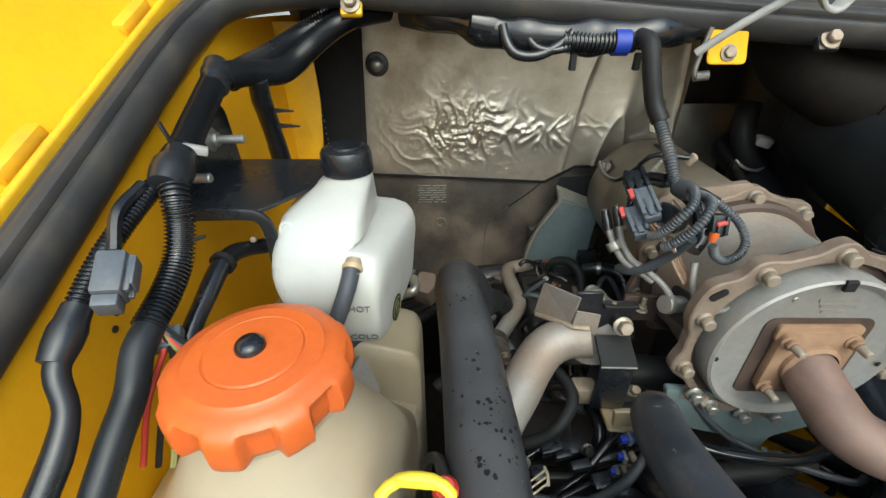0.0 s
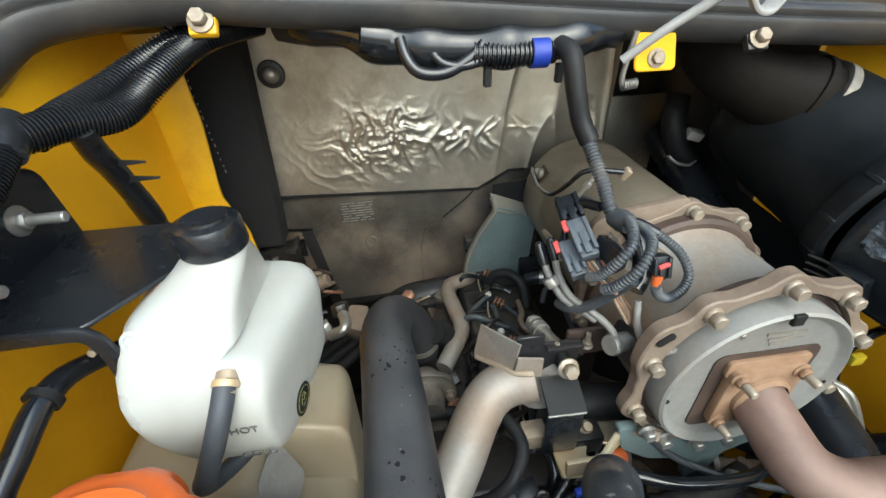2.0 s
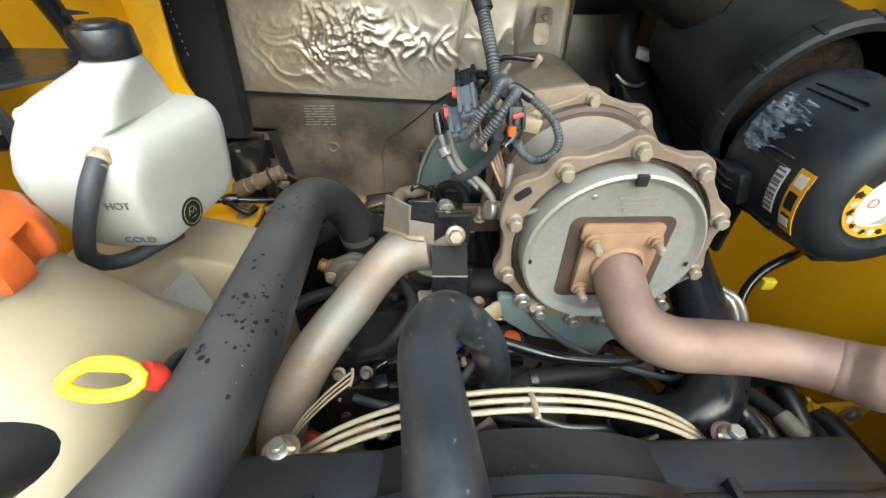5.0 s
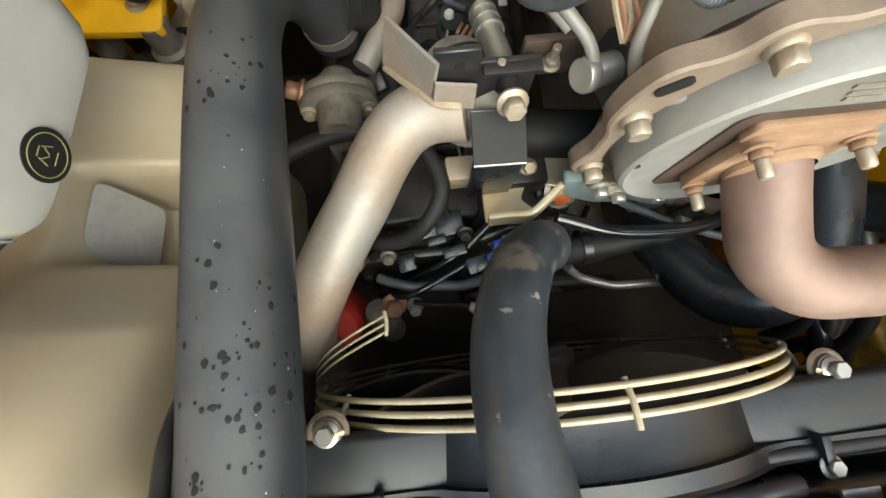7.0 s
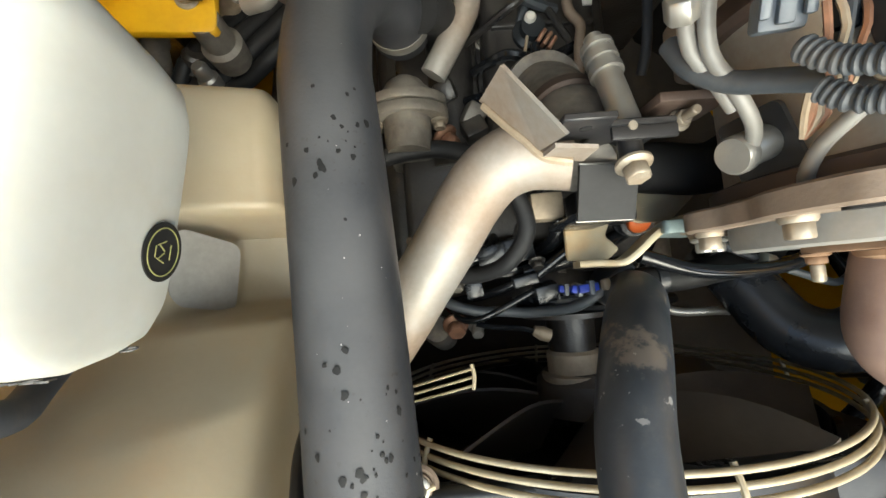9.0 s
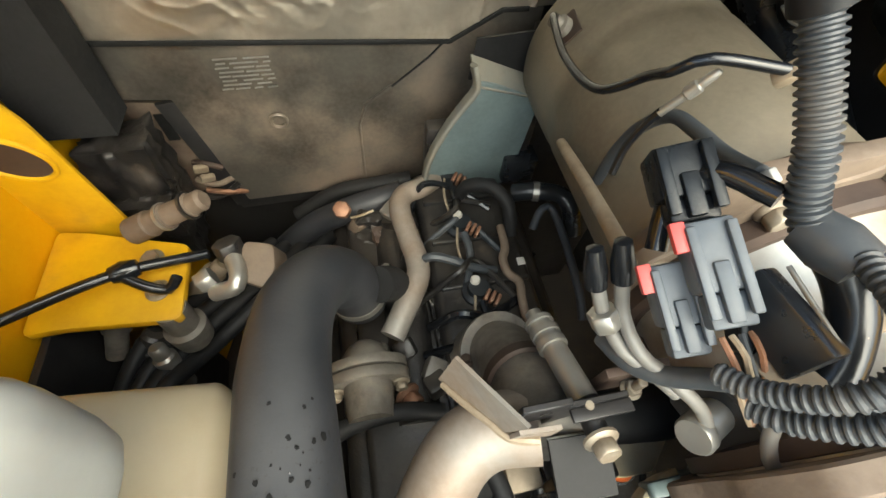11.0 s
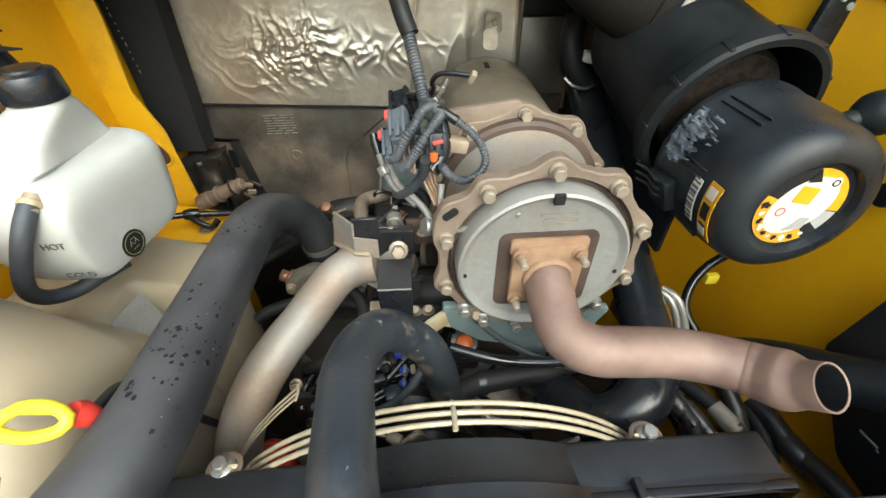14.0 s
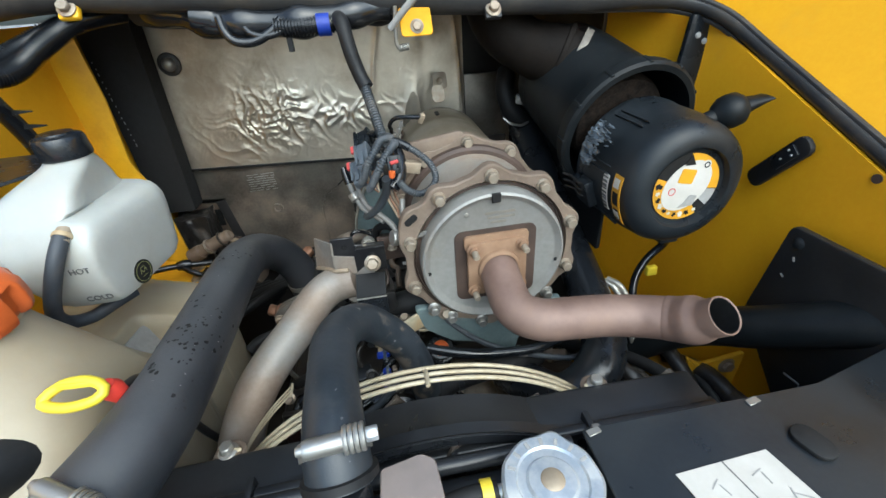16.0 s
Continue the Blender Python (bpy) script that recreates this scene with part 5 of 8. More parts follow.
# ---- air cleaner ----
air = thing("air_cleaner", (0.66, 0.45, 0.67), "black plastic air cleaner with its end cover hanging open", "air cleaner")
HM = frame_z((0.658, 0.438, 0.806), (0.05, -0.95, -0.22))      # housing, mouth at z = 0
part("housing", lathe([(0.088, -0.245), (0.094, -0.235), (0.097, -0.10), (0.099, -0.030), (0.108, -0.026), (0.110, -0.018), (0.110, -0.004), (0.106, 0.0), (0.098, 0.0), (0.096, -0.20), (0.0, -0.205)], HM, 64), HOUSING, air)
part("back", lathe([(0, -0.250), (0.086, -0.248), (0.092, -0.238)], HM, 64), HOUSING, air)
part("filter", lathe([(0.0, -0.030), (0.058, -0.029), (0.072, -0.032), (0.076, -0.042), (0.077, -0.19), (0, -0.19)], HM, 48), FILTER, air, "dirty brown filter element inside")
part("mount_plate", plate(rounded_poly([(0.43, 0.60), (0.755, 0.60), (0.755, 0.87), (0.672, 0.87), (0.66, 0.735), (0.43, 0.712)], 0.008), 0.006, Matrix(((0, 0, 1, 0.628), (1, 0, 0, 0), (0, 1, 0, 0), (0, 0, 0, 1))), 0.001, 1), RUBBER, air, "black mounting plate under the housing")
for k in range(12):
    part("rim_rib", moved(box(-0.003, 0.003, 0.104, 0.1112, -0.022, -0.002, 0.001, 1), HM @ pose(0, 0, 0, 0, 0, k * 30)), HOUSING, air)
CM = frame_z((0.672, 0.300, 0.768), (0.0, -0.995, 0.02))       # cover, outer face at z = 0
cov = part("cover", lathe([(0.0, -0.010), (0.050, -0.010), (0.054, -0.009), (0.057, -0.001), (0.062, 0.0), (0.074, -0.003), (0.083, -0.011), (0.088, -0.023), (0.0895, -0.035), (0.0925, -0.060), (0.0940, -0.122), (0.0962, -0.125), (0.0962, -0.136), (0.092, -0.136), (0.088, -0.05), (0, -0.03)], CM, 72), BLACK_PLASTIC, air, "domed black end cover")
for a in (28, 34, 74, 80, -46, -52, 128, 134):
    part("rib", moved(box(-0.0010, 0.0010, 0.0915, 0.0958, -0.118, -0.050, 0.0008, 1), CM @ pose(0, 0, 0, 0, 0, a)), BLACK_PLASTIC, cov)
part("latch", moved(box(-0.022, 0.022, 0.090, 0.106, -0.130, -0.085, 0.004), CM @ pose(0, 0, 0, 0, 0, 108)), BLACK_PLASTIC, cov, "black cover latch")
part("latch_wire", merge(*[tube([tuple((CM @ pose(0, 0, 0, 0, 0, 104 + s) @ Vector(p))) for p in ((0, 0.100, -0.090), (0, 0.108, -0.105), (0, 0.106, -0.128), (0, 0.112, -0.150))], 0.002, 8) for s in (-6, 0, 6)]), BLACK_STEEL, cov)

# round label on the face
face_z = -0.0098
part("label_disc", lathe([(0, face_z), (0.0485, face_z), (0.0485, face_z + 0.0006), (0, face_z + 0.0006)], CM, 56), LABEL_BLACK, cov, "round printed label")


def sector(r0, r1, a0, a1, z, n=18):
    bm = bmesh.new()
    o = [(r1 * math.cos(radians(a0 + (a1 - a0) * i / n)), r1 * math.sin(radians(a0 + (a1 - a0) * i / n))) for i in range(n + 1)]
    q = [(r0 * math.cos(radians(a1 - (a1 - a0) * i / n)), r0 * math.sin(radians(a1 - (a1 - a0) * i / n))) for i in range(n + 1)]
    return plate(o + q, 0.0004, Matrix.Translation((0, 0, z)))


lab = thing("air_cleaner_label", (0.672, 0.309, 0.768), "yellow and white round service label with pictograms on the cover", "label")
LZ = face_z + 0.0006
test = (CM.to_3x3() @ Vector((0, 1, 0))).z
UPR = CM if test > 0 else CM @ pose(0, 0, 0, 0, 0, 180)
part("upper_sector", moved(sector(0.022, 0.0475, -8, 92, LZ), UPR), LABEL_YELLOW, lab)
part("lower_sector", moved(sector(0.018, 0.0475, 158, 300, LZ), UPR), LABEL_YELLOW, lab)
part("grey_sector", moved(sector(0.030, 0.047, 320, 350, LZ), UPR), LABEL_GREY, lab)
part("centre", moved(plate([(0.0385 * math.cos(a), 0.0310 * math.sin(a)) for a in np.linspace(0, 2 * math.pi, 48, endpoint=False)], 0.0004), UPR @ Matrix.Translation((0.000, 0.002, LZ + 0.0004)) @ pose(0, 0, 0, 0, 0, 48)), LABEL_WHITE, lab)
part("square", moved(plate(rounded(-0.011, 0.011, -0.010, 0.010, 0.002), 0.0004), UPR @ Matrix.Translation((-0.002, 0.016, LZ + 0.0008)) @ pose(0, 0, 0, 0, 0, -12)), LABEL_YELLOW, lab)
part("grey_patch", moved(plate(rounded_poly([(-0.014, -0.010), (0.010, -0.008), (0.014, 0.006), (0.002, 0.008), (-0.004, -0.002)], 0.003), 0.0004), UPR @ Matrix.Translation((0.006, -0.020, LZ + 0.0008))), LABEL_GREY, lab)
part("red_ring", moved(lathe([(0.0042, 0), (0.0042, 0.0004), (0.0055, 0.0004), (0.0055, 0)], None, 20, closed=True), UPR @ Matrix.Translation((-0.020, -0.004, LZ + 0.0008))), PINK, lab)
for a in (52, 92):
    part("pictogram", moved(lathe([(0, 0), (0.0065, 0), (0.0065, 0.0004), (0, 0.0004)], None, 20) if a == 52 else plate([(-0.008, -0.006), (0.008, -0.006), (0, 0.009)], 0.0004), UPR @ Matrix.Translation((0.0375 * math.cos(radians(a)), 0.0375 * math.sin(radians(a)), LZ + 0.0005))), LABEL_WHITE if a == 52 else LABEL_BLACK, lab)
for a, mm, s in ((172, LABEL_BLACK, 0.9), (186, LABEL_WHITE, 0.6), (200, LABEL_BLACK, 0.7), (214, LABEL_WHITE, 0.8), (230, LABEL_BLACK, 0.6), (243, LABEL_WHITE, 0.5), (256, LABEL_BLACK, 0.6), (270, LABEL_WHITE, 0.8), (284, LABEL_BLACK, 0.7), (300, LABEL_WHITE, 0.5)):
    part("pictogram", moved(plate([(-0.005 * s, -0.003 * s), (0.002 * s, -0.004 * s), (0.002 * s, -0.006 * s), (0.007 * s, 0), (0.002 * s, 0.006 * s), (0.001 * s, 0.003 * s), (-0.004 * s, 0.003 * s)], 0.0004), UPR @ Matrix.Translation((0.0405 * math.cos(radians(a)), 0.0405 * math.sin(radians(a)), LZ + 0.0009)) @ pose(0, 0, 0, 0, 0, a * 3)), mm, lab)
part("triangle_ring", moved(lathe([(0.0028, 0), (0.0028, 0.0004), (0.0042, 0.0004), (0.0042, 0)], None, 18, closed=True), UPR @ Matrix.Translation((0.0375 * math.cos(radians(52)), 0.0375 * math.sin(radians(52)), LZ + 0.0011))), LABEL_BLACK, lab)


def side_patch(a0, a1, h0, h1, r, material, name, parent, label=""):
    """A label bent round the cover's side."""
    bm = bmesh.new()
    n = 12
    rows = []
    for i in range(n + 1):
        a = radians(a0 + (a1 - a0) * i / n)
        rows.append([bm.verts.new(UPR @ Vector((rr * math.cos(a), rr * math.sin(a), h))) for rr, h in ((r, h0), (r, h1), (r + 0.0006, h1), (r + 0.0006, h0))])
    for p, q in zip(rows, rows[1:]):
        for j in range(4):
            bm.faces.new((p[j], p[(j + 1) % 4], q[(j + 1) % 4], q[j]))
    bm.faces.new(rows[0])
    bm.faces.new(rows[-1][::-1])
    return part(name, bm, material, parent, label)


side = thing("side_label", (0.585, 0.33, 0.75), "yellow warning label and white barcode on the cover side", "label")
side_patch(166, 212, -0.036, -0.012 - 0.004, 0.0912, LABEL_YELLOW, "yellow_panel", side)
side_patch(170, 203, -0.058, -0.044, 0.0936, LABEL_WHITE, "barcode_panel", side)
for i in range(9):
    side_patch(172 + i * 3.3, 173.4 + i * 3.3 + (i % 3) * 0.6, -0.057, -0.046, 0.0941, PRINT_GREY, "barcode_bar", side)
for a0, a1, mm in ((169, 177, LABEL_WHITE), (181, 193, LABEL_BLACK), (197, 208, LABEL_BLACK), (199, 206, LABEL_WHITE)):
    side_patch(a0, a1, -0.032, -0.020, 0.0922 + 0.0006 * (mm is LABEL_WHITE), mm, "pictogram", side)

# torn wrap in the gap
rng = random.Random(4)
wrap = thing("torn_filter_wrap", (0.585, 0.39, 0.80), "torn grey plastic film hanging out of the air cleaner gap", "plastic film")
for k, (a0, a1, y0, y1) in enumerate(((142, 154, 0.402, 0.352), (150, 163, 0.408, 0.350), (160, 176, 0.410, 0.356), (170, 180, 0.404, 0.372), (150, 158, 0.396, 0.340), (50, 60, 0.430, 0.392), (40, 50, 0.424, 0.402))):
    bm = bmesh.new()
    nu, nv = 26, 20
    cx, cz, r0 = (0.662, 0.786, 0.0945) if k < 5 else (0.672, 0.765, 0.0915)
    rows = []
    for i in range(nu + 1):
        row = []
        for j in range(nv + 1):
            u, v = i / nu, j / nv
            rag = 0.78 + 0.50 * noise.noise((u * 4.0 + k * 7, 0.3, k))
            a = radians(a0 + (a1 - a0) * (u + 0.16 * noise.noise((v * 4, k * 3.1, 0.5))))
            y = y0 + (y1 - y0) * v * rag
            r = r0 + 0.0046 * (0.5 + noise.noise((u * 2.2 + k, v * 2.6, 2.0 + k))) + 0.0018 * noise.noise((u * 6, v * 7, k + 5.0))
            row.append([bm.verts.new((cx + q * math.cos(a), y, cz + q * math.sin(a))) for q in (r, r + 0.0006)])
        rows.append(row)
    for i in range(nu):
        for j in range(nv):
            if noise.noise((i * 0.15 + k, j * 0.15, k * 5.0)) < 0.12 + 0.28 * (1 - j / nv):
                for s in (0, 1):
                    bm.faces.new((rows[i][j][s], rows[i + 1][j][s], rows[i + 1][j + 1][s], rows[i][j + 1][s]))
    bmesh.ops.delete(bm, geom=[q for q in bm.verts if not q.link_faces], context="VERTS")
    part("film", bm, TORN, wrap, "crumpled torn film", smooth=50)

# dust valve
VM = frame_z((0.716, 0.364, 0.836), (0.94, -0.08, 0.31))
valve = part("dust_valve", lathe([(0.011, -0.03), (0.011, 0.016), (0.017, 0.022), (0.0225, 0.031), (0.0235, 0.040), (0.0225, 0.050), (0.0165, 0.057), (0, 0.058)], VM, 28), HOUSING, air, "rubber dust valve")
vm = VM @ Matrix.Translation((0, 0, 0.055))
bmv = bmesh.new()
r0 = [bmv.verts.new(vm @ Vector((0.0135 * math.cos(a), 0.0135 * math.sin(a), 0))) for a in np.linspace(0, 2 * math.pi, 20, endpoint=False)]
r1 = [bmv.verts.new(vm @ Vector((0.0150 * math.cos(a), 0.0020 * math.sin(a), 0.036))) for a in np.linspace(0, 2 * math.pi, 20, endpoint=False)]
for i in range(20):
    bmv.faces.new((r0[i], r0[(i + 1) % 20], r1[(i + 1) % 20], r1[i]))
bmv.faces.new(r1)
part("lip", bmv, HOUSING, valve)

# intake elbow above the housing and its clip
elb = thing("intake_elbow", (0.58, 0.68, 0.88), "dark rubber intake elbow with a dull steel clip", "hose")
part("elbow", sweep(spline([(0.668, 0.565, 0.868), (0.632, 0.585, 0.890), (0.592, 0.603, 0.905), (0.552, 0.622, 0.921), (0.522, 0.645, 0.946), (0.508, 0.665, 0.985), (0.505, 0.672, 1.03)], 0.006), circle(0.050, 36), scale=lambda i, n: 1 + 0.10 * math.sin(i / n * 9.0) * (0.25 < i / n < 0.95)), ELBOW, elb)
part("rolled_end", lathe([(0.050, -0.006), (0.0565, -0.004), (0.0575, 0.0), (0.0565, 0.004), (0.050, 0.006)], frame_z((0.606, 0.598, 0.900), (0.85, -0.40, -0.35)), 40, closed=True), ELBOW, elb)
part("clip", lathe([(0.0500, -0.006), (0.0572, -0.006), (0.0578, -0.005), (0.0578, 0.005), (0.0572, 0.006), (0.0500, 0.006)], frame_z((0.626, 0.588, 0.892), (0.83, -0.44, -0.42)), 48, closed=True), CASTING, elb, "dull steel band clip")
part("worm_box", moved(box(-0.006, 0.006, -0.005, 0.005, -0.009, 0.009, 0.0015), frame_z((0.594, 0.555, 0.870), (0.3, 0.6, -0.75))), BOLT_DUSTY, elb, "worm screw of the clip")
part("spout", tube([(0.70, 0.548, 0.850), (0.66, 0.570, 0.872), (0.628, 0.588, 0.892)], 0.046, 32), BLACK_PLASTIC, elb, "black plastic inlet spout")

# black pipe down behind the filter
dn = thing("intake_pipe", (0.56, 0.30, 0.42), "glossy black plastic intake pipe with an elbow", "pipe")
part("pipe", tube([(0.61, 0.86, 0.76), (0.605, 0.70, 0.70), (0.597, 0.579, 0.645), (0.596, 0.468, 0.592), (0.590, 0.364, 0.553), (0.574, 0.282, 0.537), (0.545, 0.238, 0.526), (0.513, 0.222, 0.506), (0.484, 0.238, 0.478), (0.462, 0.288, 0.452), (0.44, 0.34, 0.43)], 0.034, 32), BLACK_GLOSS, dn)

hose_r = thing("suction_hose", (0.70, 0.30, 0.50), "thick matt black hose running to the side plate", "hose")
part("hose", tube([(0.655, 0.37, 0.40), (0.683, 0.337, 0.446), (0.710, 0.303, 0.500), (0.734, 0.261, 0.545), (0.755, 0.214, 0.581), (0.783, 0.175, 0.612), (0.812, 0.14, 0.64), (0.838, 0.10, 0.66)], 0.030, 26), HOUSING, hose_r)
part("seam", tube([(0.722, 0.312, 0.528), (0.712, 0.298, 0.538), (0.704, 0.282, 0.540), (0.700, 0.268, 0.538)], 0.0011, 6), LABEL_GREY, hose_r, "pale torn fabric edge")

rod = thing("steel_lines", (0.66, 0.34, 0.50), "pair of bright steel hydraulic lines", "pipe")
for dx in (0, 0.012):
    part("line", tube([(0.625 + dx, 0.395, 0.56), (0.640 + dx, 0.375, 0.555), (0.652 + dx, 0.355, 0.525), (0.665 + dx, 0.325, 0.46), (0.675 + dx, 0.30, 0.36)], 0.0055, 10), ZINC, rod)
low_hoses = thing("hydraulic_hoses", (0.68, 0.22, 0.36), "oily black hydraulic hoses with dirty crimp sleeves low in the bay", "hose")
for k, (dx, dy, dz) in enumerate(((0, 0, 0), (-0.034, 0.012, -0.012), (-0.062, 0.030, 0.004))):
    part("hose", tube([(0.600 + dx, 0.40 + dy, 0.40), (0.640 + dx, 0.31 + dy, 0.452 + dz), (0.668 + dx, 0.245 + dy, 0.470 + dz), (0.688 + dx, 0.195 + dy, 0.462 + dz), (0.700 + dx, 0.15 + dy, 0.41), (0.705 + dx, 0.13 + dy, 0.34)], 0.0105, 14), (RUBBER, OIL_BLACK, RUBBER)[k], low_hoses)
    part("sleeve", lathe([(0, -0.022), (0.012, -0.022), (0.0128, -0.018), (0.0128, 0.010), (0.0115, 0.012), (0.0115, 0.018), (0, 0.020)], frame_z((0.676 + dx, 0.224 + dy, 0.469 + dz), (0.35, -0.93, -0.08)), 18), (CASTING, OIL_BLACK, OIL_BLACK)[k], low_hoses, "dirty crimp sleeve")
    part("nut", plate(hexagon(0.0125), 0.012, frame_z((0.686 + dx, 0.201 + dy, 0.464 + dz), (0.35, -0.90, -0.25)), 0.001, 1), (BOLT_DUSTY, ZINC, OIL_BLACK)[k], low_hoses)
for k, (x0, y0, z0, r) in enumerate(((0.700, 0.40, 0.43, 0.013), (0.730, 0.36, 0.41, 0.011), (0.640, 0.30, 0.40, 0.012), (0.755, 0.26, 0.44, 0.014))):
    part("hose", tube([(x0 - 0.03, y0 + 0.10, z0 - 0.05), (x0, y0, z0), (x0 + 0.012, y0 - 0.07, z0 + 0.028 - 0.01 * k), (x0 + 0.020, y0 - 0.15, z0 + 0.010), (x0 + 0.018, y0 - 0.24, z0 - 0.06)], r, 14), (OIL_BLACK, RUBBER, LOOM, OIL_BLACK)[k], low_hoses)
    part("sleeve", lathe([(0, -0.020), (r * 1.12, -0.020), (r * 1.2, -0.016), (r * 1.2, 0.012), (r * 1.05, 0.015), (r * 1.05, 0.024), (0, 0.025)], frame_z((x0 + 0.0125, y0 - 0.075, z0 + 0.027 - 0.01 * k), (0.12, -0.98, 0.05)), 18), (OIL_BLACK, COPPER, CASTING, OIL_BLACK)[k], low_hoses, "crimp sleeve")
cab = thing("sensor_cable", (0.74, 0.44, 0.52), "thin black cable with a yellow clip under the air cleaner", "cable")
part("cable", tube([(0.70, 0.36, 0.675), (0.745, 0.41, 0.63), (0.782, 0.452, 0.577), (0.7555, 0.4575, 0.538), (0.7285, 0.441, 0.506), (0.715, 0.410, 0.478), (0.728, 0.356, 0.451), (0.72, 0.30, 0.43)], 0.0075, 12), LOOM, cab)
part("plug", moved(box(-0.016, 0.016, -0.014, 0.014, -0.02, 0.02, 0.004), Matrix.Translation((0.705, 0.365, 0.668))), BLACK_PLASTIC, cab)
part("clip", box(0.752, 0.774, 0.440, 0.452, 0.510, 0.530, 0.003), YELLOW_PLASTIC, cab, "yellow plastic clip")

# rear filler stub with a cream plug behind the filter
stub = thing("breather_hose", (0.59, 0.76, 0.76), "black breather hose with a cream plug and silver clip", "hose")
part("hose", tube([(0.565, 0.78, 0.86), (0.555, 0.76, 0.82), (0.572, 0.75, 0.775), (0.61, 0.755, 0.745), (0.66, 0.78, 0.74)], 0.020, 18), RUBBER, stub)
part("plug", moved(box(-0.014, 0.014, -0.010, 0.010, -0.009, 0.009, 0.004), Matrix.Translation((0.588, 0.742, 0.803)) @ pose(0, 0, 0, 10, 15, -10)), LABEL_WHITE, stub, "cream plastic plug")
part("clip", tube([(0.545, 0.735, 0.770), (0.560, 0.728, 0.758), (0.585, 0.727, 0.752), (0.602, 0.735, 0.756)], 0.003, 8), ZINC, stub)

# ---- right wall fittings ----
brace = thing("side_brace", (0.82, 0.54, 0.80), "black rubber-faced latch bracket on the yellow wall", "bracket")
part("arm", plate(rounded_poly([(0.800, 0.958), (0.832, 0.950), (0.838, 0.905), (0.832, 0.838), (0.812, 0.832), (0.792, 0.868)], 0.008), 0.012, Matrix(((1, 0, 0, 0), (0, 0, 1, 0.535), (0, 1, 0, 0), (0, 0, 0, 1))), 0.003), BLACK_PLASTIC, brace)
for px, pz in ((0.815, 0.925), (0.829, 0.915)):
    part("screw", lathe([(0, 0.003), (0.004, 0.0025), (0.005, 0)], frame_z((px, 0.535, pz), (0, -1, 0)), 14), LABEL_GREY, brace)

strap = thing("rubber_strap", (0.80, 0.30, 0.79), "black rubber hold-down strap hanging on the yellow wall", "strap")
ST = Matrix(((0, 0, -1, 0.831), (1, 0, 0, 0.327), (0, 1, 0, 0.777), (0, 0, 0, 1))) @ pose(0, 0, 0, 0, 0, 130)
part("strap", plate(rounded(-0.052, 0.052, -0.014, 0.014, 0.011), 0.009, ST, 0.002), RUBBER, strap)
part("buckle", plate(rounded(-0.004, 0.036, -0.009, 0.009, 0.003), 0.004, ST @ Matrix.Translation((0, 0, 0.009)), 0.001), BLACK_GLOSS, strap)
for px, py in ((0.012, 0), (0.028, 0.004), (0.028, -0.004)):
    part("peg", lathe([(0, 0.002), (0.0014, 0.0018), (0.0018, 0)], ST @ Matrix.Translation((px, py, 0.013)), 10), LABEL_GREY, strap)

side_plate = thing("rubber_flap", (0.80, 0.15, 0.55), "black rubber flap over the opening in the side wall", "flap")
part("flap", plate(rounded_poly([(0.253, 0.720), (0.272, 0.560), (0.17, 0.455), (0.00, 0.44), (-0.02, 0.70), (0.08, 0.722)], 0.012), 0.010, Matrix(((0, 0, 1, 0.800), (1, 0, 0, 0), (0, 1, 0, 0), (0, 0, 0, 1))), 0.002), FLAP_RUBBER, side_plate)
part("rivet", lathe([(0, 0.003), (0.006, 0.0025), (0.009, 0)], frame_z((0.800, 0.236, 0.70), (-1, 0, 0)), 16), BLACK_PLASTIC, side_plate)
srng = random.Random(21)
for k in range(12):
    yy, zz, s = srng.uniform(0.03, 0.24), srng.uniform(0.50, 0.70), srng.uniform(0.0006, 0.0018)
    part("scuff", moved(box(-0.0004, 0.0004, -s * srng.uniform(1, 4), s, -s, s * srng.uniform(0.6, 1.6), 0.0002, 1), pose(0.7998, yy, zz, srng.uniform(0, 90), 0, 0)), LABEL_GREY, side_plate, "pale scuff mark")
part("scratch", moved(box(-0.0005, 0.0005, -0.012, 0.012, -0.0018, 0.0018, 0.0004, 1), pose(0.7997, 0.166, 0.516, -6, 0, 0)), LABEL_GREY, side_plate, "pale scratch")
struct("wall_hole", lathe([(0, 0), (0.0058, 0), (0.0058, 0.001), (0, 0.001)], frame_z((0.8385, 0.213, 0.796), (-1, 0, 0)), 16), DARK_RUST_AND_HOLES, "small rusty hole in the yellow wall", "hole")
for hy_, hz_ in ((0.247, 0.792), (0.256, 0.803)):
    struct("wall_pinhole", lathe([(0, 0), (0.0035, 0), (0.0032, 0.0008), (0, 0.0008)], frame_z((-0.2755, hy_, hz_), (1, 0, 0)), 14), DARK_RUST_AND_HOLES, "small rusty drill hole in the yellow wall", "hole")
yb = thing("yellow_bracket", (0.775, 0.25, 0.36), "yellow painted steel bracket with a dusty bolt, low down", "bracket")
part("plate", plate(rounded_poly([(0.722, 0.475), (0.752, 0.452), (0.832, 0.462), (0.832, 0.350), (0.770, 0.350), (0.745, 0.405)], 0.006), 0.008, Matrix(((1, 0, 0, 0), (0, 0, 1, 0.262), (0, 1, 0, 0), (0, 0, 0, 1))), 0.002), YELLOW_DIRTY, yb)
part("bolt", moved(bolt_bm(0.010, 0.010, 1.5), frame_z((0.802, 0.262, 0.440), (0, -1, 0.15))), BOLT_DUSTY, yb)
part("gusset", box(0.752, 0.838, 0.270, 0.330, 0.350, 0.358, 0.002), YELLOW_DIRTY, yb)
plug = thing("sensor_plug", (0.52, 0.355, 0.42), "dusty tan sensor plug with a black lead beside the intake pipe", "sensor")
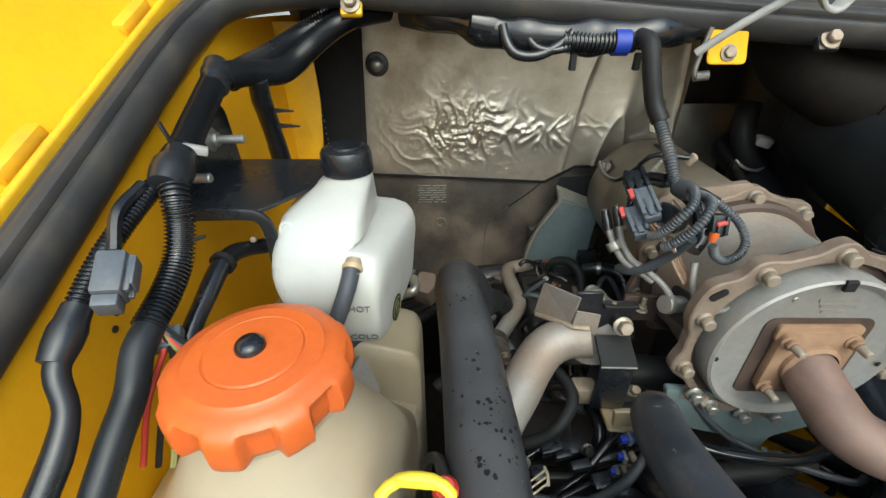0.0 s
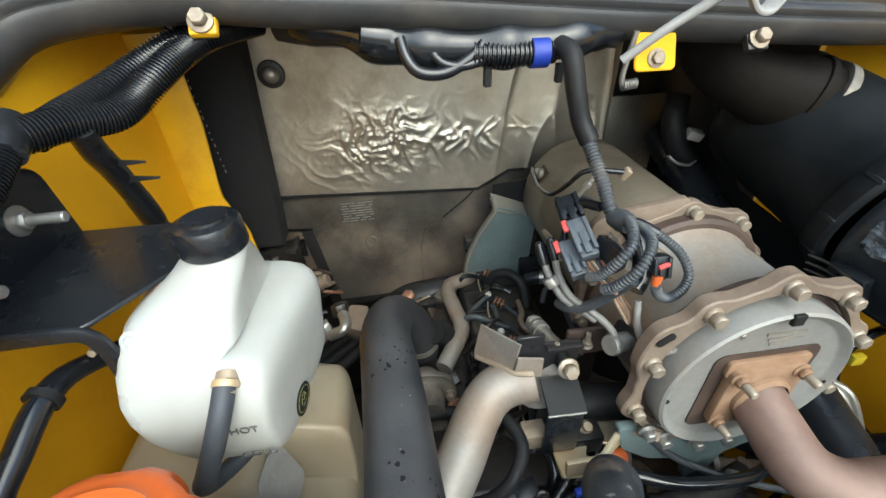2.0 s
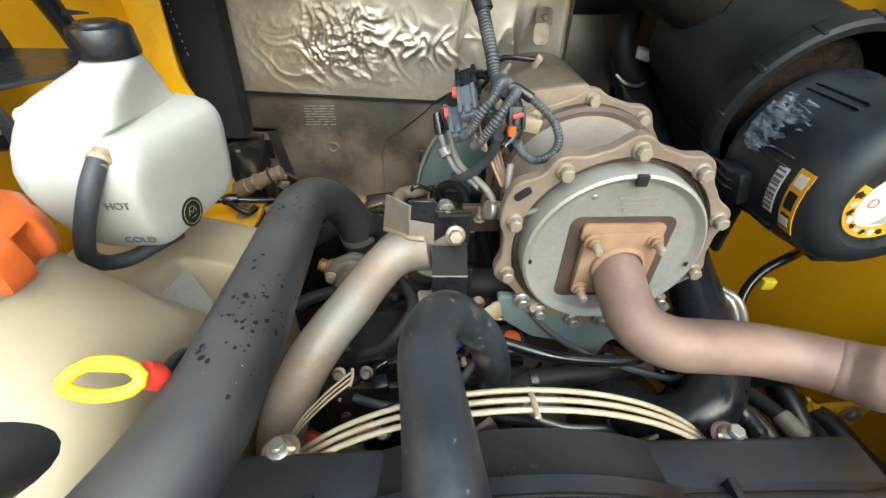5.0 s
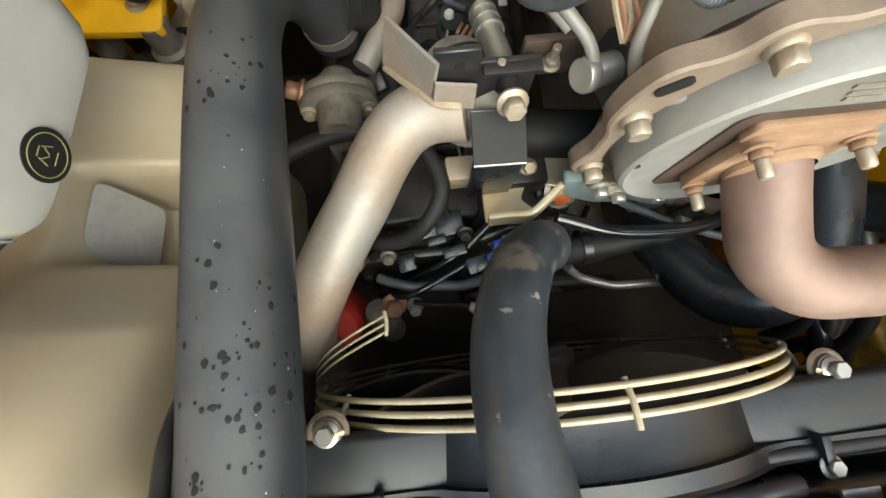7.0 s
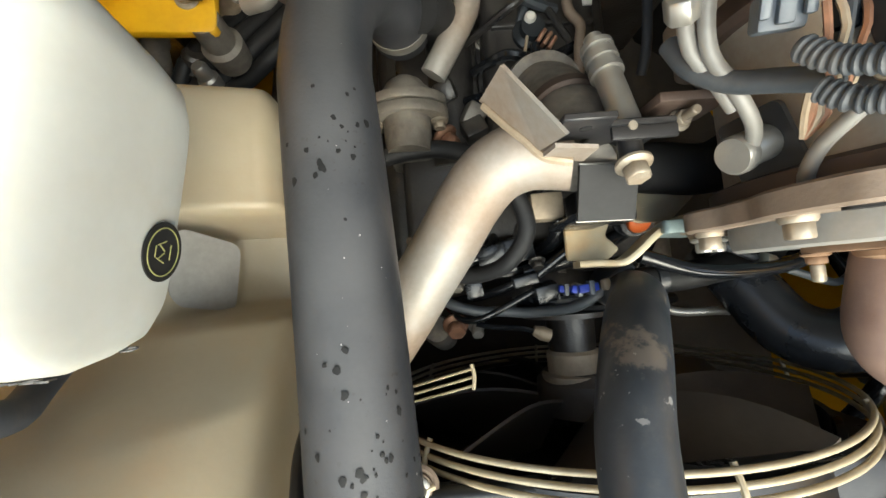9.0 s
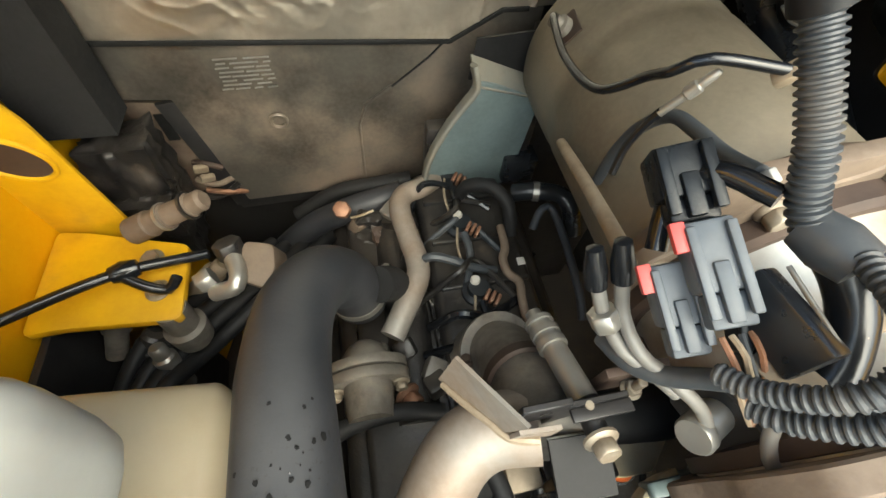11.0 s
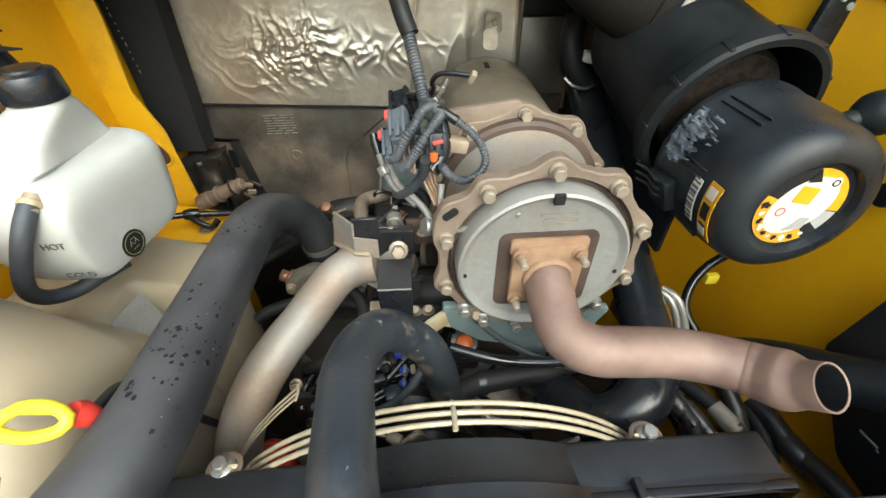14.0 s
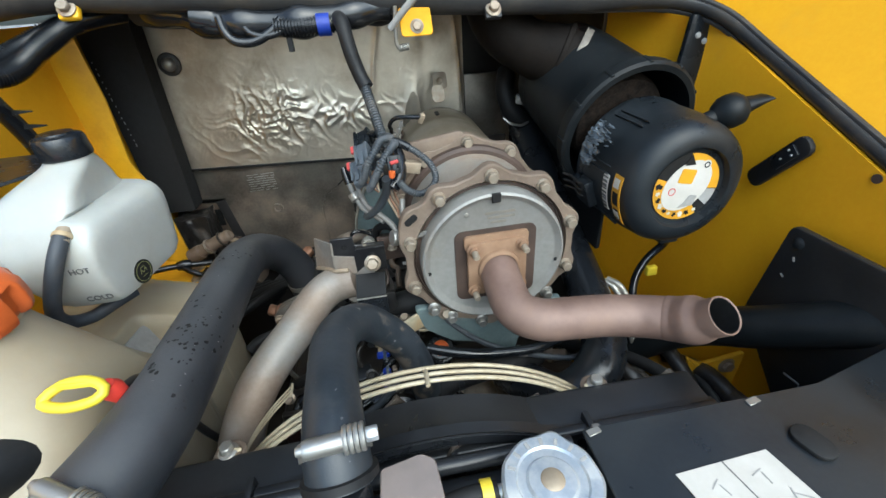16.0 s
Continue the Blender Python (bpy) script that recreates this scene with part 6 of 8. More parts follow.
part("body", lathe([(0, 0), (0.009, 0), (0.011, 0.003), (0.011, 0.024), (0.0135, 0.026), (0.0135, 0.034), (0.010, 0.037), (0.010, 0.058), (0.007, 0.062), (0, 0.062)], frame_z((0.548, 0.339, 0.447), (-0.055, 0.03, -0.023)), 22), FLANGE, plug)
part("collar", lathe([(0.010, 0), (0.0128, 0), (0.0128, 0.007), (0.010, 0.007)], frame_z((0.500, 0.3655, 0.427), (-0.055, 0.03, -0.023)), 20, closed=True), LABEL_GREY, plug, "pale plastic collar")
part("lead", tube([(0.548, 0.339, 0.447), (0.566, 0.330, 0.440), (0.572, 0.322, 0.415), (0.560, 0.320, 0.380)], 0.0045, 10), LOOM, plug)
struct("lower_rail", sweep([(0.80, -0.2, 0.35), (0.78, 0.1, 0.36), (0.74, 0.3, 0.37), (0.70, 0.55, 0.38)], rounded(-0.03, 0.03, -0.05, 0.05, 0.01, 4)), YELLOW_MOTTLED, "yellow chassis rail low down in the bay", "frame")

# ---- fan, shroud and guard ----
FX, FY, FZ, FR = 0.277, 0.162, 0.388, 0.270
guard = thing("fan_guard", (FX, FY, FZ - FR), "cream coated wire fan guard of three rings", "fan guard")
for k, (yy, dr) in enumerate(((0.1745, 0.0), (0.1645, 0.0012), (0.1545, 0.0024))):
    part("ring", sweep([(FX + (FR + dr) * math.cos(a), yy, FZ + (FR + dr) * math.sin(a)) for a in np.linspace(0, 2 * math.pi, 120, endpoint=False)], circle(0.0027, 10), closed=True), WIRE, guard)
for a in (88, 140, 40, 0, 180, 220, 320, 270):
    c, s = math.cos(radians(a)), math.sin(radians(a))
    part("cross_wire", tube([(FX + (FR - 0.004) * c, 0.1785, FZ + (FR - 0.004) * s), (FX + (FR + 0.004) * c, 0.162, FZ + (FR + 0.004) * s), (FX + (FR + 0.006) * c, 0.1455, FZ + (FR + 0.006) * s)], 0.0026, 8), WIRE, guard)
for dy in (0.0, 0.007, 0.014):
    part("half_ring", tube([(0.114, 0.230 + dy, 0.592), (0.085, 0.219 + dy, 0.570), (0.055, 0.206 + dy, 0.540), (0.030, 0.192 + dy, 0.500), (0.014, 0.180 + dy, 0.45)], 0.0012, 8), WIRE, guard)
part("end_clip", tube([(0.1145, 0.227, 0.592), (0.116, 0.238, 0.593), (0.1145, 0.248, 0.592)], 0.0017, 8), WIRE, guard)
for k, (bx, bz) in enumerate(((0.062, 0.604), (0.488, 0.600))):
    sgn = -1 if bx < FX else 1
    ee = (FX + FR * math.cos(radians(142 if sgn < 0 else 40)), 0.150, FZ + FR * math.sin(radians(142 if sgn < 0 else 40)))
    part("foot_wire", tube([ee, ((ee[0] + bx) / 2, 0.158, (ee[2] + bz) / 2 + 0.006), (bx - sgn * 0.012, 0.156, bz), (bx, 0.156, bz)], 0.0027, 8), WIRE, guard)
    part("washer", lathe([(0, 0.001), (0.0165, 0.001), (0.0175, 0.0035), (0.0150, 0.0052), (0.0125, 0.0048), (0.0120, 0.0080), (0, 0.0085)], Matrix.Translation((bx, 0.156, bz - 0.008)), 28), FLANGE, guard, "dusty cupped rubber washer")
    b = moved(bolt_bm(0.0078, 0.011, 1.35), Matrix.Translation((bx, 0.156, bz)))
    part("foot_bolt", b, ZINC, guard, "zinc bolt with a large washer")

fan = thing("cooling_fan", (FX, 0.10, FZ - 0.24), "black plastic cooling fan behind the guard", "fan")
part("hub", lathe([(0, 0.02), (0.05, 0.02), (0.062, 0.008), (0.065, -0.03), (0, -0.03)], frame_z((FX, 0.17, FZ), (0, 1, 0)), 40), FAN_BROWN, fan)
part("spacer", lathe([(0, 0.040), (0.030, 0.040), (0.034, 0.036), (0.034, 0.012), (0.042, 0.010), (0.042, 0), (0, 0)], frame_z((0.262, 0.178, 0.398), (0, 1, 0)), 32), FAN_HUB, fan, "beige dusty fan spacer")
part("shaft", lathe([(0, 0.05), (0.060, 0.05), (0.060, 0.044), (0.032, 0.042), (0.030, 0), (0, 0)], frame_z((0.262, 0.218, 0.398), (0, 1, 0)), 32), OIL_BLACK, fan)
for k in range(9):
    bm = bmesh.new()
    rows = []
    for i in range(8):
        t = i / 7
        r = 0.06 + t * 0.175
        ch = 0.045 + 0.035 * math.sin(t * 2.4)
        tw = radians(52 - 24 * t)
        row = []
        for j in range(7):
            u = j / 6 - 0.5
            px, py = u * 2 * ch * math.cos(tw), u * 2 * ch * math.sin(tw) + 0.012 * (0.25 - u * u)
            row.append((px + 0.03 * t * t, py, r))
        rows.append(row)
    th = 0.002
    vs = [[[bm.verts.new((x, y + s * th, z)) for x, y, z in row] for row in rows] for s in (-1, 1)]
    for s in range(2):
        for a, b in zip(vs[s], vs[s][1:]):
            for j in range(6):
                bm.faces.new((a[j], a[j + 1], b[j + 1], b[j]))
    for a, b in ((vs[0][0], vs[1][0]), (vs[0][-1], vs[1][-1])):
        for j in range(6):
            bm.faces.new((a[j], a[j + 1], b[j + 1], b[j]))
    for e in (0, 6):
        for i in range(7):
            bm.faces.new((vs[0][i][e], vs[0][i + 1][e], vs[1][i + 1][e], vs[1][i][e]))
    part("blade", moved(bm, Matrix.Translation((FX, 0.128, FZ)) @ pose(0, 0, 0, 0, k * 40 + 13, 0)), FAN_BROWN, fan)

shroud = thing("fan_shroud", (FX, 0.10, 0.06), "satin black plastic fan shroud round the fan", "shroud")
part("ring", lathe([(FR - 0.026, 0.045), (FR - 0.019, 0.045), (FR - 0.017, 0.0), (FR - 0.008, -0.012), (FR - 0.024, -0.012), (FR - 0.026, 0.0)], frame_z((FX, 0.105, FZ), (0, 1, 0)), 96, closed=True), RADIATOR, shroud)
bm = bmesh.new()
nn = 96
ri, ro_ = [], []
for i in range(nn):
    a = 2 * math.pi * i / nn
    c, s = math.cos(a), math.sin(a)
    k = min(0.325 / max(abs(c), 1e-6), 0.222 / max(abs(s), 1e-6)) if s > 0 else min(0.325 / max(abs(c), 1e-6), 0.36 / max(abs(s), 1e-6))
    k = max(k, FR - 0.010)
    ri.append([bm.verts.new((FX + (FR - 0.020) * c, y, FZ + (FR - 0.020) * s)) for y in (0.108, 0.092)])
    ro_.append([bm.verts.new((FX + k * c, y, FZ + k * s)) for y in (0.108, 0.092)])
for i in range(nn):
    j = (i + 1) % nn
    bm.faces.new((ri[i][0], ri[j][0], ro_[j][0], ro_[i][0]))
    bm.faces.new((ri[i][1], ri[j][1], ro_[j][1], ro_[i][1]))
    bm.faces.new((ri[i][0], ri[j][0], ri[j][1], ri[i][1]))
    bm.faces.new((ro_[i][0], ro_[j][0], ro_[j][1], ro_[i][1]))
part("face", bm, RADIATOR, shroud)
part("top", sweep(spline([(-0.04, 0.128, 0.590), (0.12, 0.128, 0.596), (0.275, 0.128, 0.600), (0.43, 0.128, 0.597), (0.60, 0.128, 0.592)], 0.02), rounded(-0.025, 0.025, -0.011, 0.011, 0.007, 4)), RADIATOR, shroud)
part("top_edge", sweep(spline([(-0.04, 0.098, 0.603), (0.12, 0.098, 0.609), (0.275, 0.098, 0.612), (0.43, 0.098, 0.609), (0.60, 0.098, 0.604)], 0.02), rounded(-0.006, 0.006, -0.005, 0.005, 0.004, 3)), RADIATOR, shroud)
for xx in (0.10, 0.302, 0.45):
    part("edge_clip", box(xx - 0.004, xx + 0.004, 0.086, 0.112, 0.598, 0.620, 0.002), RADIATOR, shroud)

rad = thing("radiator", (0.275, 0.03, 0.0), "black radiator with a crimped top tank", "radiator")
part("core", box(-0.04, 0.60, 0.0, 0.07, 0.08, 0.57, 0.004), OIL_BLACK, rad)
part("top_tank", box(-0.05, 0.61, -0.01, 0.078, 0.56, 0.612, 0.012, 4), RADIATOR, rad)
part("crimp", box(-0.055, 0.615, -0.016, 0.084, 0.548, 0.566, 0.004), RADIATOR, rad)
part("rail", tube([(-0.06, 0.078, 0.618), (0.15, 0.080, 0.622), (0.35, 0.080, 0.622), (0.42, 0.080, 0.618)], 0.008, 12), RADIATOR, rad)
part("flat_strip", plate(rounded_poly([(0.162, 0.000), (0.270, 0.000), (0.284, 0.014), (0.281, 0.048), (0.270, 0.055), (0.236, 0.048), (0.234, 0.003), (0.163, 0.004)], 0.004), 0.003, Matrix.Translation((0, 0, 0.690)), 0.001, 1), DUST_PINK, rad, "pinkish dusty flat strip")
part("strip_leg", box(0.262, 0.280, 0.006, 0.012, 0.605, 0.690, 0.001), RADIATOR, rad)
part("strip_bolt", moved(bolt_bm(0.008, 0.010), Matrix.Translation((0.100, 0.082, 0.612))), ZINC, rad)
part("strip_bolt", moved(bolt_bm(0.007, 0.008), Matrix.Translation((0.452, 0.088, 0.614))), ZINC, rad)
part("clip_tab", box(0.440, 0.470, 0.064, 0.078, 0.628, 0.632, 0.001), ZINC, rad)
part("filler_neck", lathe([(0.022, 0.0), (0.022, 0.035), (0.030, 0.038), (0.030, 0.042), (0, 0.042)], Matrix.Translation((0.376, 0.026, 0.605)), 32), CHROME, rad)
part("overflow_spout", tube([(0.360, 0.034, 0.638), (0.340, 0.039, 0.638), (0.318, 0.040, 0.638)], 0.006, 12), CHROME, rad)

bm = bmesh.new()
rows = []
for z, f in ((0.0, 1.0), (0.010, 1.0), (0.0125, 0.94), (0.0125, 0.72), (0.0105, 0.68), (0.0105, 0.52), (0.0135, 0.46), (0.0140, 0.24), (0.012, 0.20), (0.012, 0.02)):
    row = []
    for i in range(72):
        a = 2 * math.pi * i / 72
        ear = 1 + (0.10 * max(0, math.cos(2 * a)) ** 10 + 0.012 * math.cos(9 * a)) * (f > 0.93)
        row.append(bm.verts.new((0.376 + 0.043 * f * ear * math.cos(a + 1.2), 0.028 + 0.043 * f * ear * math.sin(a + 1.2), 0.648 + z)))
    rows.append(row)
for a, b in zip(rows, rows[1:]):
    for i in range(72):
        bm.faces.new((a[i], a[(i + 1) % 72], b[(i + 1) % 72], b[i]))
bm.faces.new(rows[0][::-1])
bm.faces.new(rows[-1])
rcap = part("pressure_cap", bm, CHROME, rad, "worn silver zinc pressure cap")
for k in range(7):
    a = radians(20 + k * 22)
    part("stamp", moved(box(-0.0016, 0.0016, -0.0035, 0.0035, 0, 0.0006, 0), Matrix.Translation((0.376 + 0.035 * math.cos(a), 0.028 + 0.035 * math.sin(a), 0.6605)) @ pose(0, 0, 0, 0, 0, 20 + k * 22 + 90)), LABEL_GREY, rcap)
part("knob", lathe([(0, 0.004), (0.008, 0.0036), (0.0115, 0.001), (0.012, 0)], Matrix.Translation((0.376, 0.028, 0.6600)), 28), BRASS_TAN, rcap, "tan worn centre rivet")

rov = thing("cap_overflow_hose", (0.25, 0.012, 0.63), "black overflow hose with a yellow spring clip", "hose")
part("hose", tube([(0.332, 0.040, 0.638), (0.30, 0.039, 0.637), (0.24, 0.030, 0.635), (0.16, 0.022, 0.632), (0.08, 0.02, 0.63), (0.0, 0.0, 0.63)], 0.0095, 14), RUBBER, rov)
part("clip", lathe([(0.0098, -0.005), (0.012, -0.005), (0.012, 0.005), (0.0098, 0.005)], frame_z((0.322, 0.040, 0.638), (1, 0, 0)), 20, closed=True), YELLOW_PLASTIC, rov, "yellow spring clip")

tp = thing("top_cover", (0.62, -0.02, 0.62), "satin black plastic cover beside the radiator cap", "cover")
part("sheet", plate(rounded_poly([(0.424, 0.074), (0.600, 0.072), (0.680, 0.072), (0.830, 0.104), (0.832, -0.22), (0.424, -0.22)], 0.006), 0.004, Matrix.Translation((0, 0, 0.646)), 0.001, 1), COVER, tp)
part("skirt", box(0.428, 0.830, -0.215, 0.066, 0.600, 0.6455, 0.002), COVER, tp)
part("plug", plate(rounded(-0.018, 0.018, -0.0125, 0.0125, 0.012), 0.005, Matrix.Translation((0.616, 0.017, 0.650)) @ pose(0, 0, 0, 0, 0, -74), 0.002), RUBBER, tp, "oval rubber plug")
for px, py in ((0.434, 0.068), (0.600, 0.066)):
    part("clip", moved(box(-0.007, 0.007, -0.0035, 0.0035, 0, 0.0016, 0.0005, 1), Matrix.Translation((px, py, 0.6505)) @ pose(0, 0, 0, 0, 0, 12)), ZINC, tp)
card = thing("paper_label", (0.53, -0.02, 0.650), "white paper label with handwritten marks", "label")
part("sheet", plate([(0.482, 0.016), (0.572, 0.020), (0.588, -0.060), (0.498, -0.066)], 0.0006, Matrix.Translation((0, 0, 0.6508))), LABEL_WHITE, card)
part("line", plate([(0.5265, 0.018), (0.5275, 0.018), (0.543, -0.063), (0.542, -0.063)], 0.0002, Matrix.Translation((0, 0, 0.6516))), PRINT_GREY, card)
for k, (px, py, r, w) in enumerate(((0.508, 0.002, 35, 0.006), (0.513, -0.004, 110, 0.005), (0.511, -0.022, 60, 0.007), (0.520, -0.026, 140, 0.005), (0.548, 0.004, 20, 0.006), (0.553, -0.002, 95, 0.005), (0.562, -0.022, 75, 0.010), (0.570, -0.020, 150, 0.007), (0.568, -0.034, 20, 0.008), (0.530, -0.048, 120, 0.006))):
    part("mark", moved(box(-w, w, -0.0006, 0.0006, 0, 0.0003, 0), Matrix.Translation((px, py, 0.6516)) @ pose(0, 0, 0, 0, 0, r)), LABEL_GREY, card)

left_hose = thing("return_hose", (-0.10, 0.06, 0.66), "black return hose beside the filler tank", "hose")
part("hose", tube([(-0.20, -0.08, 0.69), (-0.140, 0.04, 0.705), (-0.094, 0.102, 0.703), (-0.071, 0.142, 0.668), (-0.062, 0.158, 0.60)], 0.030, 24), RUBBER, left_hose)

dip = thing("dipstick", (-0.01, 0.15, 0.60), "yellow looped dipstick handle with a red collar", "dipstick")
part("handle", merge(tube([(-0.038, 0.136, 0.744), (-0.024, 0.1445, 0.750), (-0.002, 0.1435, 0.751), (0.011, 0.137, 0.746), (0.006, 0.130, 0.741), (-0.014, 0.1275, 0.739), (-0.032, 0.1305, 0.741)], 0.0046, 12, closed=True), moved(box(-0.017, 0.015, -0.004, 0.004, -0.003, 0.003, 0.002), pose(-0.012, 0.1425, 0.7505, -10, 0, -4))), YELLOW_PLASTIC, dip)
part("collar", lathe([(0.0, 0.0), (0.008, 0.0), (0.010, 0.012), (0.007, 0.020), (0, 0.020)], frame_z((0.008, 0.150, 0.722), (-0.1, -0.3, 1)), 16), RED_PLASTIC, dip)
part("tube", tube([(0.008, 0.151, 0.725), (0.000, 0.19, 0.70), (-0.012, 0.22, 0.64), (-0.012, 0.25, 0.52), (0.02, 0.30, 0.36)], 0.005, 10), BLACK_STEEL, dip)

# ---- looms ----
main = thing("wiring_harness", (0.286, 0.425, 0.78), "dusty grey corrugated wiring loom tied in loops with connectors", "wiring harness")
part("trunk", tube([(0.240, 0.545, 0.990), (0.2445, 0.524, 0.984), (0.2495, 0.512, 0.952), (0.257, 0.505, 0.922), (0.265, 0.494, 0.903)], 0.0105, 18), RUBBER, main)
part("conduit", loom([(0.262, 0.497, 0.908), (0.2665, 0.480, 0.889), (0.2715, 0.463, 0.869), (0.276, 0.449, 0.848), (0.280, 0.438, 0.838)], 0.0078, 0.0036), LOOM_GREY, main)
part("tape", lathe([(0, -0.014), (0.010, -0.012), (0.012, 0.0), (0.010, 0.012), (0, 0.014)], frame_z((0.283, 0.432, 0.840), (0.2, -0.8, 0.1)), 20), LOOM_GREY, main)
part("loop", loom([(0.282, 0.432, 0.841), (0.283, 0.4247, 0.8454), (0.273, 0.3966, 0.8516), (0.2641, 0.3801, 0.8442), (0.2533, 0.3781, 0.8295), (0.245, 0.3880, 0.8075), (0.240, 0.4000, 0.796)], 0.0054, 0.0034), LOOM_GREY, main)
part("loop", loom([(0.288, 0.425, 0.840), (0.2932, 0.4111, 0.8419), (0.2878, 0.3868, 0.8455), (0.2776, 0.3714, 0.8395), (0.2671, 0.3665, 0.825), (0.2551, 0.3751, 0.8019), (0.250, 0.3840, 0.792)], 0.0054, 0.0034), LOOM_GREY, main)
part("tail", tube([(0.274, 0.378, 0.806), (0.272, 0.392, 0.782), (0.262, 0.403, 0.760), (0.251, 0.411, 0.744), (0.240, 0.425, 0.732), (0.236, 0.445, 0.722)], 0.0060, 12), LOOM_GREY, main)
part("branch", loom([(0.286, 0.424, 0.842), (0.302, 0.417, 0.838), (0.322, 0.409, 0.826), (0.337, 0.400, 0.812), (0.3425, 0.389, 0.796), (0.334, 0.380, 0.784), (0.316, 0.374, 0.780), (0.300, 0.370, 0.790), (0.291, 0.366, 0.804)], 0.0050, 0.0034), LOOM_GREY, main)
part("branch_tape", tube([(0.284, 0.430, 0.843), (0.296, 0.421, 0.841), (0.312, 0.413, 0.833)], 0.0060, 12, wobble=0.2, seed=6), LOOM, main, "black tape on the branch")
part("mount_bar", moved(box(-0.006, 0.006, -0.022, 0.020, -0.014, 0.010, 0.002), pose(0.266, 0.413, 0.816, -4, 12, 4)), BLACK_GLOSS, main, "black carrier of the plugs with a worn edge")
part("worn_edge", tube([(0.2725, 0.431, 0.8275), (0.2725, 0.413, 0.8262), (0.2725, 0.394, 0.825)], 0.0011, 8), ZINC, main)
part("tan_shield", moved(plate(rounded(-0.008, 0.008, -0.012, 0.012, 0.003), 0.002, None, 0.0005, 1), pose(0.264, 0.393, 0.804, -18, -25, 20)), BRASS_TAN, main, "dusty tan backing plate")
part("taped_run", tube([(0.284, 0.436, 0.838), (0.292, 0.424, 0.830), (0.296, 0.408, 0.818), (0.292, 0.392, 0.802), (0.280, 0.382, 0.790)], 0.0085, 14, wobble=0.35, seed=9), LOOM, main, "black taped run")
for k in range(5):
    part("wire", tube([(0.243 + 0.005 * k, 0.412, 0.806), (0.245 + 0.004 * k, 0.402, 0.803 + 0.003 * (k % 2)), (0.250 + 0.003 * k, 0.390, 0.796), (0.262, 0.379, 0.788)], 0.0015, 6), (COPPER, BRASS_TAN, LOOM_GREY)[k % 3], main)
part("branch", tube([(0.270, 0.455, 0.845), (0.258, 0.478, 0.838), (0.248, 0.480, 0.818), (0.240, 0.462, 0.800)], 0.0055, 10), LOOM, main)
part("small_loop", tube([(0.2907, 0.4799, 0.8293), (0.2977, 0.508, 0.815), (0.3027, 0.5367, 0.8062), (0.305, 0.5609, 0.7967), (0.300, 0.5755, 0.7749), (0.296, 0.5811, 0.7454), (0.294, 0.5811, 0.7117)], 0.0048, 12), LOOM_GREY, main)
part("white_clip", moved(box(-0.0028, 0.0028, -0.004, 0.004, -0.0042, 0.0042, 0.0012), pose(0.291, 0.476, 0.831, 20, 0, 15)), LABEL_GREY, main, "white plastic clip")


def connector(c, axis, up, sx, sy, sz, material, tab=None):
    y = Vector(axis).normalized()
    x = y.cross(Vector(up)).normalized()
    z = x.cross(y)
    m = Matrix((x, y, z)).transposed().to_4x4()
    m.translation = c
    c = part("connector", moved(box(-sx, sx, -sy * 0.35, sy, -sz, sz, 0.0022), m), material, main, "grey plastic plug" if material is GREY_PLASTIC else "")
    part("shell", moved(box(-sx * 0.86, sx * 0.86, -sy, -sy * 0.36, -sz * 0.8, sz * 0.8, 0.002), m), material, c)
    for x0 in (-0.95, 0.55):
        part("rail", moved(box(sx * x0, sx * (x0 + 0.4), -sy * 0.8, sy * 0.9, sz * 0.9, sz * 1.35, 0.001), m), material, c)
    part("latch", moved(box(-sx * 0.3, sx * 0.3, -sy * 0.9, sy * 0.2, sz * 0.7, sz * 1.25, 0.001), m), material, c)
    if tab:
        part("lock_tab", moved(box(-0.0032, 0.0032, -0.007, 0.007, 0, 0.005, 0.001), m @ Matrix.Translation((-sx * 1.15, sy * 0.75, sz * 0.5))), tab, c, "red lock tab")


connector((0.247, 0.437, 0.818), (-0.02, 0.93, 0.36), (-0.35, -0.3, 0.9), 0.0110, 0.024, 0.008, GREY_PLASTIC, PINK)
connector((0.237, 0.431, 0.797), (-0.04, 0.92, 0.38), (-0.35, -0.3, 0.9), 0.0100, 0.022, 0.008, GREY_PLASTIC, PINK)
connector((0.2510, 0.482, 0.824), (0.0, 0.92, 0.38), (-0.35, -0.3, 0.9), 0.0130, 0.019, 0.012, BLACK_PLASTIC)
connector((0.287, 0.368, 0.828), (0.0, 0.3, 0.95), (0, -0.95, 0.3), 0.009, 0.012, 0.007, BLACK_PLASTIC)
connector((0.266, 0.412, 0.797), (0.15, 0.9, 0.35), (-0.35, -0.3, 0.9), 0.009, 0.020, 0.008, BLACK_PLASTIC)
part("red_tab", moved(box(-0.0055, 0.0055, -0.002, 0.002, -0.0018, 0.0018, 0.0008), pose(0.287, 0.360, 0.834, 10, -8, 10)), PINK, main, "red lock tab")
part("orange_seal", lathe([(0, 0), (0.0048, 0), (0.0044, 0.006), (0.003, 0.010), (0, 0.010)], frame_z((0.283, 0.359, 0.824), (-0.1, -0.1, -1)), 12), ORANGE, main, "orange wire seal")
for k in range(4):
    part("wire", tube([(0.268 + 0.004 * k, 0.415, 0.785), (0.272 + 0.005 * k, 0.400, 0.768 - 0.003 * k), (0.280 + 0.004 * k, 0.388, 0.752), (0.284, 0.378, 0.745)], 0.0018, 6), COPPER if k % 2 else BRASS_TAN, main)
part("block", moved(box(-0.018, 0.018, -0.008, 0.008, -0.008, 0.008, 0.002), pose(0.306, 0.407, 0.809, 0, 15, 10)), BRASS_TAN, main, "tan connector block")

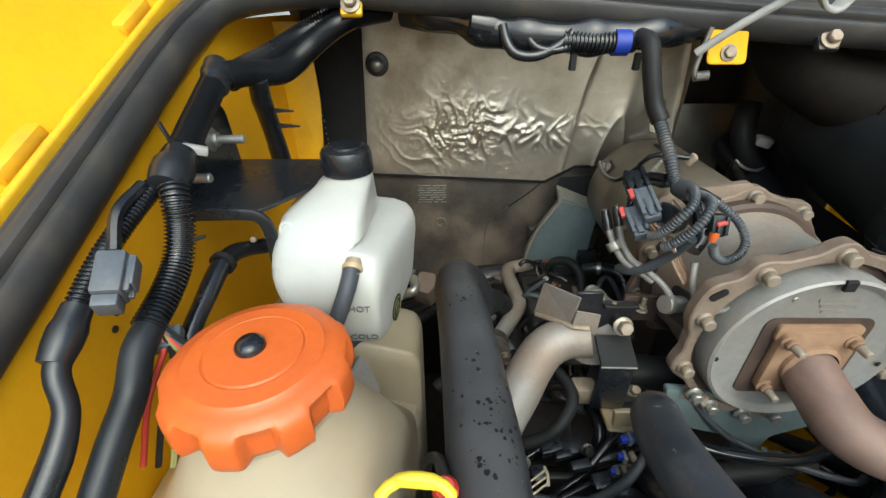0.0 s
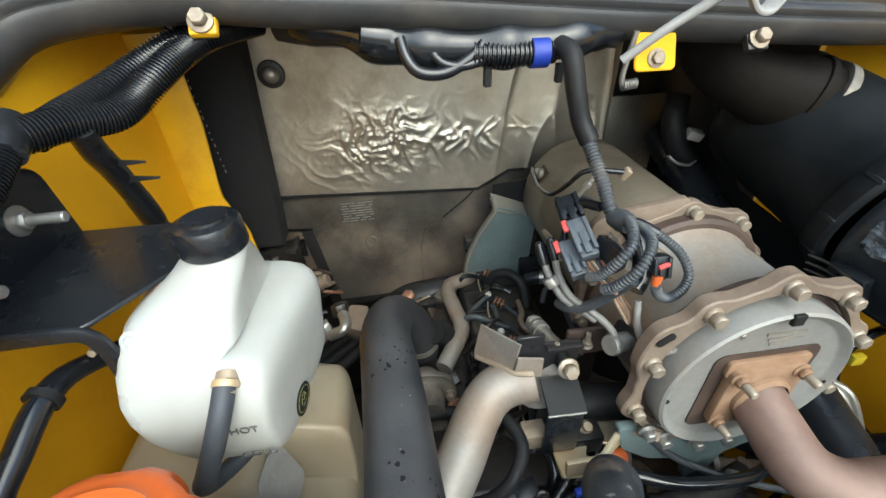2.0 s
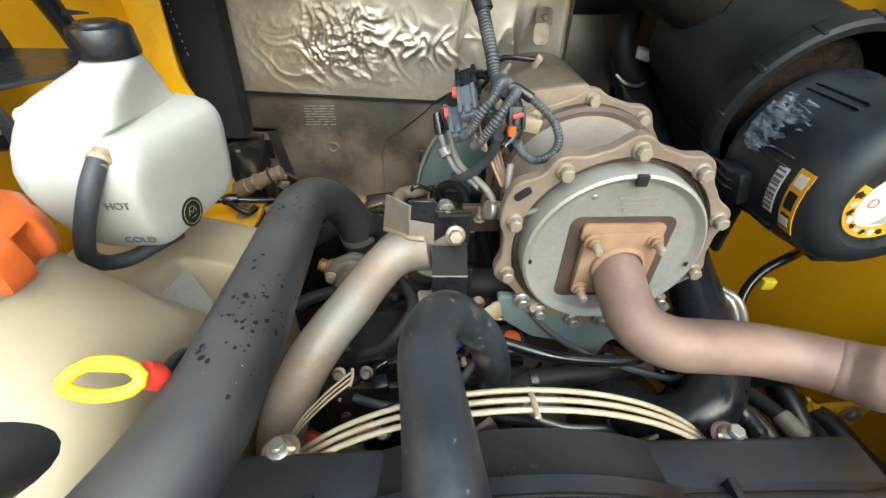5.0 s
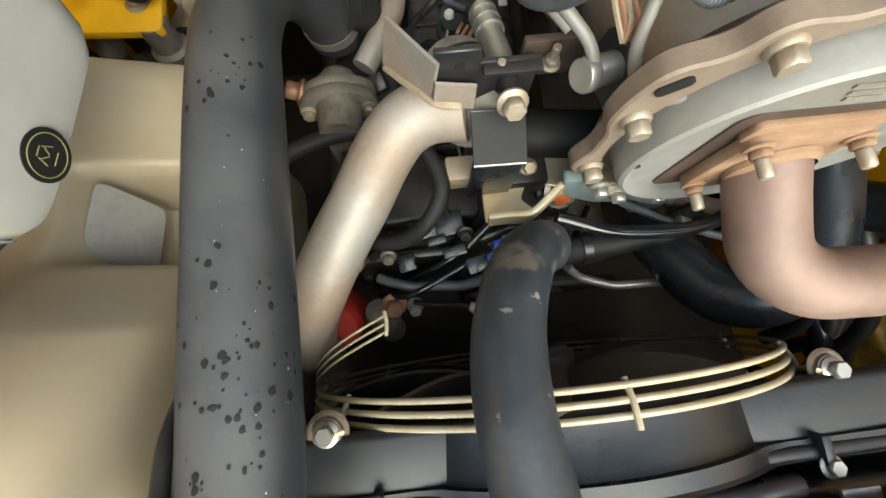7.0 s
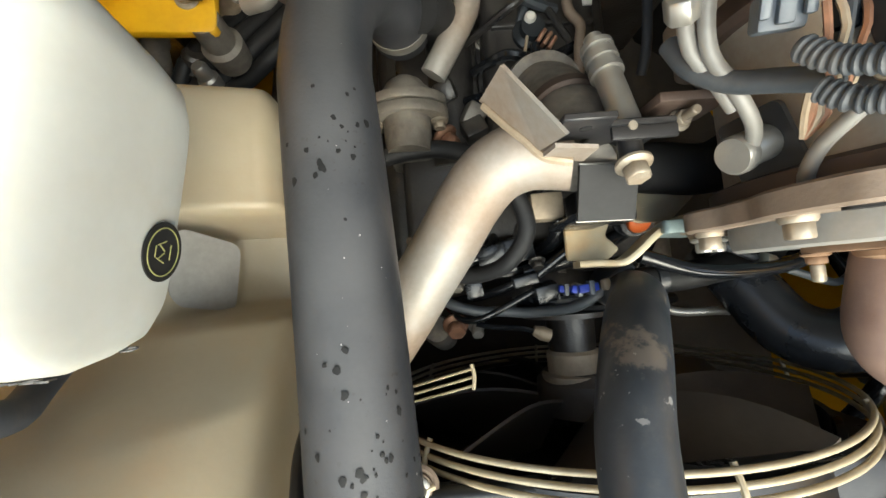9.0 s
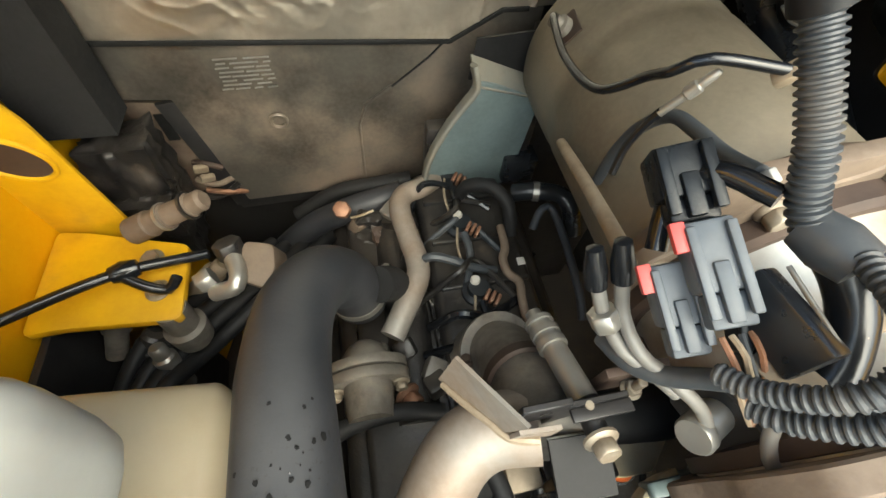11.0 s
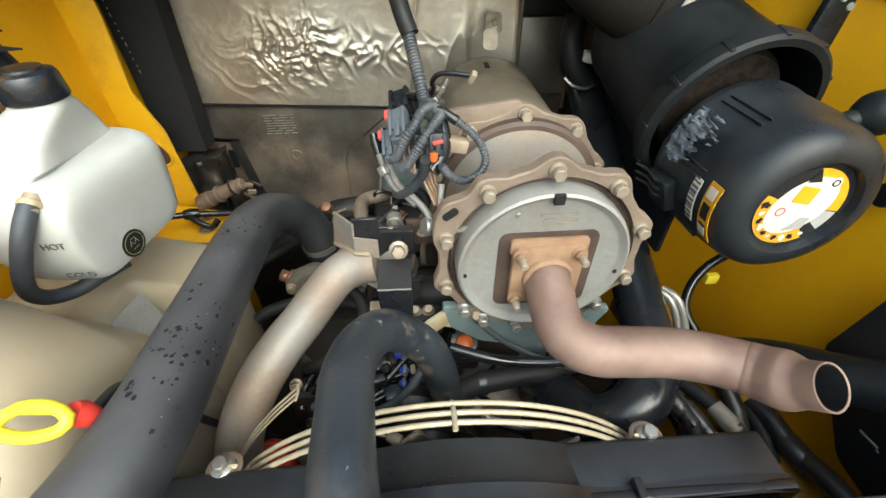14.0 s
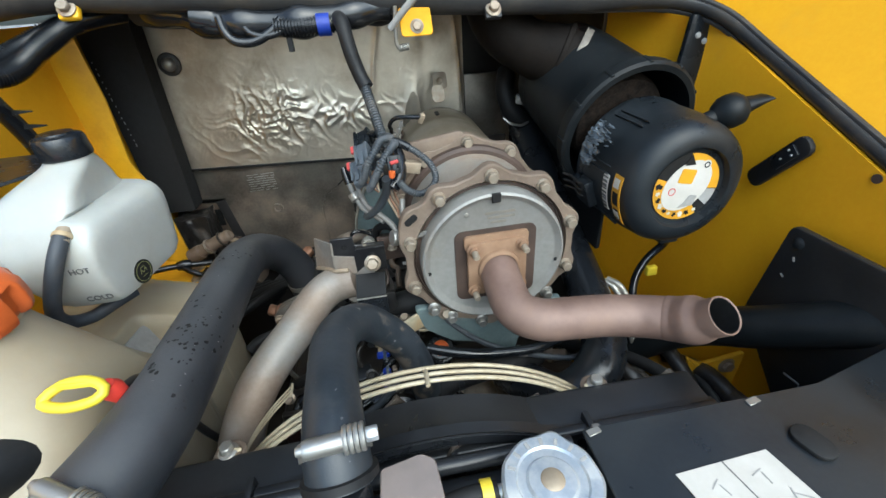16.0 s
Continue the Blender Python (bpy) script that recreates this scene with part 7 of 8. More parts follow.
# pressure tubes and the small sensor can on the filter's flank
press = thing("pressure_sensor", (0.288, 0.385, 0.68), "zinc pressure sensor fitting with grey tubes beside the filter", "sensor")
part("can", lathe([(0, 0), (0.0100, 0), (0.0110, 0.003), (0.0110, 0.026), (0.009, 0.030), (0, 0.030)], frame_z((0.304, 0.391, 0.704), (-0.9, -0.3, 0.25)), 28), ZINC, press)
part("end_cap", lathe([(0, 0.0), (0.0105, 0.0), (0.0118, 0.002), (0.0118, 0.008), (0.0106, 0.010), (0.004, 0.0105), (0, 0.0105)], frame_z((0.279, 0.382, 0.711), (-0.9, -0.3, 0.25)), 28), ZINC, press)
part("plate", moved(plate(rounded(-0.022, 0.022, -0.020, 0.020, 0.005), 0.004), frame_z((0.300, 0.388, 0.702), (-0.9, -0.3, 0.25))), BLACK_STEEL, press)
part("tube", tube([(0.280, 0.380, 0.715), (0.272, 0.392, 0.730), (0.254, 0.410, 0.742), (0.240, 0.425, 0.748), (0.232, 0.445, 0.762), (0.228, 0.460, 0.785)], 0.0042, 12), TUBE_GREY, press)
part("tube", tube([(0.262, 0.402, 0.730), (0.246, 0.418, 0.738), (0.234, 0.430, 0.742), (0.224, 0.446, 0.756), (0.216, 0.462, 0.778)], 0.0042, 12), TUBE_GREY, press)
part("nut", plate(hexagon(0.0095), 0.012, frame_z((0.226, 0.442, 0.752), (-0.4, 0.6, 0.7)), 0.001, 1), ZINC, press)
part("lower_tube", tube([(0.330, 0.342, 0.74), (0.300, 0.352, 0.728), (0.290, 0.37, 0.745), (0.292, 0.385, 0.77)], 0.0040, 10), TUBE_GREY, press)
for q in ((0.228, 0.460, 0.785), (0.216, 0.462, 0.778)):
    part("tube_end", lathe([(0, -0.006), (0.0062, -0.006), (0.0066, 0.006), (0.0045, 0.020), (0, 0.022)], frame_z(q, (-0.2, 0.4, 0.85)), 16), LOOM, press, "black rubber tube end")
rodp = thing("support_rod", (0.268, 0.57, 0.72), "beige painted support rod beside the filter", "rod")
part("rod", tube([(0.297, 0.655, 0.686), (0.272, 0.570, 0.728), (0.246, 0.488, 0.768), (0.243, 0.47, 0.770)], 0.0054, 12), BRASS_TAN, rodp)
probe = thing("temperature_probe", (0.302, 0.54, 0.80), "silver temperature probe on the filter shell", "sensor")
part("probe", lathe([(0, 0), (0.0028, 0), (0.0028, 0.018), (0.0045, 0.019), (0.0045, 0.027), (0.0030, 0.028), (0.0030, 0.036), (0.002, 0.040), (0, 0.041)], frame_z((0.297, 0.564, 0.797), (0.017, -0.007, 0.035)), 14), ZINC, probe)
part("cable", tube([(0.298, 0.564, 0.799), (0.293, 0.566, 0.785), (0.288, 0.566, 0.765), (0.284, 0.56, 0.745)], 0.003, 8), LOOM, probe)

# loom on the left wall
lw = thing("left_wiring_loom", (-0.23, 0.35, 0.78), "glossy black corrugated loom clipped to the yellow wall", "wiring harness")
part("upper_loom", loom([(-0.075, 0.625, 1.018), (-0.112, 0.586, 1.012), (-0.140, 0.568, 0.998), (-0.160, 0.545, 0.982), (-0.178, 0.528, 0.966), (-0.192, 0.506, 0.958), (-0.214, 0.474, 0.962), (-0.232, 0.442, 0.962)], 0.0145, 0.0032), LOOM, lw)
part("taped_run", loom([(-0.110, 0.612, 1.020), (-0.152, 0.594, 1.006), (-0.186, 0.570, 0.988), (-0.206, 0.534, 0.974), (-0.218, 0.490, 0.966), (-0.228, 0.455, 0.958)], 0.0135, 0.0040), LOOM, lw, "second corrugated run")
part("wall_loom", loom([(-0.232, 0.440, 0.962), (-0.230, 0.400, 0.944), (-0.228, 0.362, 0.927), (-0.224, 0.325, 0.912)], 0.0130, 0.0032), LOOM, lw)
part("lower_loom", loom([(-0.220, 0.305, 0.906), (-0.214, 0.292, 0.893), (-0.213, 0.284, 0.872), (-0.214, 0.268, 0.848), (-0.215, 0.244, 0.833), (-0.216, 0.216, 0.823)], 0.0118, 0.0034), LOOM, lw)
part("seal_loom", loom([(-0.228, 0.318, 0.908), (-0.238, 0.285, 0.893), (-0.245, 0.245, 0.874), (-0.247, 0.212, 0.856), (-0.246, 0.185, 0.840)], 0.0082, 0.0034), LOOM, lw)
part("seal_branch", tube([(-0.246, 0.190, 0.842), (-0.243, 0.168, 0.828), (-0.236, 0.155, 0.808), (-0.236, 0.138, 0.790), (-0.240, 0.115, 0.770), (-0.245, 0.08, 0.74)], 0.0085, 14, wobble=0.25, seed=8), BLACK_GLOSS, lw, "glossy black taped run")
for p, d, r in (((-0.222, 0.312, 0.909), (0.05, -0.8, -0.35), 0.0165), ((-0.232, 0.441, 0.963), (0.2, -0.6, -0.3), 0.0148), ((-0.246, 0.187, 0.841), (0.0, -0.8, -0.5), 0.0115)):
    part("tape_joint", lathe([(0, -0.022), (r * 0.82, -0.021), (r * 0.88, -0.010), (r, -0.004), (r * 0.97, 0.006), (r * 0.82, 0.018), (0, 0.021)], frame_z(p, d), 20), BLACK_GLOSS, lw, "taped junction")
for p, d in (((-0.226, 0.330, 0.922), (-0.3, 0.1, 0.9)), ((-0.214, 0.278, 0.858), (0.9, 0.0, 0.3))):
    part("tie_tail", moved(box(-0.0018, 0.0018, -0.0012, 0.0012, 0, 0.024, 0.0005, 1), frame_z(p, d)), RUBBER, lw, "cut cable tie end")
part("drop", tube([(-0.206, 0.480, 0.958), (-0.216, 0.500, 0.930), (-0.2235, 0.526, 0.895), (-0.230, 0.552, 0.845), (-0.235, 0.57, 0.80)], 0.0120, 14, wobble=0.18, seed=3), BLACK_GLOSS, lw)
for q in ((-0.218, 0.512, 0.912), (-0.218, 0.524, 0.890)):
    part("tie", plate([(0, -0.003), (0.034, -0.001), (0.034, 0.001), (0, 0.005)], 0.0016, frame_z(q, (0, -1, 0.2))), RUBBER, lw)
part("white_clip", moved(box(-0.010, 0.010, -0.004, 0.004, -0.004, 0.004, 0.0015), pose(-0.212, 0.335, 0.920, 0, 20, 30)), LABEL_GREY, lw)
part("low_branch", tube([(-0.165, 0.372, 0.806), (-0.190, 0.362, 0.806), (-0.202, 0.330, 0.818), (-0.206, 0.305, 0.816), (-0.208, 0.275, 0.804), (-0.210, 0.245, 0.790), (-0.212, 0.21, 0.765)], 0.0085, 14, wobble=0.2, seed=4), LOOM, lw)
part("cable_tie", lathe([(0.0088, -0.003), (0.012, -0.003), (0.012, 0.003), (0.0088, 0.003)], frame_z((-0.206, 0.312, 0.817), (-0.1, -0.9, -0.1)), 16, closed=True), RUBBER, lw)
GC = pose(-0.224, 0.218, 0.868, 30, 10, 20)
g1 = part("grey_connector", moved(box(-0.009, 0.009, -0.017, 0.015, -0.012, 0.012, 0.0025), GC), GREY_PLASTIC, lw, "grey plastic connector")
part("shell", moved(box(-0.0075, 0.0075, -0.026, -0.0172, -0.009, 0.009, 0.0015), GC), GREY_PLASTIC, g1)
for zz in (-0.008, 0.004):
    part("rail", moved(box(0.0088, 0.0125, -0.015, 0.013, zz, zz + 0.004, 0.0008), GC), GREY_PLASTIC, g1)
part("latch", moved(box(0.0120, 0.0140, -0.010, 0.012, -0.008, 0.008, 0.0006), GC), GREY_PLASTIC, g1)
part("plug_tail", tube([(-0.236, 0.240, 0.875), (-0.240, 0.262, 0.895), (-0.236, 0.292, 0.905)], 0.005, 8), LOOM, lw)
part("sleeve", tube([(-0.2155, 0.222, 0.823), (-0.216, 0.200, 0.815), (-0.216, 0.180, 0.794), (-0.217, 0.152, 0.776), (-0.22, 0.12, 0.75)], 0.0110, 14), BLACK_PLASTIC, lw, "black heat-shrink sleeve")
for k, mm in enumerate((RED_PLASTIC, LABEL_BLACK, GREEN_GOLD, RED_PLASTIC, GREY_PLASTIC, LABEL_BLACK)):
    part("wire", tube([(-0.212, 0.222, 0.820), (-0.208 + 0.004 * k, 0.214, 0.806), (-0.214 + 0.009 * k, 0.205 + 0.004 * k, 0.790 - 0.003 * k), (-0.222 + 0.012 * k, 0.19, 0.765), (-0.23 + 0.012 * k, 0.17, 0.72)], 0.0024, 6), mm, lw)
part("grey_clip", moved(box(-0.015, 0.015, -0.009, 0.009, -0.006, 0.006, 0.002), pose(-0.214, 0.219, 0.806, 20, 0, 20)), GREY_PLASTIC, lw)

# ---- things on the rear beam ----
rb = thing("beam_harness", (0.15, 0.57, 0.96), "black taped harness hanging under the rear beam with blue tape", "wiring harness")
part("trunk", tube([(-0.03, 0.610, 1.020), (0.02, 0.592, 1.008), (0.07, 0.578, 0.996), (0.14, 0.568, 0.990), (0.20, 0.564, 0.990), (0.245, 0.560, 0.992), (0.31, 0.575, 1.000)], 0.022, 20, wobble=0.40), LOOM, rb)
part("sleeve", tube([(-0.05, 0.622, 1.026), (0.05, 0.604, 1.010), (0.15, 0.596, 0.999), (0.26, 0.596, 1.000), (0.34, 0.606, 1.006)], 0.026, 20, wobble=0.25, seed=2), RUBBER, rb, "black fabric sleeve")
part("conduit", loom([(0.15, 0.552, 0.985), (0.185, 0.548, 0.984), (0.215, 0.547, 0.984), (0.235, 0.550, 0.985)], 0.013), LOOM, rb)
part("blue_tape", lathe([(0.0135, -0.009), (0.0150, -0.009), (0.0150, 0.009), (0.0135, 0.009)], frame_z((0.218, 0.5475, 0.984), (1, 0, 0)), 24, closed=True), BLUE, rb, "band of blue tape")
part("loop", tube([(0.075, 0.560, 1.002), (0.080, 0.550, 0.985), (0.092, 0.545, 0.972), (0.118, 0.545, 0.970), (0.145, 0.548, 0.982), (0.16, 0.552, 0.995)], 0.0065, 10), LOOM, rb)
part("loop", tube([(0.10, 0.560, 1.000), (0.115, 0.548, 0.980), (0.14, 0.545, 0.976), (0.17, 0.548, 0.985), (0.19, 0.552, 1.0)], 0.005, 10), LOOM, rb)
for xx in (0.165, 0.245):
    part("tie_end", moved(box(-0.004, 0.004, -0.004, 0.004, -0.016, 0.004, 0.001, 1), Matrix.Translation((xx, 0.552, 0.968))), RUBBER, rb)
part("lump", lathe([(0, -0.03), (0.018, -0.026), (0.022, 0), (0.018, 0.026), (0, 0.03)], frame_z((0.06, 0.578, 1.0), (1, 0.1, -0.2)), 20), LOOM, rb)

latch = thing("hood_latch", (0.35, 0.54, 0.97), "grey steel latch rod with a yellow bracket and springs", "latch")
part("yellow_tab", plate(rounded_poly([(-0.024, -0.014), (0.024, -0.014), (0.022, 0.026), (-0.026, 0.026)], 0.007), 0.003, frame_z((0.352, 0.550, 0.972), (0, -0.95, 0.3)), 0.001, 1), YELLOW, latch, "yellow painted tab")
part("tab_bolt", moved(bolt_bm(0.0075, 0.006), frame_z((0.352, 0.546, 0.972), (0, -0.95, 0.3))), BOLT_DUSTY, latch)
part("rod", tube([(0.322, 0.545, 1.00), (0.320, 0.548, 0.975), (0.319, 0.550, 0.950), (0.325, 0.552, 0.943), (0.334, 0.552, 0.945)], 0.003, 10), ZINC, latch)
part("spring", lathe([(0.0045, k * 0.0016) if k % 2 else (0.0062, k * 0.0016) for k in range(11)], frame_z((0.322, 0.552, 0.944), (1, 0, 0.1)), 16), ZINC, latch)
part("lever_rod", tube([(0.312, 0.545, 0.972), (0.345, 0.525, 1.005), (0.385, 0.505, 1.036), (0.405, 0.50, 1.048)], 0.005, 10), LABEL_GREY, latch)
part("hook", sweep(spline([(0.370, 0.50, 1.05), (0.390, 0.49, 1.035), (0.400, 0.487, 1.022), (0.412, 0.487, 1.020), (0.425, 0.49, 1.035), (0.45, 0.50, 1.06)], 0.004), rounded(-0.008, 0.008, -0.0025, 0.0025, 0.002, 2)), LABEL_GREY, latch, "bare grey steel hook")
for p in ((-0.108, 0.556, 1.026), (0.470, 0.548, 0.986)):
    bz = thing("beam_bolt", p, "bright flanged bolt on the rear beam", "bolt", "beam bolts")
    part("bolt", moved(bolt_bm(0.0085, 0.010, 1.4), frame_z(p, (0, -0.8, 0.6))), BOLT_DUSTY, bz)
    part("pad", moved(box(-0.013, 0.013, -0.012, 0.012, -0.010, -0.001, 0.003), frame_z(p, (0, -0.8, 0.6))), YELLOW_DIRTY if p[0] < 0 else BLACK_STEEL, bz)

# ---- engine ----
eng = thing("engine", (0.18, 0.58, 0.05), "oily black diesel engine with dusty fittings", "engine")
part("block", box(0.03, 0.36, 0.33, 0.82, 0.05, 0.40, 0.02, 3), OIL_BLACK, eng)
part("head", box(0.06, 0.33, 0.36, 0.80, 0.40, 0.455, 0.01, 3), OIL_BLACK, eng)
part("rocker_cover", box(0.165, 0.300, 0.44, 0.81, 0.455, 0.500, 0.016, 4), OIL_BLACK, eng)
part("cover_rail", box(0.160, 0.305, 0.435, 0.815, 0.455, 0.466, 0.004), OIL_BLACK, eng)
for k, yy in enumerate((0.488, 0.592, 0.695, 0.785)):
    inj = part("injector", lathe([(0, 0), (0.020, 0), (0.020, 0.008), (0.014, 0.012), (0.013, 0.020), (0, 0.021)], frame_z((0.219, yy, 0.498), (0, 0, 1)), 20), BLACK_PLASTIC, eng)
    part("nut", merge(*[moved(box(-0.010 + 0.007 * q, -0.005 + 0.007 * q, -0.008, 0.008, -0.006, 0.006 + 0.002 * (q % 2), 0.002), pose(0.232, yy - 0.018, 0.518, 10, 8, -35)) for q in range(3)]), COPPER, inj, "rusty copper-coloured injector union")
    part("clip", lathe([(0, 0), (0.0065, 0), (0.0065, 0.008), (0.005, 0.010), (0, 0.011)], Matrix.Translation((0.216, yy + 0.008, 0.514)), 14), LABEL_WHITE, inj)
    part("line", tube([(0.219, yy - 0.02, 0.516), (0.221, yy - 0.05, 0.512), (0.214, yy - 0.075, 0.506), (0.205, yy - 0.10, 0.50)], 0.0055, 8), (LOOM_GREY, LOOM)[k % 2], eng)
    part("spill_pipe", tube([(0.212, yy - 0.01, 0.516), (0.206, yy - 0.04, 0.514), (0.209, yy - 0.07, 0.505)], 0.0018, 6), BRASS_TAN, eng)
for k in range(5):
    part("cover_rib", box(0.175, 0.292, 0.46 + k * 0.07, 0.466 + k * 0.07, 0.496, 0.506, 0.002), OIL_BLACK, eng)
part("cover_tag", box(0.283, 0.294, 0.622, 0.633, 0.5005, 0.5035, 0.0005, 1), LABEL_WHITE, eng)
part("manifold", tube([(0.13, 0.78, 0.44), (0.128, 0.68, 0.445), (0.128, 0.58, 0.445), (0.125, 0.46, 0.44)], 0.03, 20), OIL_BLACK, eng)
XZT = Matrix(((1, 0, 0, 0.072), (0, 0.10, -1, 0.512), (0, 1, 0.10, 0.500), (0, 0, 0, 1)))
oval = [(0.047 * math.copysign(abs(math.cos(a)) ** 1.15, math.cos(a)), 0.031 * math.sin(a)) for a in np.linspace(0, 2 * math.pi, 44, endpoint=False)]
th = part("thermostat_housing", merge(plate(oval, 0.013, XZT, 0.002), plate([(x * 0.97, y * 0.96) for x, y in oval], 0.012, XZT @ Matrix.Translation((0, 0, -0.0145)), 0.002),
                                      lathe([(0.027, 0.010), (0.026, 0.030), (0.024, 0.050), (0, 0.050)], XZT, 28), lathe([(0.030, -0.012), (0.027, -0.022), (0.021, -0.032), (0.012, -0.039), (0, -0.041)], XZT, 28)),
          CASTING, eng, "dusty grey cast thermostat housing with a split flange")
for sx in (-0.036, 0.036):
    part("flange_bolt", moved(bolt_bm(0.0075, 0.010), XZT @ Matrix.Translation((sx, 0.0, 0.013))), BOLT_DUSTY, th)
part("outlet", tube([(0.098, 0.605, 0.536), (0.112, 0.612, 0.520), (0.120, 0.615, 0.490), (0.122, 0.615, 0.45)], 0.022, 20), RUBBER, th)
for p, d in (((0.112, 0.488, 0.482), (0.5, -0.8, 0.3)), ((0.030, 0.525, 0.500), (-0.9, 0.2, 0.3))):
    part("sender", moved(bolt_bm(0.012, 0.020), frame_z(p, d)), COPPER, th, "rusty orange plug")
part("base", box(0.046, 0.100, 0.468, 0.560, 0.40, 0.474, 0.008), CASTING, th)
part("bent_pipe", tube([(0.215, 0.80, 0.50), (0.179, 0.769, 0.51), (0.150, 0.757, 0.51), (0.140, 0.732, 0.51), (0.145, 0.683, 0.51), (0.150, 0.646, 0.51), (0.146, 0.618, 0.51), (0.122, 0.578, 0.505), (0.105, 0.552, 0.500)], 0.0150, 20), ALU_PIPE, eng, "dull bent steel coolant pipe")
plug = part("glow_sensor", lathe([(0, -0.06), (0.010, -0.06), (0.010, -0.012), (0.0125, -0.012), (0.0125, -0.006), (0.0105, -0.006), (0.0105, 0), (0.0125, 0), (0.0125, 0.006), (0.0105, 0.006), (0.0105, 0.012), (0.0125, 0.012), (0.0125, 0.016), (0.007, 0.018), (0.007, 0.026), (0, 0.028)], frame_z((0.228, 0.473, 0.653), (-0.07, 0.94, -0.31)), 24), ZINC, eng, "ribbed zinc sensor")
part("alternator", lathe([(0, 0), (0.055, 0), (0.062, 0.012), (0.062, 0.085), (0.055, 0.10), (0, 0.10)], frame_z((0.36, 0.30, 0.36), (0, 1, 0)), 40), CASTING, eng)
part("pulley", lathe([(0.02, 0), (0.07, 0), (0.062, 0.010), (0.070, 0.020), (0.02, 0.020)], frame_z((0.275, 0.26, 0.36), (0, 1, 0)), 48, closed=True), OIL_BLACK, eng)
part("belt", tube([(0.205, 0.270, 0.36), (0.24, 0.270, 0.43), (0.33, 0.270, 0.43), (0.42, 0.270, 0.37), (0.40, 0.270, 0.30), (0.30, 0.270, 0.25), (0.22, 0.270, 0.29)], 0.007, 8, closed=True), RUBBER, eng)
part("oil_cap", lathe([(0, 0.010), (0.010, 0.010), (0.0130, 0.008), (0.0142, 0.003), (0.0142, 0), (0, 0)], frame_z((0.326, 0.372, 0.482), (0, -0.5, 0.85)), 30), ORANGE, eng, "orange filler cap")
part("oil_neck", lathe([(0, -0.06), (0.026, -0.06), (0.026, -0.012), (0.021, -0.010), (0.021, 0), (0, 0)], frame_z((0.326, 0.372, 0.486), (0, -0.5, 0.85)), 24), BLACK_GLOSS, eng)
for k, p in enumerate(((0.110, 0.266, 0.428), (0.136, 0.262, 0.426))):
    part("front_bolt", moved(bolt_bm(0.012 if k == 0 else 0.008, 0.018), frame_z(p, (0, -0.6, 0.8))), COPPER if k == 0 else ZINC, eng)
erng = random.Random(11)
for k in range(16):
    a = Vector((erng.uniform(0.06, 0.36), erng.uniform(0.30, 0.46), erng.uniform(0.40, 0.52)))
    b = Vector((erng.uniform(0.06, 0.38), erng.uniform(0.28, 0.42), erng.uniform(0.36, 0.48)))
    mid = (a + b) / 2 + Vector((erng.uniform(-0.03, 0.03), erng.uniform(-0.03, 0.02), erng.uniform(0.0, 0.04)))
    part("pipe", tube([a, mid, b], erng.choice((0.004, 0.006, 0.009)), 10), erng.choice((OIL_BLACK, LOOM, LOOM, CASTING)), eng)
for k in range(14):
    part("engine_bolt", moved(bolt_bm(0.007, 0.010), frame_z((erng.uniform(0.05, 0.36), erng.uniform(0.31, 0.35), erng.uniform(0.36, 0.50)), (0, -0.8, 0.5))), erng.choice((BOLT_DUSTY, OIL_BLACK, CASTING)), eng)
for k, p in enumerate(((0.234, 0.303, 0.561), (0.234, 0.300, 0.527), (0.231, 0.300, 0.494))):
    bp = part("blue_plug", moved(box(-0.011 + 0.004 * (k > 0), 0.008 - 0.003 * (k > 0), -0.004, 0.004, -0.004, 0.004, 0.0015), pose(*p, 0, 0, 6 - 20 * (k > 0))), BLUE, eng, "blue electrical plug")
    part("collar", moved(box(-0.002, 0.003, -0.0065, 0.0065, -0.0055, 0.0065, 0.001), pose(*p)), GREY_PLASTIC, bp)
    part("seal", moved(box(0.012 - 0.004 * (k > 0), 0.019 - 0.004 * (k > 0), -0.0055, 0.0055, -0.005, 0.005, 0.002), pose(*p, 0, 0, 6)), BRASS_TAN, bp)
part("front_hose", tube([(0.150, 0.420, 0.575), (0.169, 0.401, 0.568), (0.179, 0.363, 0.566), (0.162, 0.334, 0.555), (0.137, 0.324, 0.532), (0.110, 0.326, 0.515), (0.085, 0.340, 0.49)], 0.0085, 14), RUBBER, eng)
part("front_hose", tube([(-0.01, 0.44, 0.49), (0.009, 0.449, 0.500), (0.055, 0.463, 0.502), (0.102, 0.467, 0.500), (0.15, 0.46, 0.49)], 0.010, 14), RUBBER, eng)
part("front_loom", tube([(0.280, 0.322, 0.550), (0.265, 0.305, 0.536), (0.237, 0.282, 0.506), (0.197, 0.276, 0.470), (0.165, 0.279, 0.462), (0.139, 0.281, 0.460), (0.115, 0.288, 0.460), (0.096, 0.297, 0.455)], 0.0062, 12), LOOM_GREY, eng, "dusty wire loom across the front")
part("earth_lead", tube([(0.135, 0.264, 0.438), (0.160, 0.259, 0.442), (0.190, 0.255, 0.440), (0.205, 0.250, 0.440)], 0.0035, 8), LOOM, eng)
part("lead_end", lathe([(0, -0.012), (0.006, -0.011), (0.009, 0.0), (0.008, 0.010), (0, 0.013)], frame_z((0.214, 0.247, 0.440), (0.8, -0.35, 0)), 14), BRASS_TAN, eng, "tan terminal boot")
part("front_pipe", tube([(0.330, 0.285, 0.45), (0.351, 0.272, 0.432), (0.378, 0.262, 0.430), (0.395, 0.257, 0.430), (0.440, 0.255, 0.430), (0.471, 0.253, 0.430), (0.52, 0.26, 0.43)], 0.0055, 10), ZINC, eng, "bright steel line")
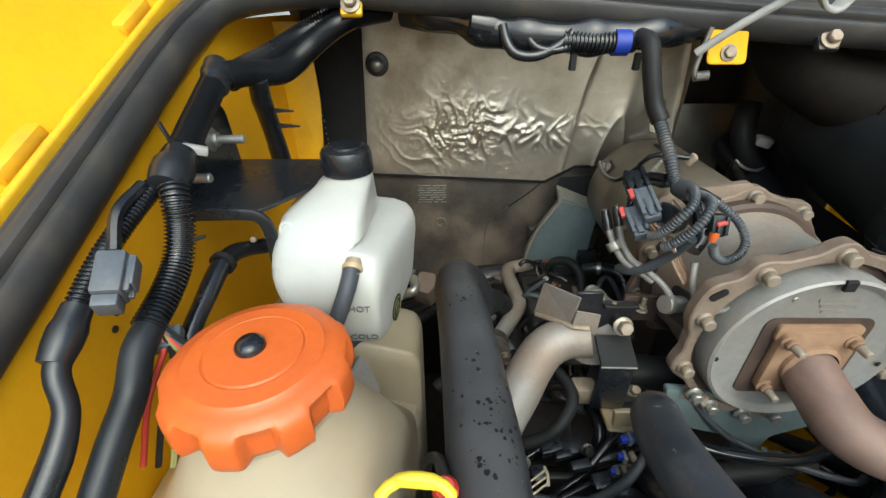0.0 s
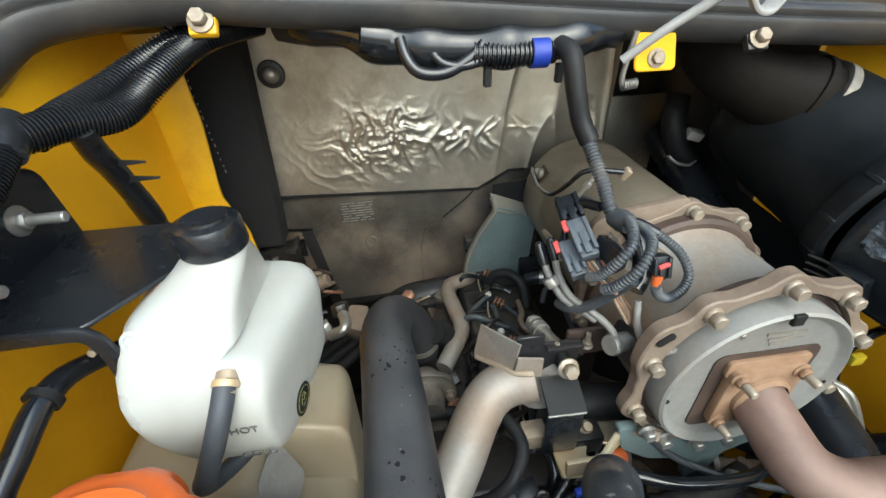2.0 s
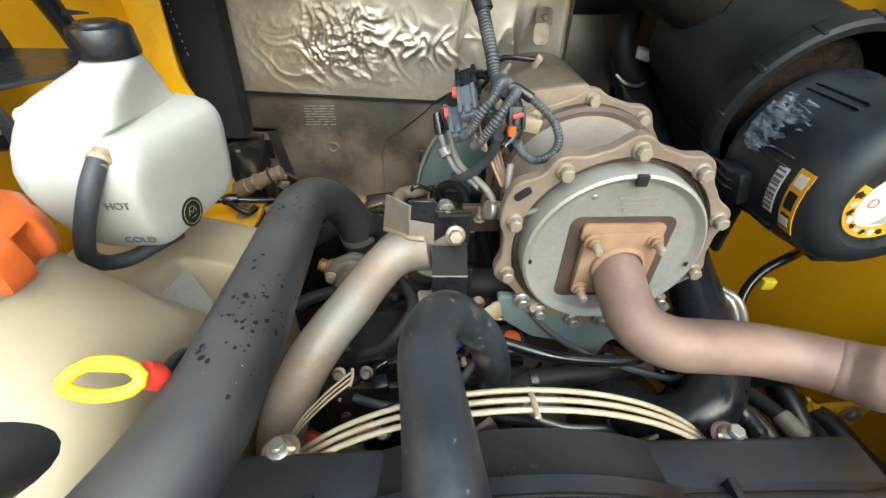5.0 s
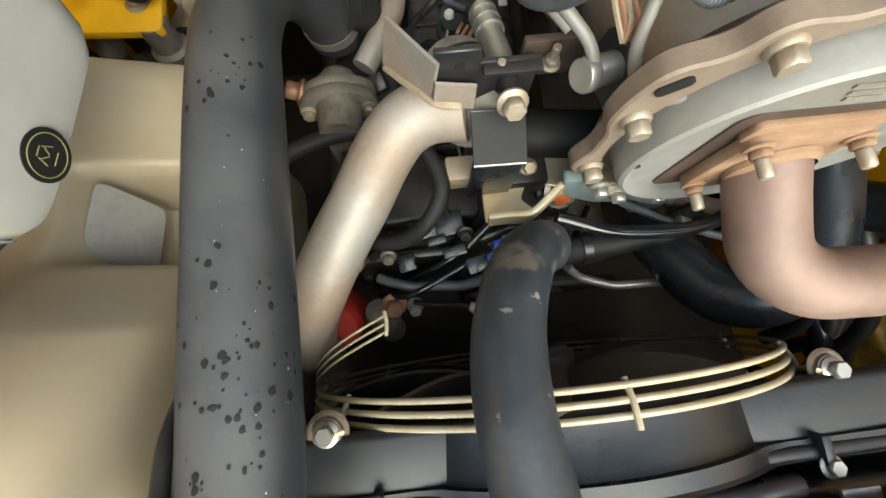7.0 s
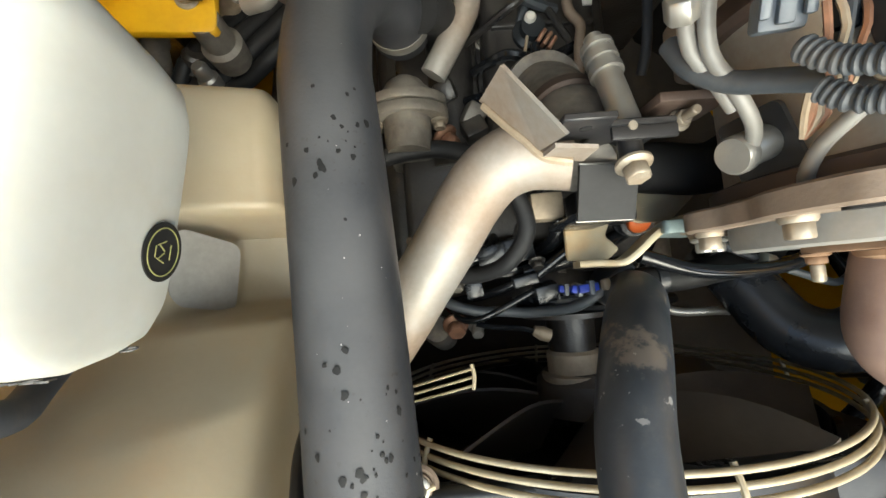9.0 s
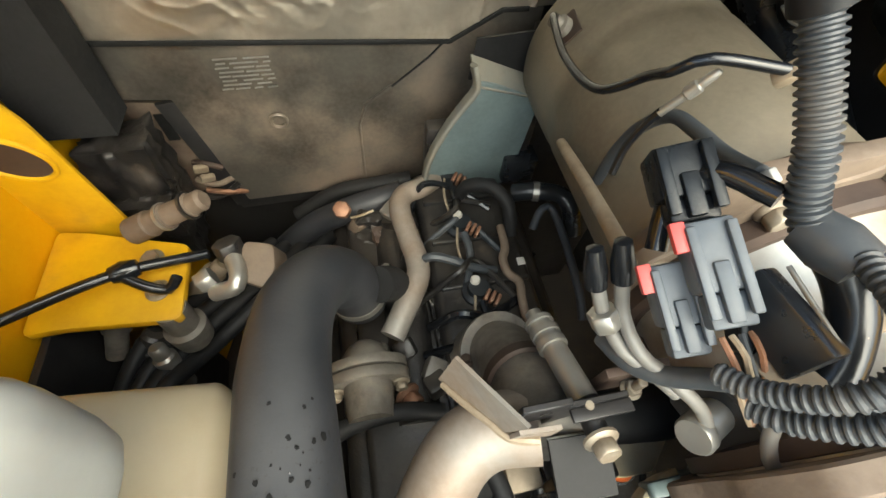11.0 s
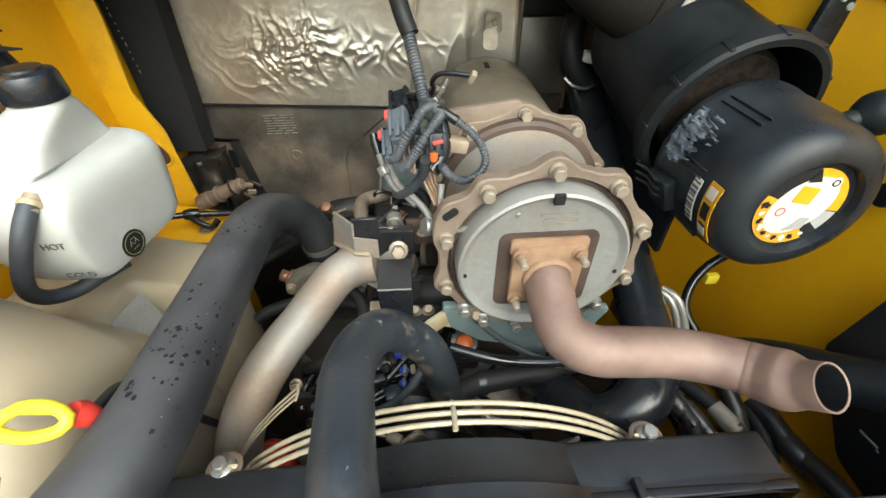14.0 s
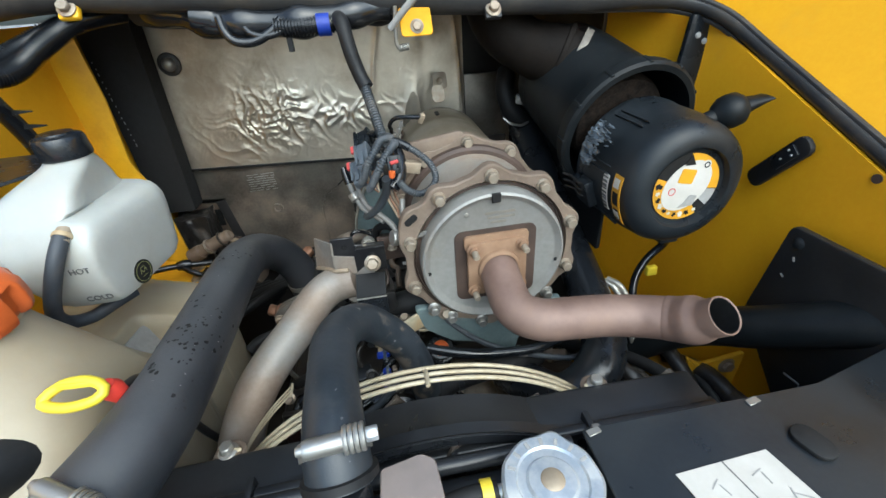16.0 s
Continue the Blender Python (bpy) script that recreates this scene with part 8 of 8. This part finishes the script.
part("front_stub", lathe([(0, -0.10), (0.019, -0.10), (0.019, -0.01), (0.016, 0), (0, 0.002)], frame_z((0.086, 0.260, 0.418), (-0.1, 0.25, 1)), 22), CASTING, eng)
part("oil_filter", lathe([(0, 0.0), (0.026, 0.0), (0.032, -0.008), (0.033, -0.09), (0, -0.09)], frame_z((0.030, 0.245, 0.405), (0.0, -0.3, 1)), 28), RED_PLASTIC, eng, "red painted oil filter can")
for p, s in (((0.170, 0.329, 0.484), (0.012, 0.005, 0.006)), ((0.190, 0.314, 0.484), (0.014, 0.006, 0.008)), ((0.133, 0.309, 0.470), (0.010, 0.010, 0.010)), ((0.216, 0.298, 0.470), (0.013, 0.010, 0.014)), ((0.155, 0.345, 0.480), (0.016, 0.012, 0.010)), ((0.185, 0.350, 0.470), (0.020, 0.014, 0.012))):
    part("bracket_lug", moved(box(-s[0], s[0], -s[1], s[1], -s[2], s[2], 0.002), pose(*p, 8, -6, 10)), BLACK_GLOSS, eng)
part("heater_hose", tube([(0.310, 0.300, 0.46), (0.340, 0.302, 0.476), (0.375, 0.304, 0.482), (0.410, 0.309, 0.482), (0.444, 0.314, 0.480), (0.49, 0.33, 0.47)], 0.016, 18), RUBBER, eng)
part("hose_ring", lathe([(0.0165, -0.005), (0.0185, -0.005), (0.0185, 0.005), (0.0136, 0.0034)], frame_z((0.345, 0.3025, 0.478), (1, 0.06, 0.1)), 22, closed=True), BLACK_GLOSS, eng)
part("cross_hose", tube([(0.245, 0.425, 0.545), (0.28, 0.418, 0.555), (0.32, 0.412, 0.557), (0.365, 0.410, 0.555), (0.41, 0.43, 0.545)], 0.025, 22), RUBBER, eng)
part("sensor_lead", tube([(0.330, 0.350, 0.575), (0.37, 0.340, 0.535), (0.406, 0.332, 0.510), (0.438, 0.319, 0.502), (0.488, 0.298, 0.500), (0.527, 0.284, 0.502), (0.548, 0.292, 0.50)], 0.0045, 8), LOOM_GREY, eng)
part("lead_clip", lathe([(0, -0.010), (0.007, -0.010), (0.009, -0.003), (0.009, 0.008), (0.006, 0.010), (0, 0.010)], frame_z((0.452, 0.312, 0.506), (-0.8, 0.3, 0.1)), 14), ZINC, eng)
part("front_fin", box(0.05, 0.34, 0.318, 0.330, 0.30, 0.445, 0.004), OIL_BLACK, eng)
part("timing_cover", lathe([(0, 0), (0.085, 0), (0.092, 0.010), (0.092, 0.03), (0, 0.03)], frame_z((0.235, 0.325, 0.36), (0, -1, 0)), 48), OIL_BLACK, eng)
part("upper_pulley", lathe([(0.01, 0), (0.050, 0), (0.044, 0.008), (0.050, 0.016), (0.030, 0.018), (0.022, 0.010), (0.010, 0.010)], frame_z((0.235, 0.292, 0.425), (0, -1, 0)), 40, closed=True), BLACK_GLOSS, eng)
part("loom", tube([(0.30, 0.33, 0.53), (0.36, 0.31, 0.525), (0.42, 0.305, 0.518), (0.48, 0.31, 0.51), (0.53, 0.33, 0.50)], 0.008, 10), LOOM, eng)
# top of the engine
part("arch_hose", tube([(0.225, 0.745, 0.50), (0.235, 0.735, 0.540), (0.262, 0.720, 0.552), (0.282, 0.695, 0.540), (0.286, 0.670, 0.505)], 0.0095, 14), RUBBER, eng)
part("brown_lead", tube([(0.272, 0.68, 0.512), (0.268, 0.644, 0.515), (0.260, 0.627, 0.516), (0.261, 0.606, 0.516), (0.272, 0.591, 0.515), (0.269, 0.568, 0.513), (0.269, 0.535, 0.505)], 0.0058, 10), FLANGE, eng, "dusty brown lead")
part("fuel_rail", tube([(0.300, 0.722, 0.530), (0.320, 0.714, 0.540), (0.335, 0.709, 0.542), (0.360, 0.701, 0.540), (0.372, 0.683, 0.530), (0.375, 0.66, 0.50)], 0.0125, 16), BLACK_GLOSS, eng)
part("rail_collar", lathe([(0.0128, -0.004), (0.0138, -0.004), (0.0138, 0.004), (0.0128, 0.004)], frame_z((0.327, 0.7115, 0.541), (0.9, -0.3, 0.1)), 20, closed=True), ZINC, eng)
part("return_pipe", tube([(0.318, 0.672, 0.51), (0.325, 0.682, 0.53), (0.338, 0.689, 0.534), (0.346, 0.680, 0.53), (0.346, 0.65, 0.53), (0.342, 0.606, 0.53), (0.338, 0.558, 0.525), (0.336, 0.53, 0.51)], 0.0055, 10), GREY_RUBBER, eng)
part("rail_block", box(0.300, 0.350, 0.765, 0.800, 0.50, 0.545, 0.004), BLACK_GLOSS, eng)
for k in range(12):
    part("cover_bolt", moved(bolt_bm(0.0055, 0.008), Matrix.Translation((0.168 if k % 2 else 0.297, 0.455 + 0.03 * k, 0.466))), erng.choice((BOLT_DUSTY, OIL_BLACK, OIL_BLACK, CASTING)), eng)
for k in range(9):
    y0 = 0.46 + 0.036 * k
    part("top_lead", tube([(0.150 + erng.uniform(-0.02, 0.02), y0, 0.47), (0.185 + erng.uniform(-0.02, 0.03), y0 + erng.uniform(-0.02, 0.02), 0.515 + erng.uniform(0, 0.015)), (0.225, y0 + erng.uniform(-0.03, 0.03), 0.512), (0.26 + erng.uniform(-0.02, 0.02), y0 + erng.uniform(-0.04, 0.02), 0.50)], erng.choice((0.003, 0.0045, 0.006)), 8), erng.choice((LOOM, LOOM_GREY, OIL_BLACK, CASTING)), eng)
for k in range(10):
    part("lump", moved(box(-erng.uniform(0.008, 0.02), erng.uniform(0.008, 0.02), -0.012, 0.012, -0.010, erng.uniform(0.008, 0.02), 0.004), pose(erng.uniform(0.12, 0.17), erng.uniform(0.46, 0.78), erng.uniform(0.45, 0.49), erng.uniform(-20, 20), erng.uniform(-20, 20), erng.uniform(0, 90))), erng.choice((OIL_BLACK, BLACK_GLOSS, CASTING)), eng)

duct = thing("guard_plate", (0.235, 0.77, 0.48), "blue-grey coated steel guard plate beside the engine", "plate")
XZ78 = Matrix(((1, 0, 0, 0), (0, 0, 1, 0.780), (0, 1, 0, 0), (0, 0, 0, 1)))
part("plate", plate(rounded_poly([(0.178, 0.440), (0.183, 0.525), (0.192, 0.570), (0.212, 0.617), (0.232, 0.652), (0.240, 0.672), (0.262, 0.668), (0.330, 0.640), (0.322, 0.538), (0.317, 0.493), (0.272, 0.462)], 0.008), 0.004, XZ78, 0.001, 1), GREY_SHEET, duct)
# The beige colour paints the highlight that runs along this rim.
part("edge", sweep(spline([(0.178, 0.776, 0.445), (0.183, 0.776, 0.525), (0.192, 0.776, 0.570), (0.212, 0.776, 0.617), (0.232, 0.776, 0.650), (0.241, 0.777, 0.664), (0.240, 0.779, 0.678), (0.236, 0.783, 0.692)], 0.006), rounded(-0.0035, 0.0035, -0.008, 0.008, 0.003, 4)), GREY_DUST_AND_RIM, duct, "rolled edge in beige for its highlight rim")
part("upper_fold", quad_sheet([(0.240, 0.780, 0.664), (0.325, 0.780, 0.640), (0.330, 0.806, 0.652), (0.237, 0.806, 0.690)], 0.003, 4, 4), GREY_DUST_AND_RIM, duct, "dusty upper flange of the guard")
# Added dark sheet that paints the shade of the open gap.
part("upper_gap", quad_sheet([(0.240, 0.812, 0.655), (0.335, 0.812, 0.640), (0.335, 0.816, 0.712), (0.246, 0.816, 0.705)], 0.004, 2, 2), RUBBER, duct, "dark sheet filling in the shaded gap above the guard")
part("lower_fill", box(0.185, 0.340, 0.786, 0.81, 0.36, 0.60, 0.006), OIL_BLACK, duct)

# ---- yellow frame ends and hydraulic fittings low on the left ----
fr = thing("frame_bracket", (-0.20, 0.70, 0.30), "yellow painted chassis bracket with bolts", "bracket")
part("tongue", plate(rounded_poly([(-0.276, 0.606), (-0.244, 0.609), (-0.119, 0.600), (-0.122, 0.700), (-0.188, 0.719), (-0.235, 0.734), (-0.276, 0.742)], 0.010), 0.012, Matrix.Translation((0, 0, 0.520)), 0.002), YELLOW_DIRTY, fr)
part("arm", plate(rounded_poly([(-0.262, 0.50), (-0.232, 0.50), (-0.232, 0.575), (-0.240, 0.62), (-0.238, 0.665), (-0.262, 0.70)], 0.006), 0.008, Matrix(((1, 0, 0, 0), (0, 0, 1, 0.752), (0, 1, 0, 0), (0, 0, 0, 1))), 0.002), YELLOW_DIRTY, fr)
# The dark mottled paint puts the shade below the tongue into colour.
part("web", box(-0.262, -0.215, 0.645, 0.655, 0.36, 0.522, 0.003), YELLOW_MOTTLED, fr)
for p in ((-0.161, 0.684, 0.532), (-0.148, 0.640, 0.532)):
    part("bolt", moved(bolt_bm(0.010, 0.008), Matrix.Translation(p)), BOLT_DUSTY, fr)
hy = thing("hydraulic_fittings", (-0.09, 0.70, 0.44), "dusty zinc hydraulic elbows and hose ends", "fitting")
part("body", lathe([(0, 0), (0.013, 0), (0.0165, 0.003), (0.0165, 0.030), (0.0145, 0.032), (0.0145, 0.048), (0.0160, 0.049), (0.0160, 0.056), (0.0135, 0.057), (0.0135, 0.084), (0.0145, 0.085), (0.0145, 0.091), (0.0125, 0.092), (0.0125, 0.106), (0.009, 0.110), (0, 0.110)], frame_z((-0.186, 0.722, 0.540), (0.101, 0.0, 0.046)), 28), FLANGE, hy, "dusty tan hose coupling")
for s in (0.052, 0.088):
    part("band", lathe([(0.0150, -0.0022), (0.0172, -0.0022), (0.0172, 0.0022), (0.0150, 0.0022)], frame_z((-0.186 + 0.91 * s, 0.722, 0.540 + 0.414 * s), (0.101, 0, 0.046)), 28, closed=True), ZINC if s < 0.06 else OIL_BLACK, hy)
part("elbow", tube([(-0.085, 0.625, 0.535), (-0.058, 0.623, 0.548), (-0.056, 0.640, 0.552), (-0.061, 0.655, 0.553), (-0.067, 0.672, 0.552)], 0.0100, 14), ZINC, hy)
part("elbow_nut", plate(hexagon(0.0165), 0.022, frame_z((-0.064, 0.664, 0.545), (-0.15, 0.4, 0.9)), 0.002, 2), OIL_BLACK, hy)
part("nut", plate(hexagon(0.013), 0.018, frame_z((-0.100, 0.634, 0.542), (0.8, 0.4, 0.2)), 0.001, 1), ZINC, hy)
part("cap", plate(rounded_poly([(-0.023, -0.024), (0.019, -0.028), (0.025, -0.004), (0.014, 0.024), (-0.020, 0.021)], 0.006), 0.045, frame_z((-0.032, 0.662, 0.510), (-0.12, -0.3, 1)), 0.003, 2), FLANGE, hy, "dusty cast hose block")
part("valve", lathe([(0, 0), (0.022, 0), (0.024, 0.03), (0.018, 0.034), (0.018, 0.07), (0, 0.07)], frame_z((-0.135, 0.610, 0.460), (0, 0.1, 1)), 24), CASTING, hy)
part("cable", tube([(-0.26, 0.60, 0.58), (-0.20, 0.635, 0.57), (-0.160, 0.655, 0.560), (-0.125, 0.665, 0.552), (-0.09, 0.67, 0.55)], 0.006, 10), LOOM, hy)
part("cable_tape", lathe([(0, -0.016), (0.009, -0.013), (0.012, 0), (0.009, 0.013), (0, 0.016)], frame_z((-0.168, 0.651, 0.563), (0.9, 0.35, -0.1)), 16), LOOM, hy, "black taped junction")
part("cable", tube([(-0.175, 0.648, 0.565), (-0.150, 0.635, 0.553), (-0.130, 0.632, 0.545), (-0.118, 0.640, 0.555)], 0.006, 10), LOOM, hy)
for k, (p, d, r) in enumerate((((-0.225, 0.640, 0.470), (0.3, 0.5, 0.8), 0.016), ((-0.195, 0.610, 0.440), (0.5, 0.4, 0.8), 0.020), ((-0.165, 0.585, 0.455), (-0.1, 0.3, 1), 0.013), ((-0.215, 0.560, 0.420), (0.6, 0.2, 0.7), 0.018), ((-0.120, 0.690, 0.470), (0.7, 0.1, 0.6), 0.015))):
    part("port", lathe([(0, -0.05), (r * 0.8, -0.05), (r * 0.8, -0.012), (r, -0.010), (r, 0.010), (r * 0.75, 0.013), (r * 0.75, 0.026), (r * 0.55, 0.030), (0, 0.030)], frame_z(p, d), 18), (CASTING, OIL_BLACK, ZINC, CASTING, BRASS_TAN)[k], hy)
for k in range(4):
    part("hose", tube([(-0.245 + 0.02 * k, 0.46 + 0.02 * k, 0.36), (-0.225 + 0.02 * k, 0.54, 0.43 + 0.01 * k), (-0.19 + 0.025 * k, 0.62, 0.455 - 0.01 * k), (-0.12 + 0.03 * k, 0.70, 0.43), (-0.06 + 0.03 * k, 0.78, 0.40)], 0.011, 12), RUBBER, hy)
vb = thing("valve_block", (-0.19, 0.82, 0.40), "crumpled oily black cover over the valve block behind the post", "valve")


def crumpled(x0, x1, y0, y1, z0, z1, amp, seed):
    """A soft box with creased, uneven faces."""
    bm = bmesh.new()
    bmesh.ops.create_cube(bm, size=1.0)
    bmesh.ops.subdivide_edges(bm, edges=bm.edges[:], cuts=14, use_grid_fill=True)
    for v in bm.verts:
        p = Vector((x0 + (v.co.x + 0.5) * (x1 - x0), y0 + (v.co.y + 0.5) * (y1 - y0), z0 + (v.co.z + 0.5) * (z1 - z0)))
        q = p * 26
        rid = 1 - abs(noise.noise((q.x + seed, q.y, q.z)))
        fine = 1 - abs(noise.noise((q.x * 2.6, q.y * 2.6 + seed, q.z * 2.6)))
        d = v.co.normalized() * (amp * (rid ** 3 - 0.5) + amp * 0.5 * (fine ** 4 - 0.3))
        p += d
        p.x += 0.16 * (0.55 - p.z) * -0.9 * 0.35
        v.co = p
    return bm


part("cover", crumpled(-0.236, -0.158, 0.795, 0.855, 0.40, 0.600, 0.012, 3.0), OIL_BLACK, vb, smooth=70)
part("cover", crumpled(-0.225, -0.160, 0.775, 0.830, 0.40, 0.520, 0.010, 9.0), OIL_BLACK, vb, smooth=70)
part("back_plate", plate(rounded_poly([(-0.225, 0.600), (-0.125, 0.590), (-0.118, 0.44), (-0.203, 0.406), (-0.208, 0.527)], 0.004), 0.004, Matrix(((1, 0, 0, 0), (0, 0, 1, 0.890), (0, 1, 0, 0), (0, 0, 0, 1)))), FLANGE, vb, "dusty tan plate")
part("slot", box(-0.170, -0.155, 0.8865, 0.8885, 0.532, 0.577, 0), LABEL_BLACK, vb, "dark slot in the plate")
part("sleeve", tube([(-0.199, 0.862, 0.592), (-0.206, 0.860, 0.578), (-0.215, 0.860, 0.560)], 0.0048, 10), GREY_SHEET, vb, "pale blue-grey sleeve")
for k, (p, q) in enumerate((((-0.150, 0.872, 0.50), (-0.112, 0.866, 0.490)), ((-0.158, 0.868, 0.470), (-0.105, 0.872, 0.462)), ((-0.150, 0.864, 0.448), (-0.095, 0.870, 0.430)), ((-0.165, 0.866, 0.43), (-0.10, 0.868, 0.452)))):
    part("lead", tube([p, ((p[0] + q[0]) / 2, p[1] - 0.006, (p[2] + q[2]) / 2 + 0.006 * (-1) ** k), q], 0.0045, 8), (DARK_RUST_AND_HOLES, FLANGE, COPPER, OIL_BLACK)[k], vb)
for p in ((-0.139, 0.860, 0.498), (-0.136, 0.858, 0.480)):
    part("lead_end", moved(box(-0.010, 0.010, -0.005, 0.005, -0.006, 0.006, 0.003), pose(*p, 10, 15, 20)), BRASS_TAN, vb)
rear_hose = thing("rear_hose", (0.02, 0.78, 0.42), "thick dusty black hose under the panel with rusty fittings", "hose")
part("hose", tube([(-0.075, 0.775, 0.35), (-0.036, 0.780, 0.392), (0.018, 0.782, 0.436), (0.082, 0.782, 0.464), (0.15, 0.79, 0.475)], 0.020, 22), HOSE, rear_hose)
part("hose", tube([(-0.02, 0.83, 0.40), (0.05, 0.835, 0.440), (0.11, 0.83, 0.455), (0.17, 0.83, 0.46)], 0.014, 16), RUBBER, rear_hose)
part("nut", plate(hexagon(0.0135), 0.018, frame_z((0.060, 0.762, 0.484), (-0.1, -0.5, 0.9)), 0.003, 2), COPPER, rear_hose, "rusty orange nut")
part("fitting", moved(box(-0.012, 0.012, -0.010, 0.010, -0.014, 0.014, 0.005), pose(0.078, 0.752, 0.455, 10, 20, 30)), FLANGE, rear_hose)
part("cable_tie", tube([(0.070, 0.752, 0.478), (0.085, 0.748, 0.486), (0.104, 0.75, 0.492)], 0.0022, 6), BRASS_TAN, rear_hose)
for k in range(2):
    part("wire", tube([(0.118, 0.796, 0.478 - 0.010 * k), (0.135, 0.792, 0.479 - 0.010 * k), (0.156, 0.794, 0.474 - 0.010 * k)], 0.0032, 8), BRASS_TAN, rear_hose, "yellowed wire")
for k, (p, s) in enumerate((((0.105, 0.760, 0.460), 0.022), ((0.122, 0.745, 0.452), 0.018), ((0.100, 0.735, 0.440), 0.020), ((0.118, 0.722, 0.455), 0.014))):
    part("lump", crumpled(p[0] - s, p[0] + s, p[1] - s * 0.8, p[1] + s * 0.8, p[2] - s, p[2] + s * 0.7, 0.008, k * 4.0), (OIL_BLACK, CASTING, OIL_BLACK, DARK_RUST_AND_HOLES)[k], rear_hose, smooth=70)
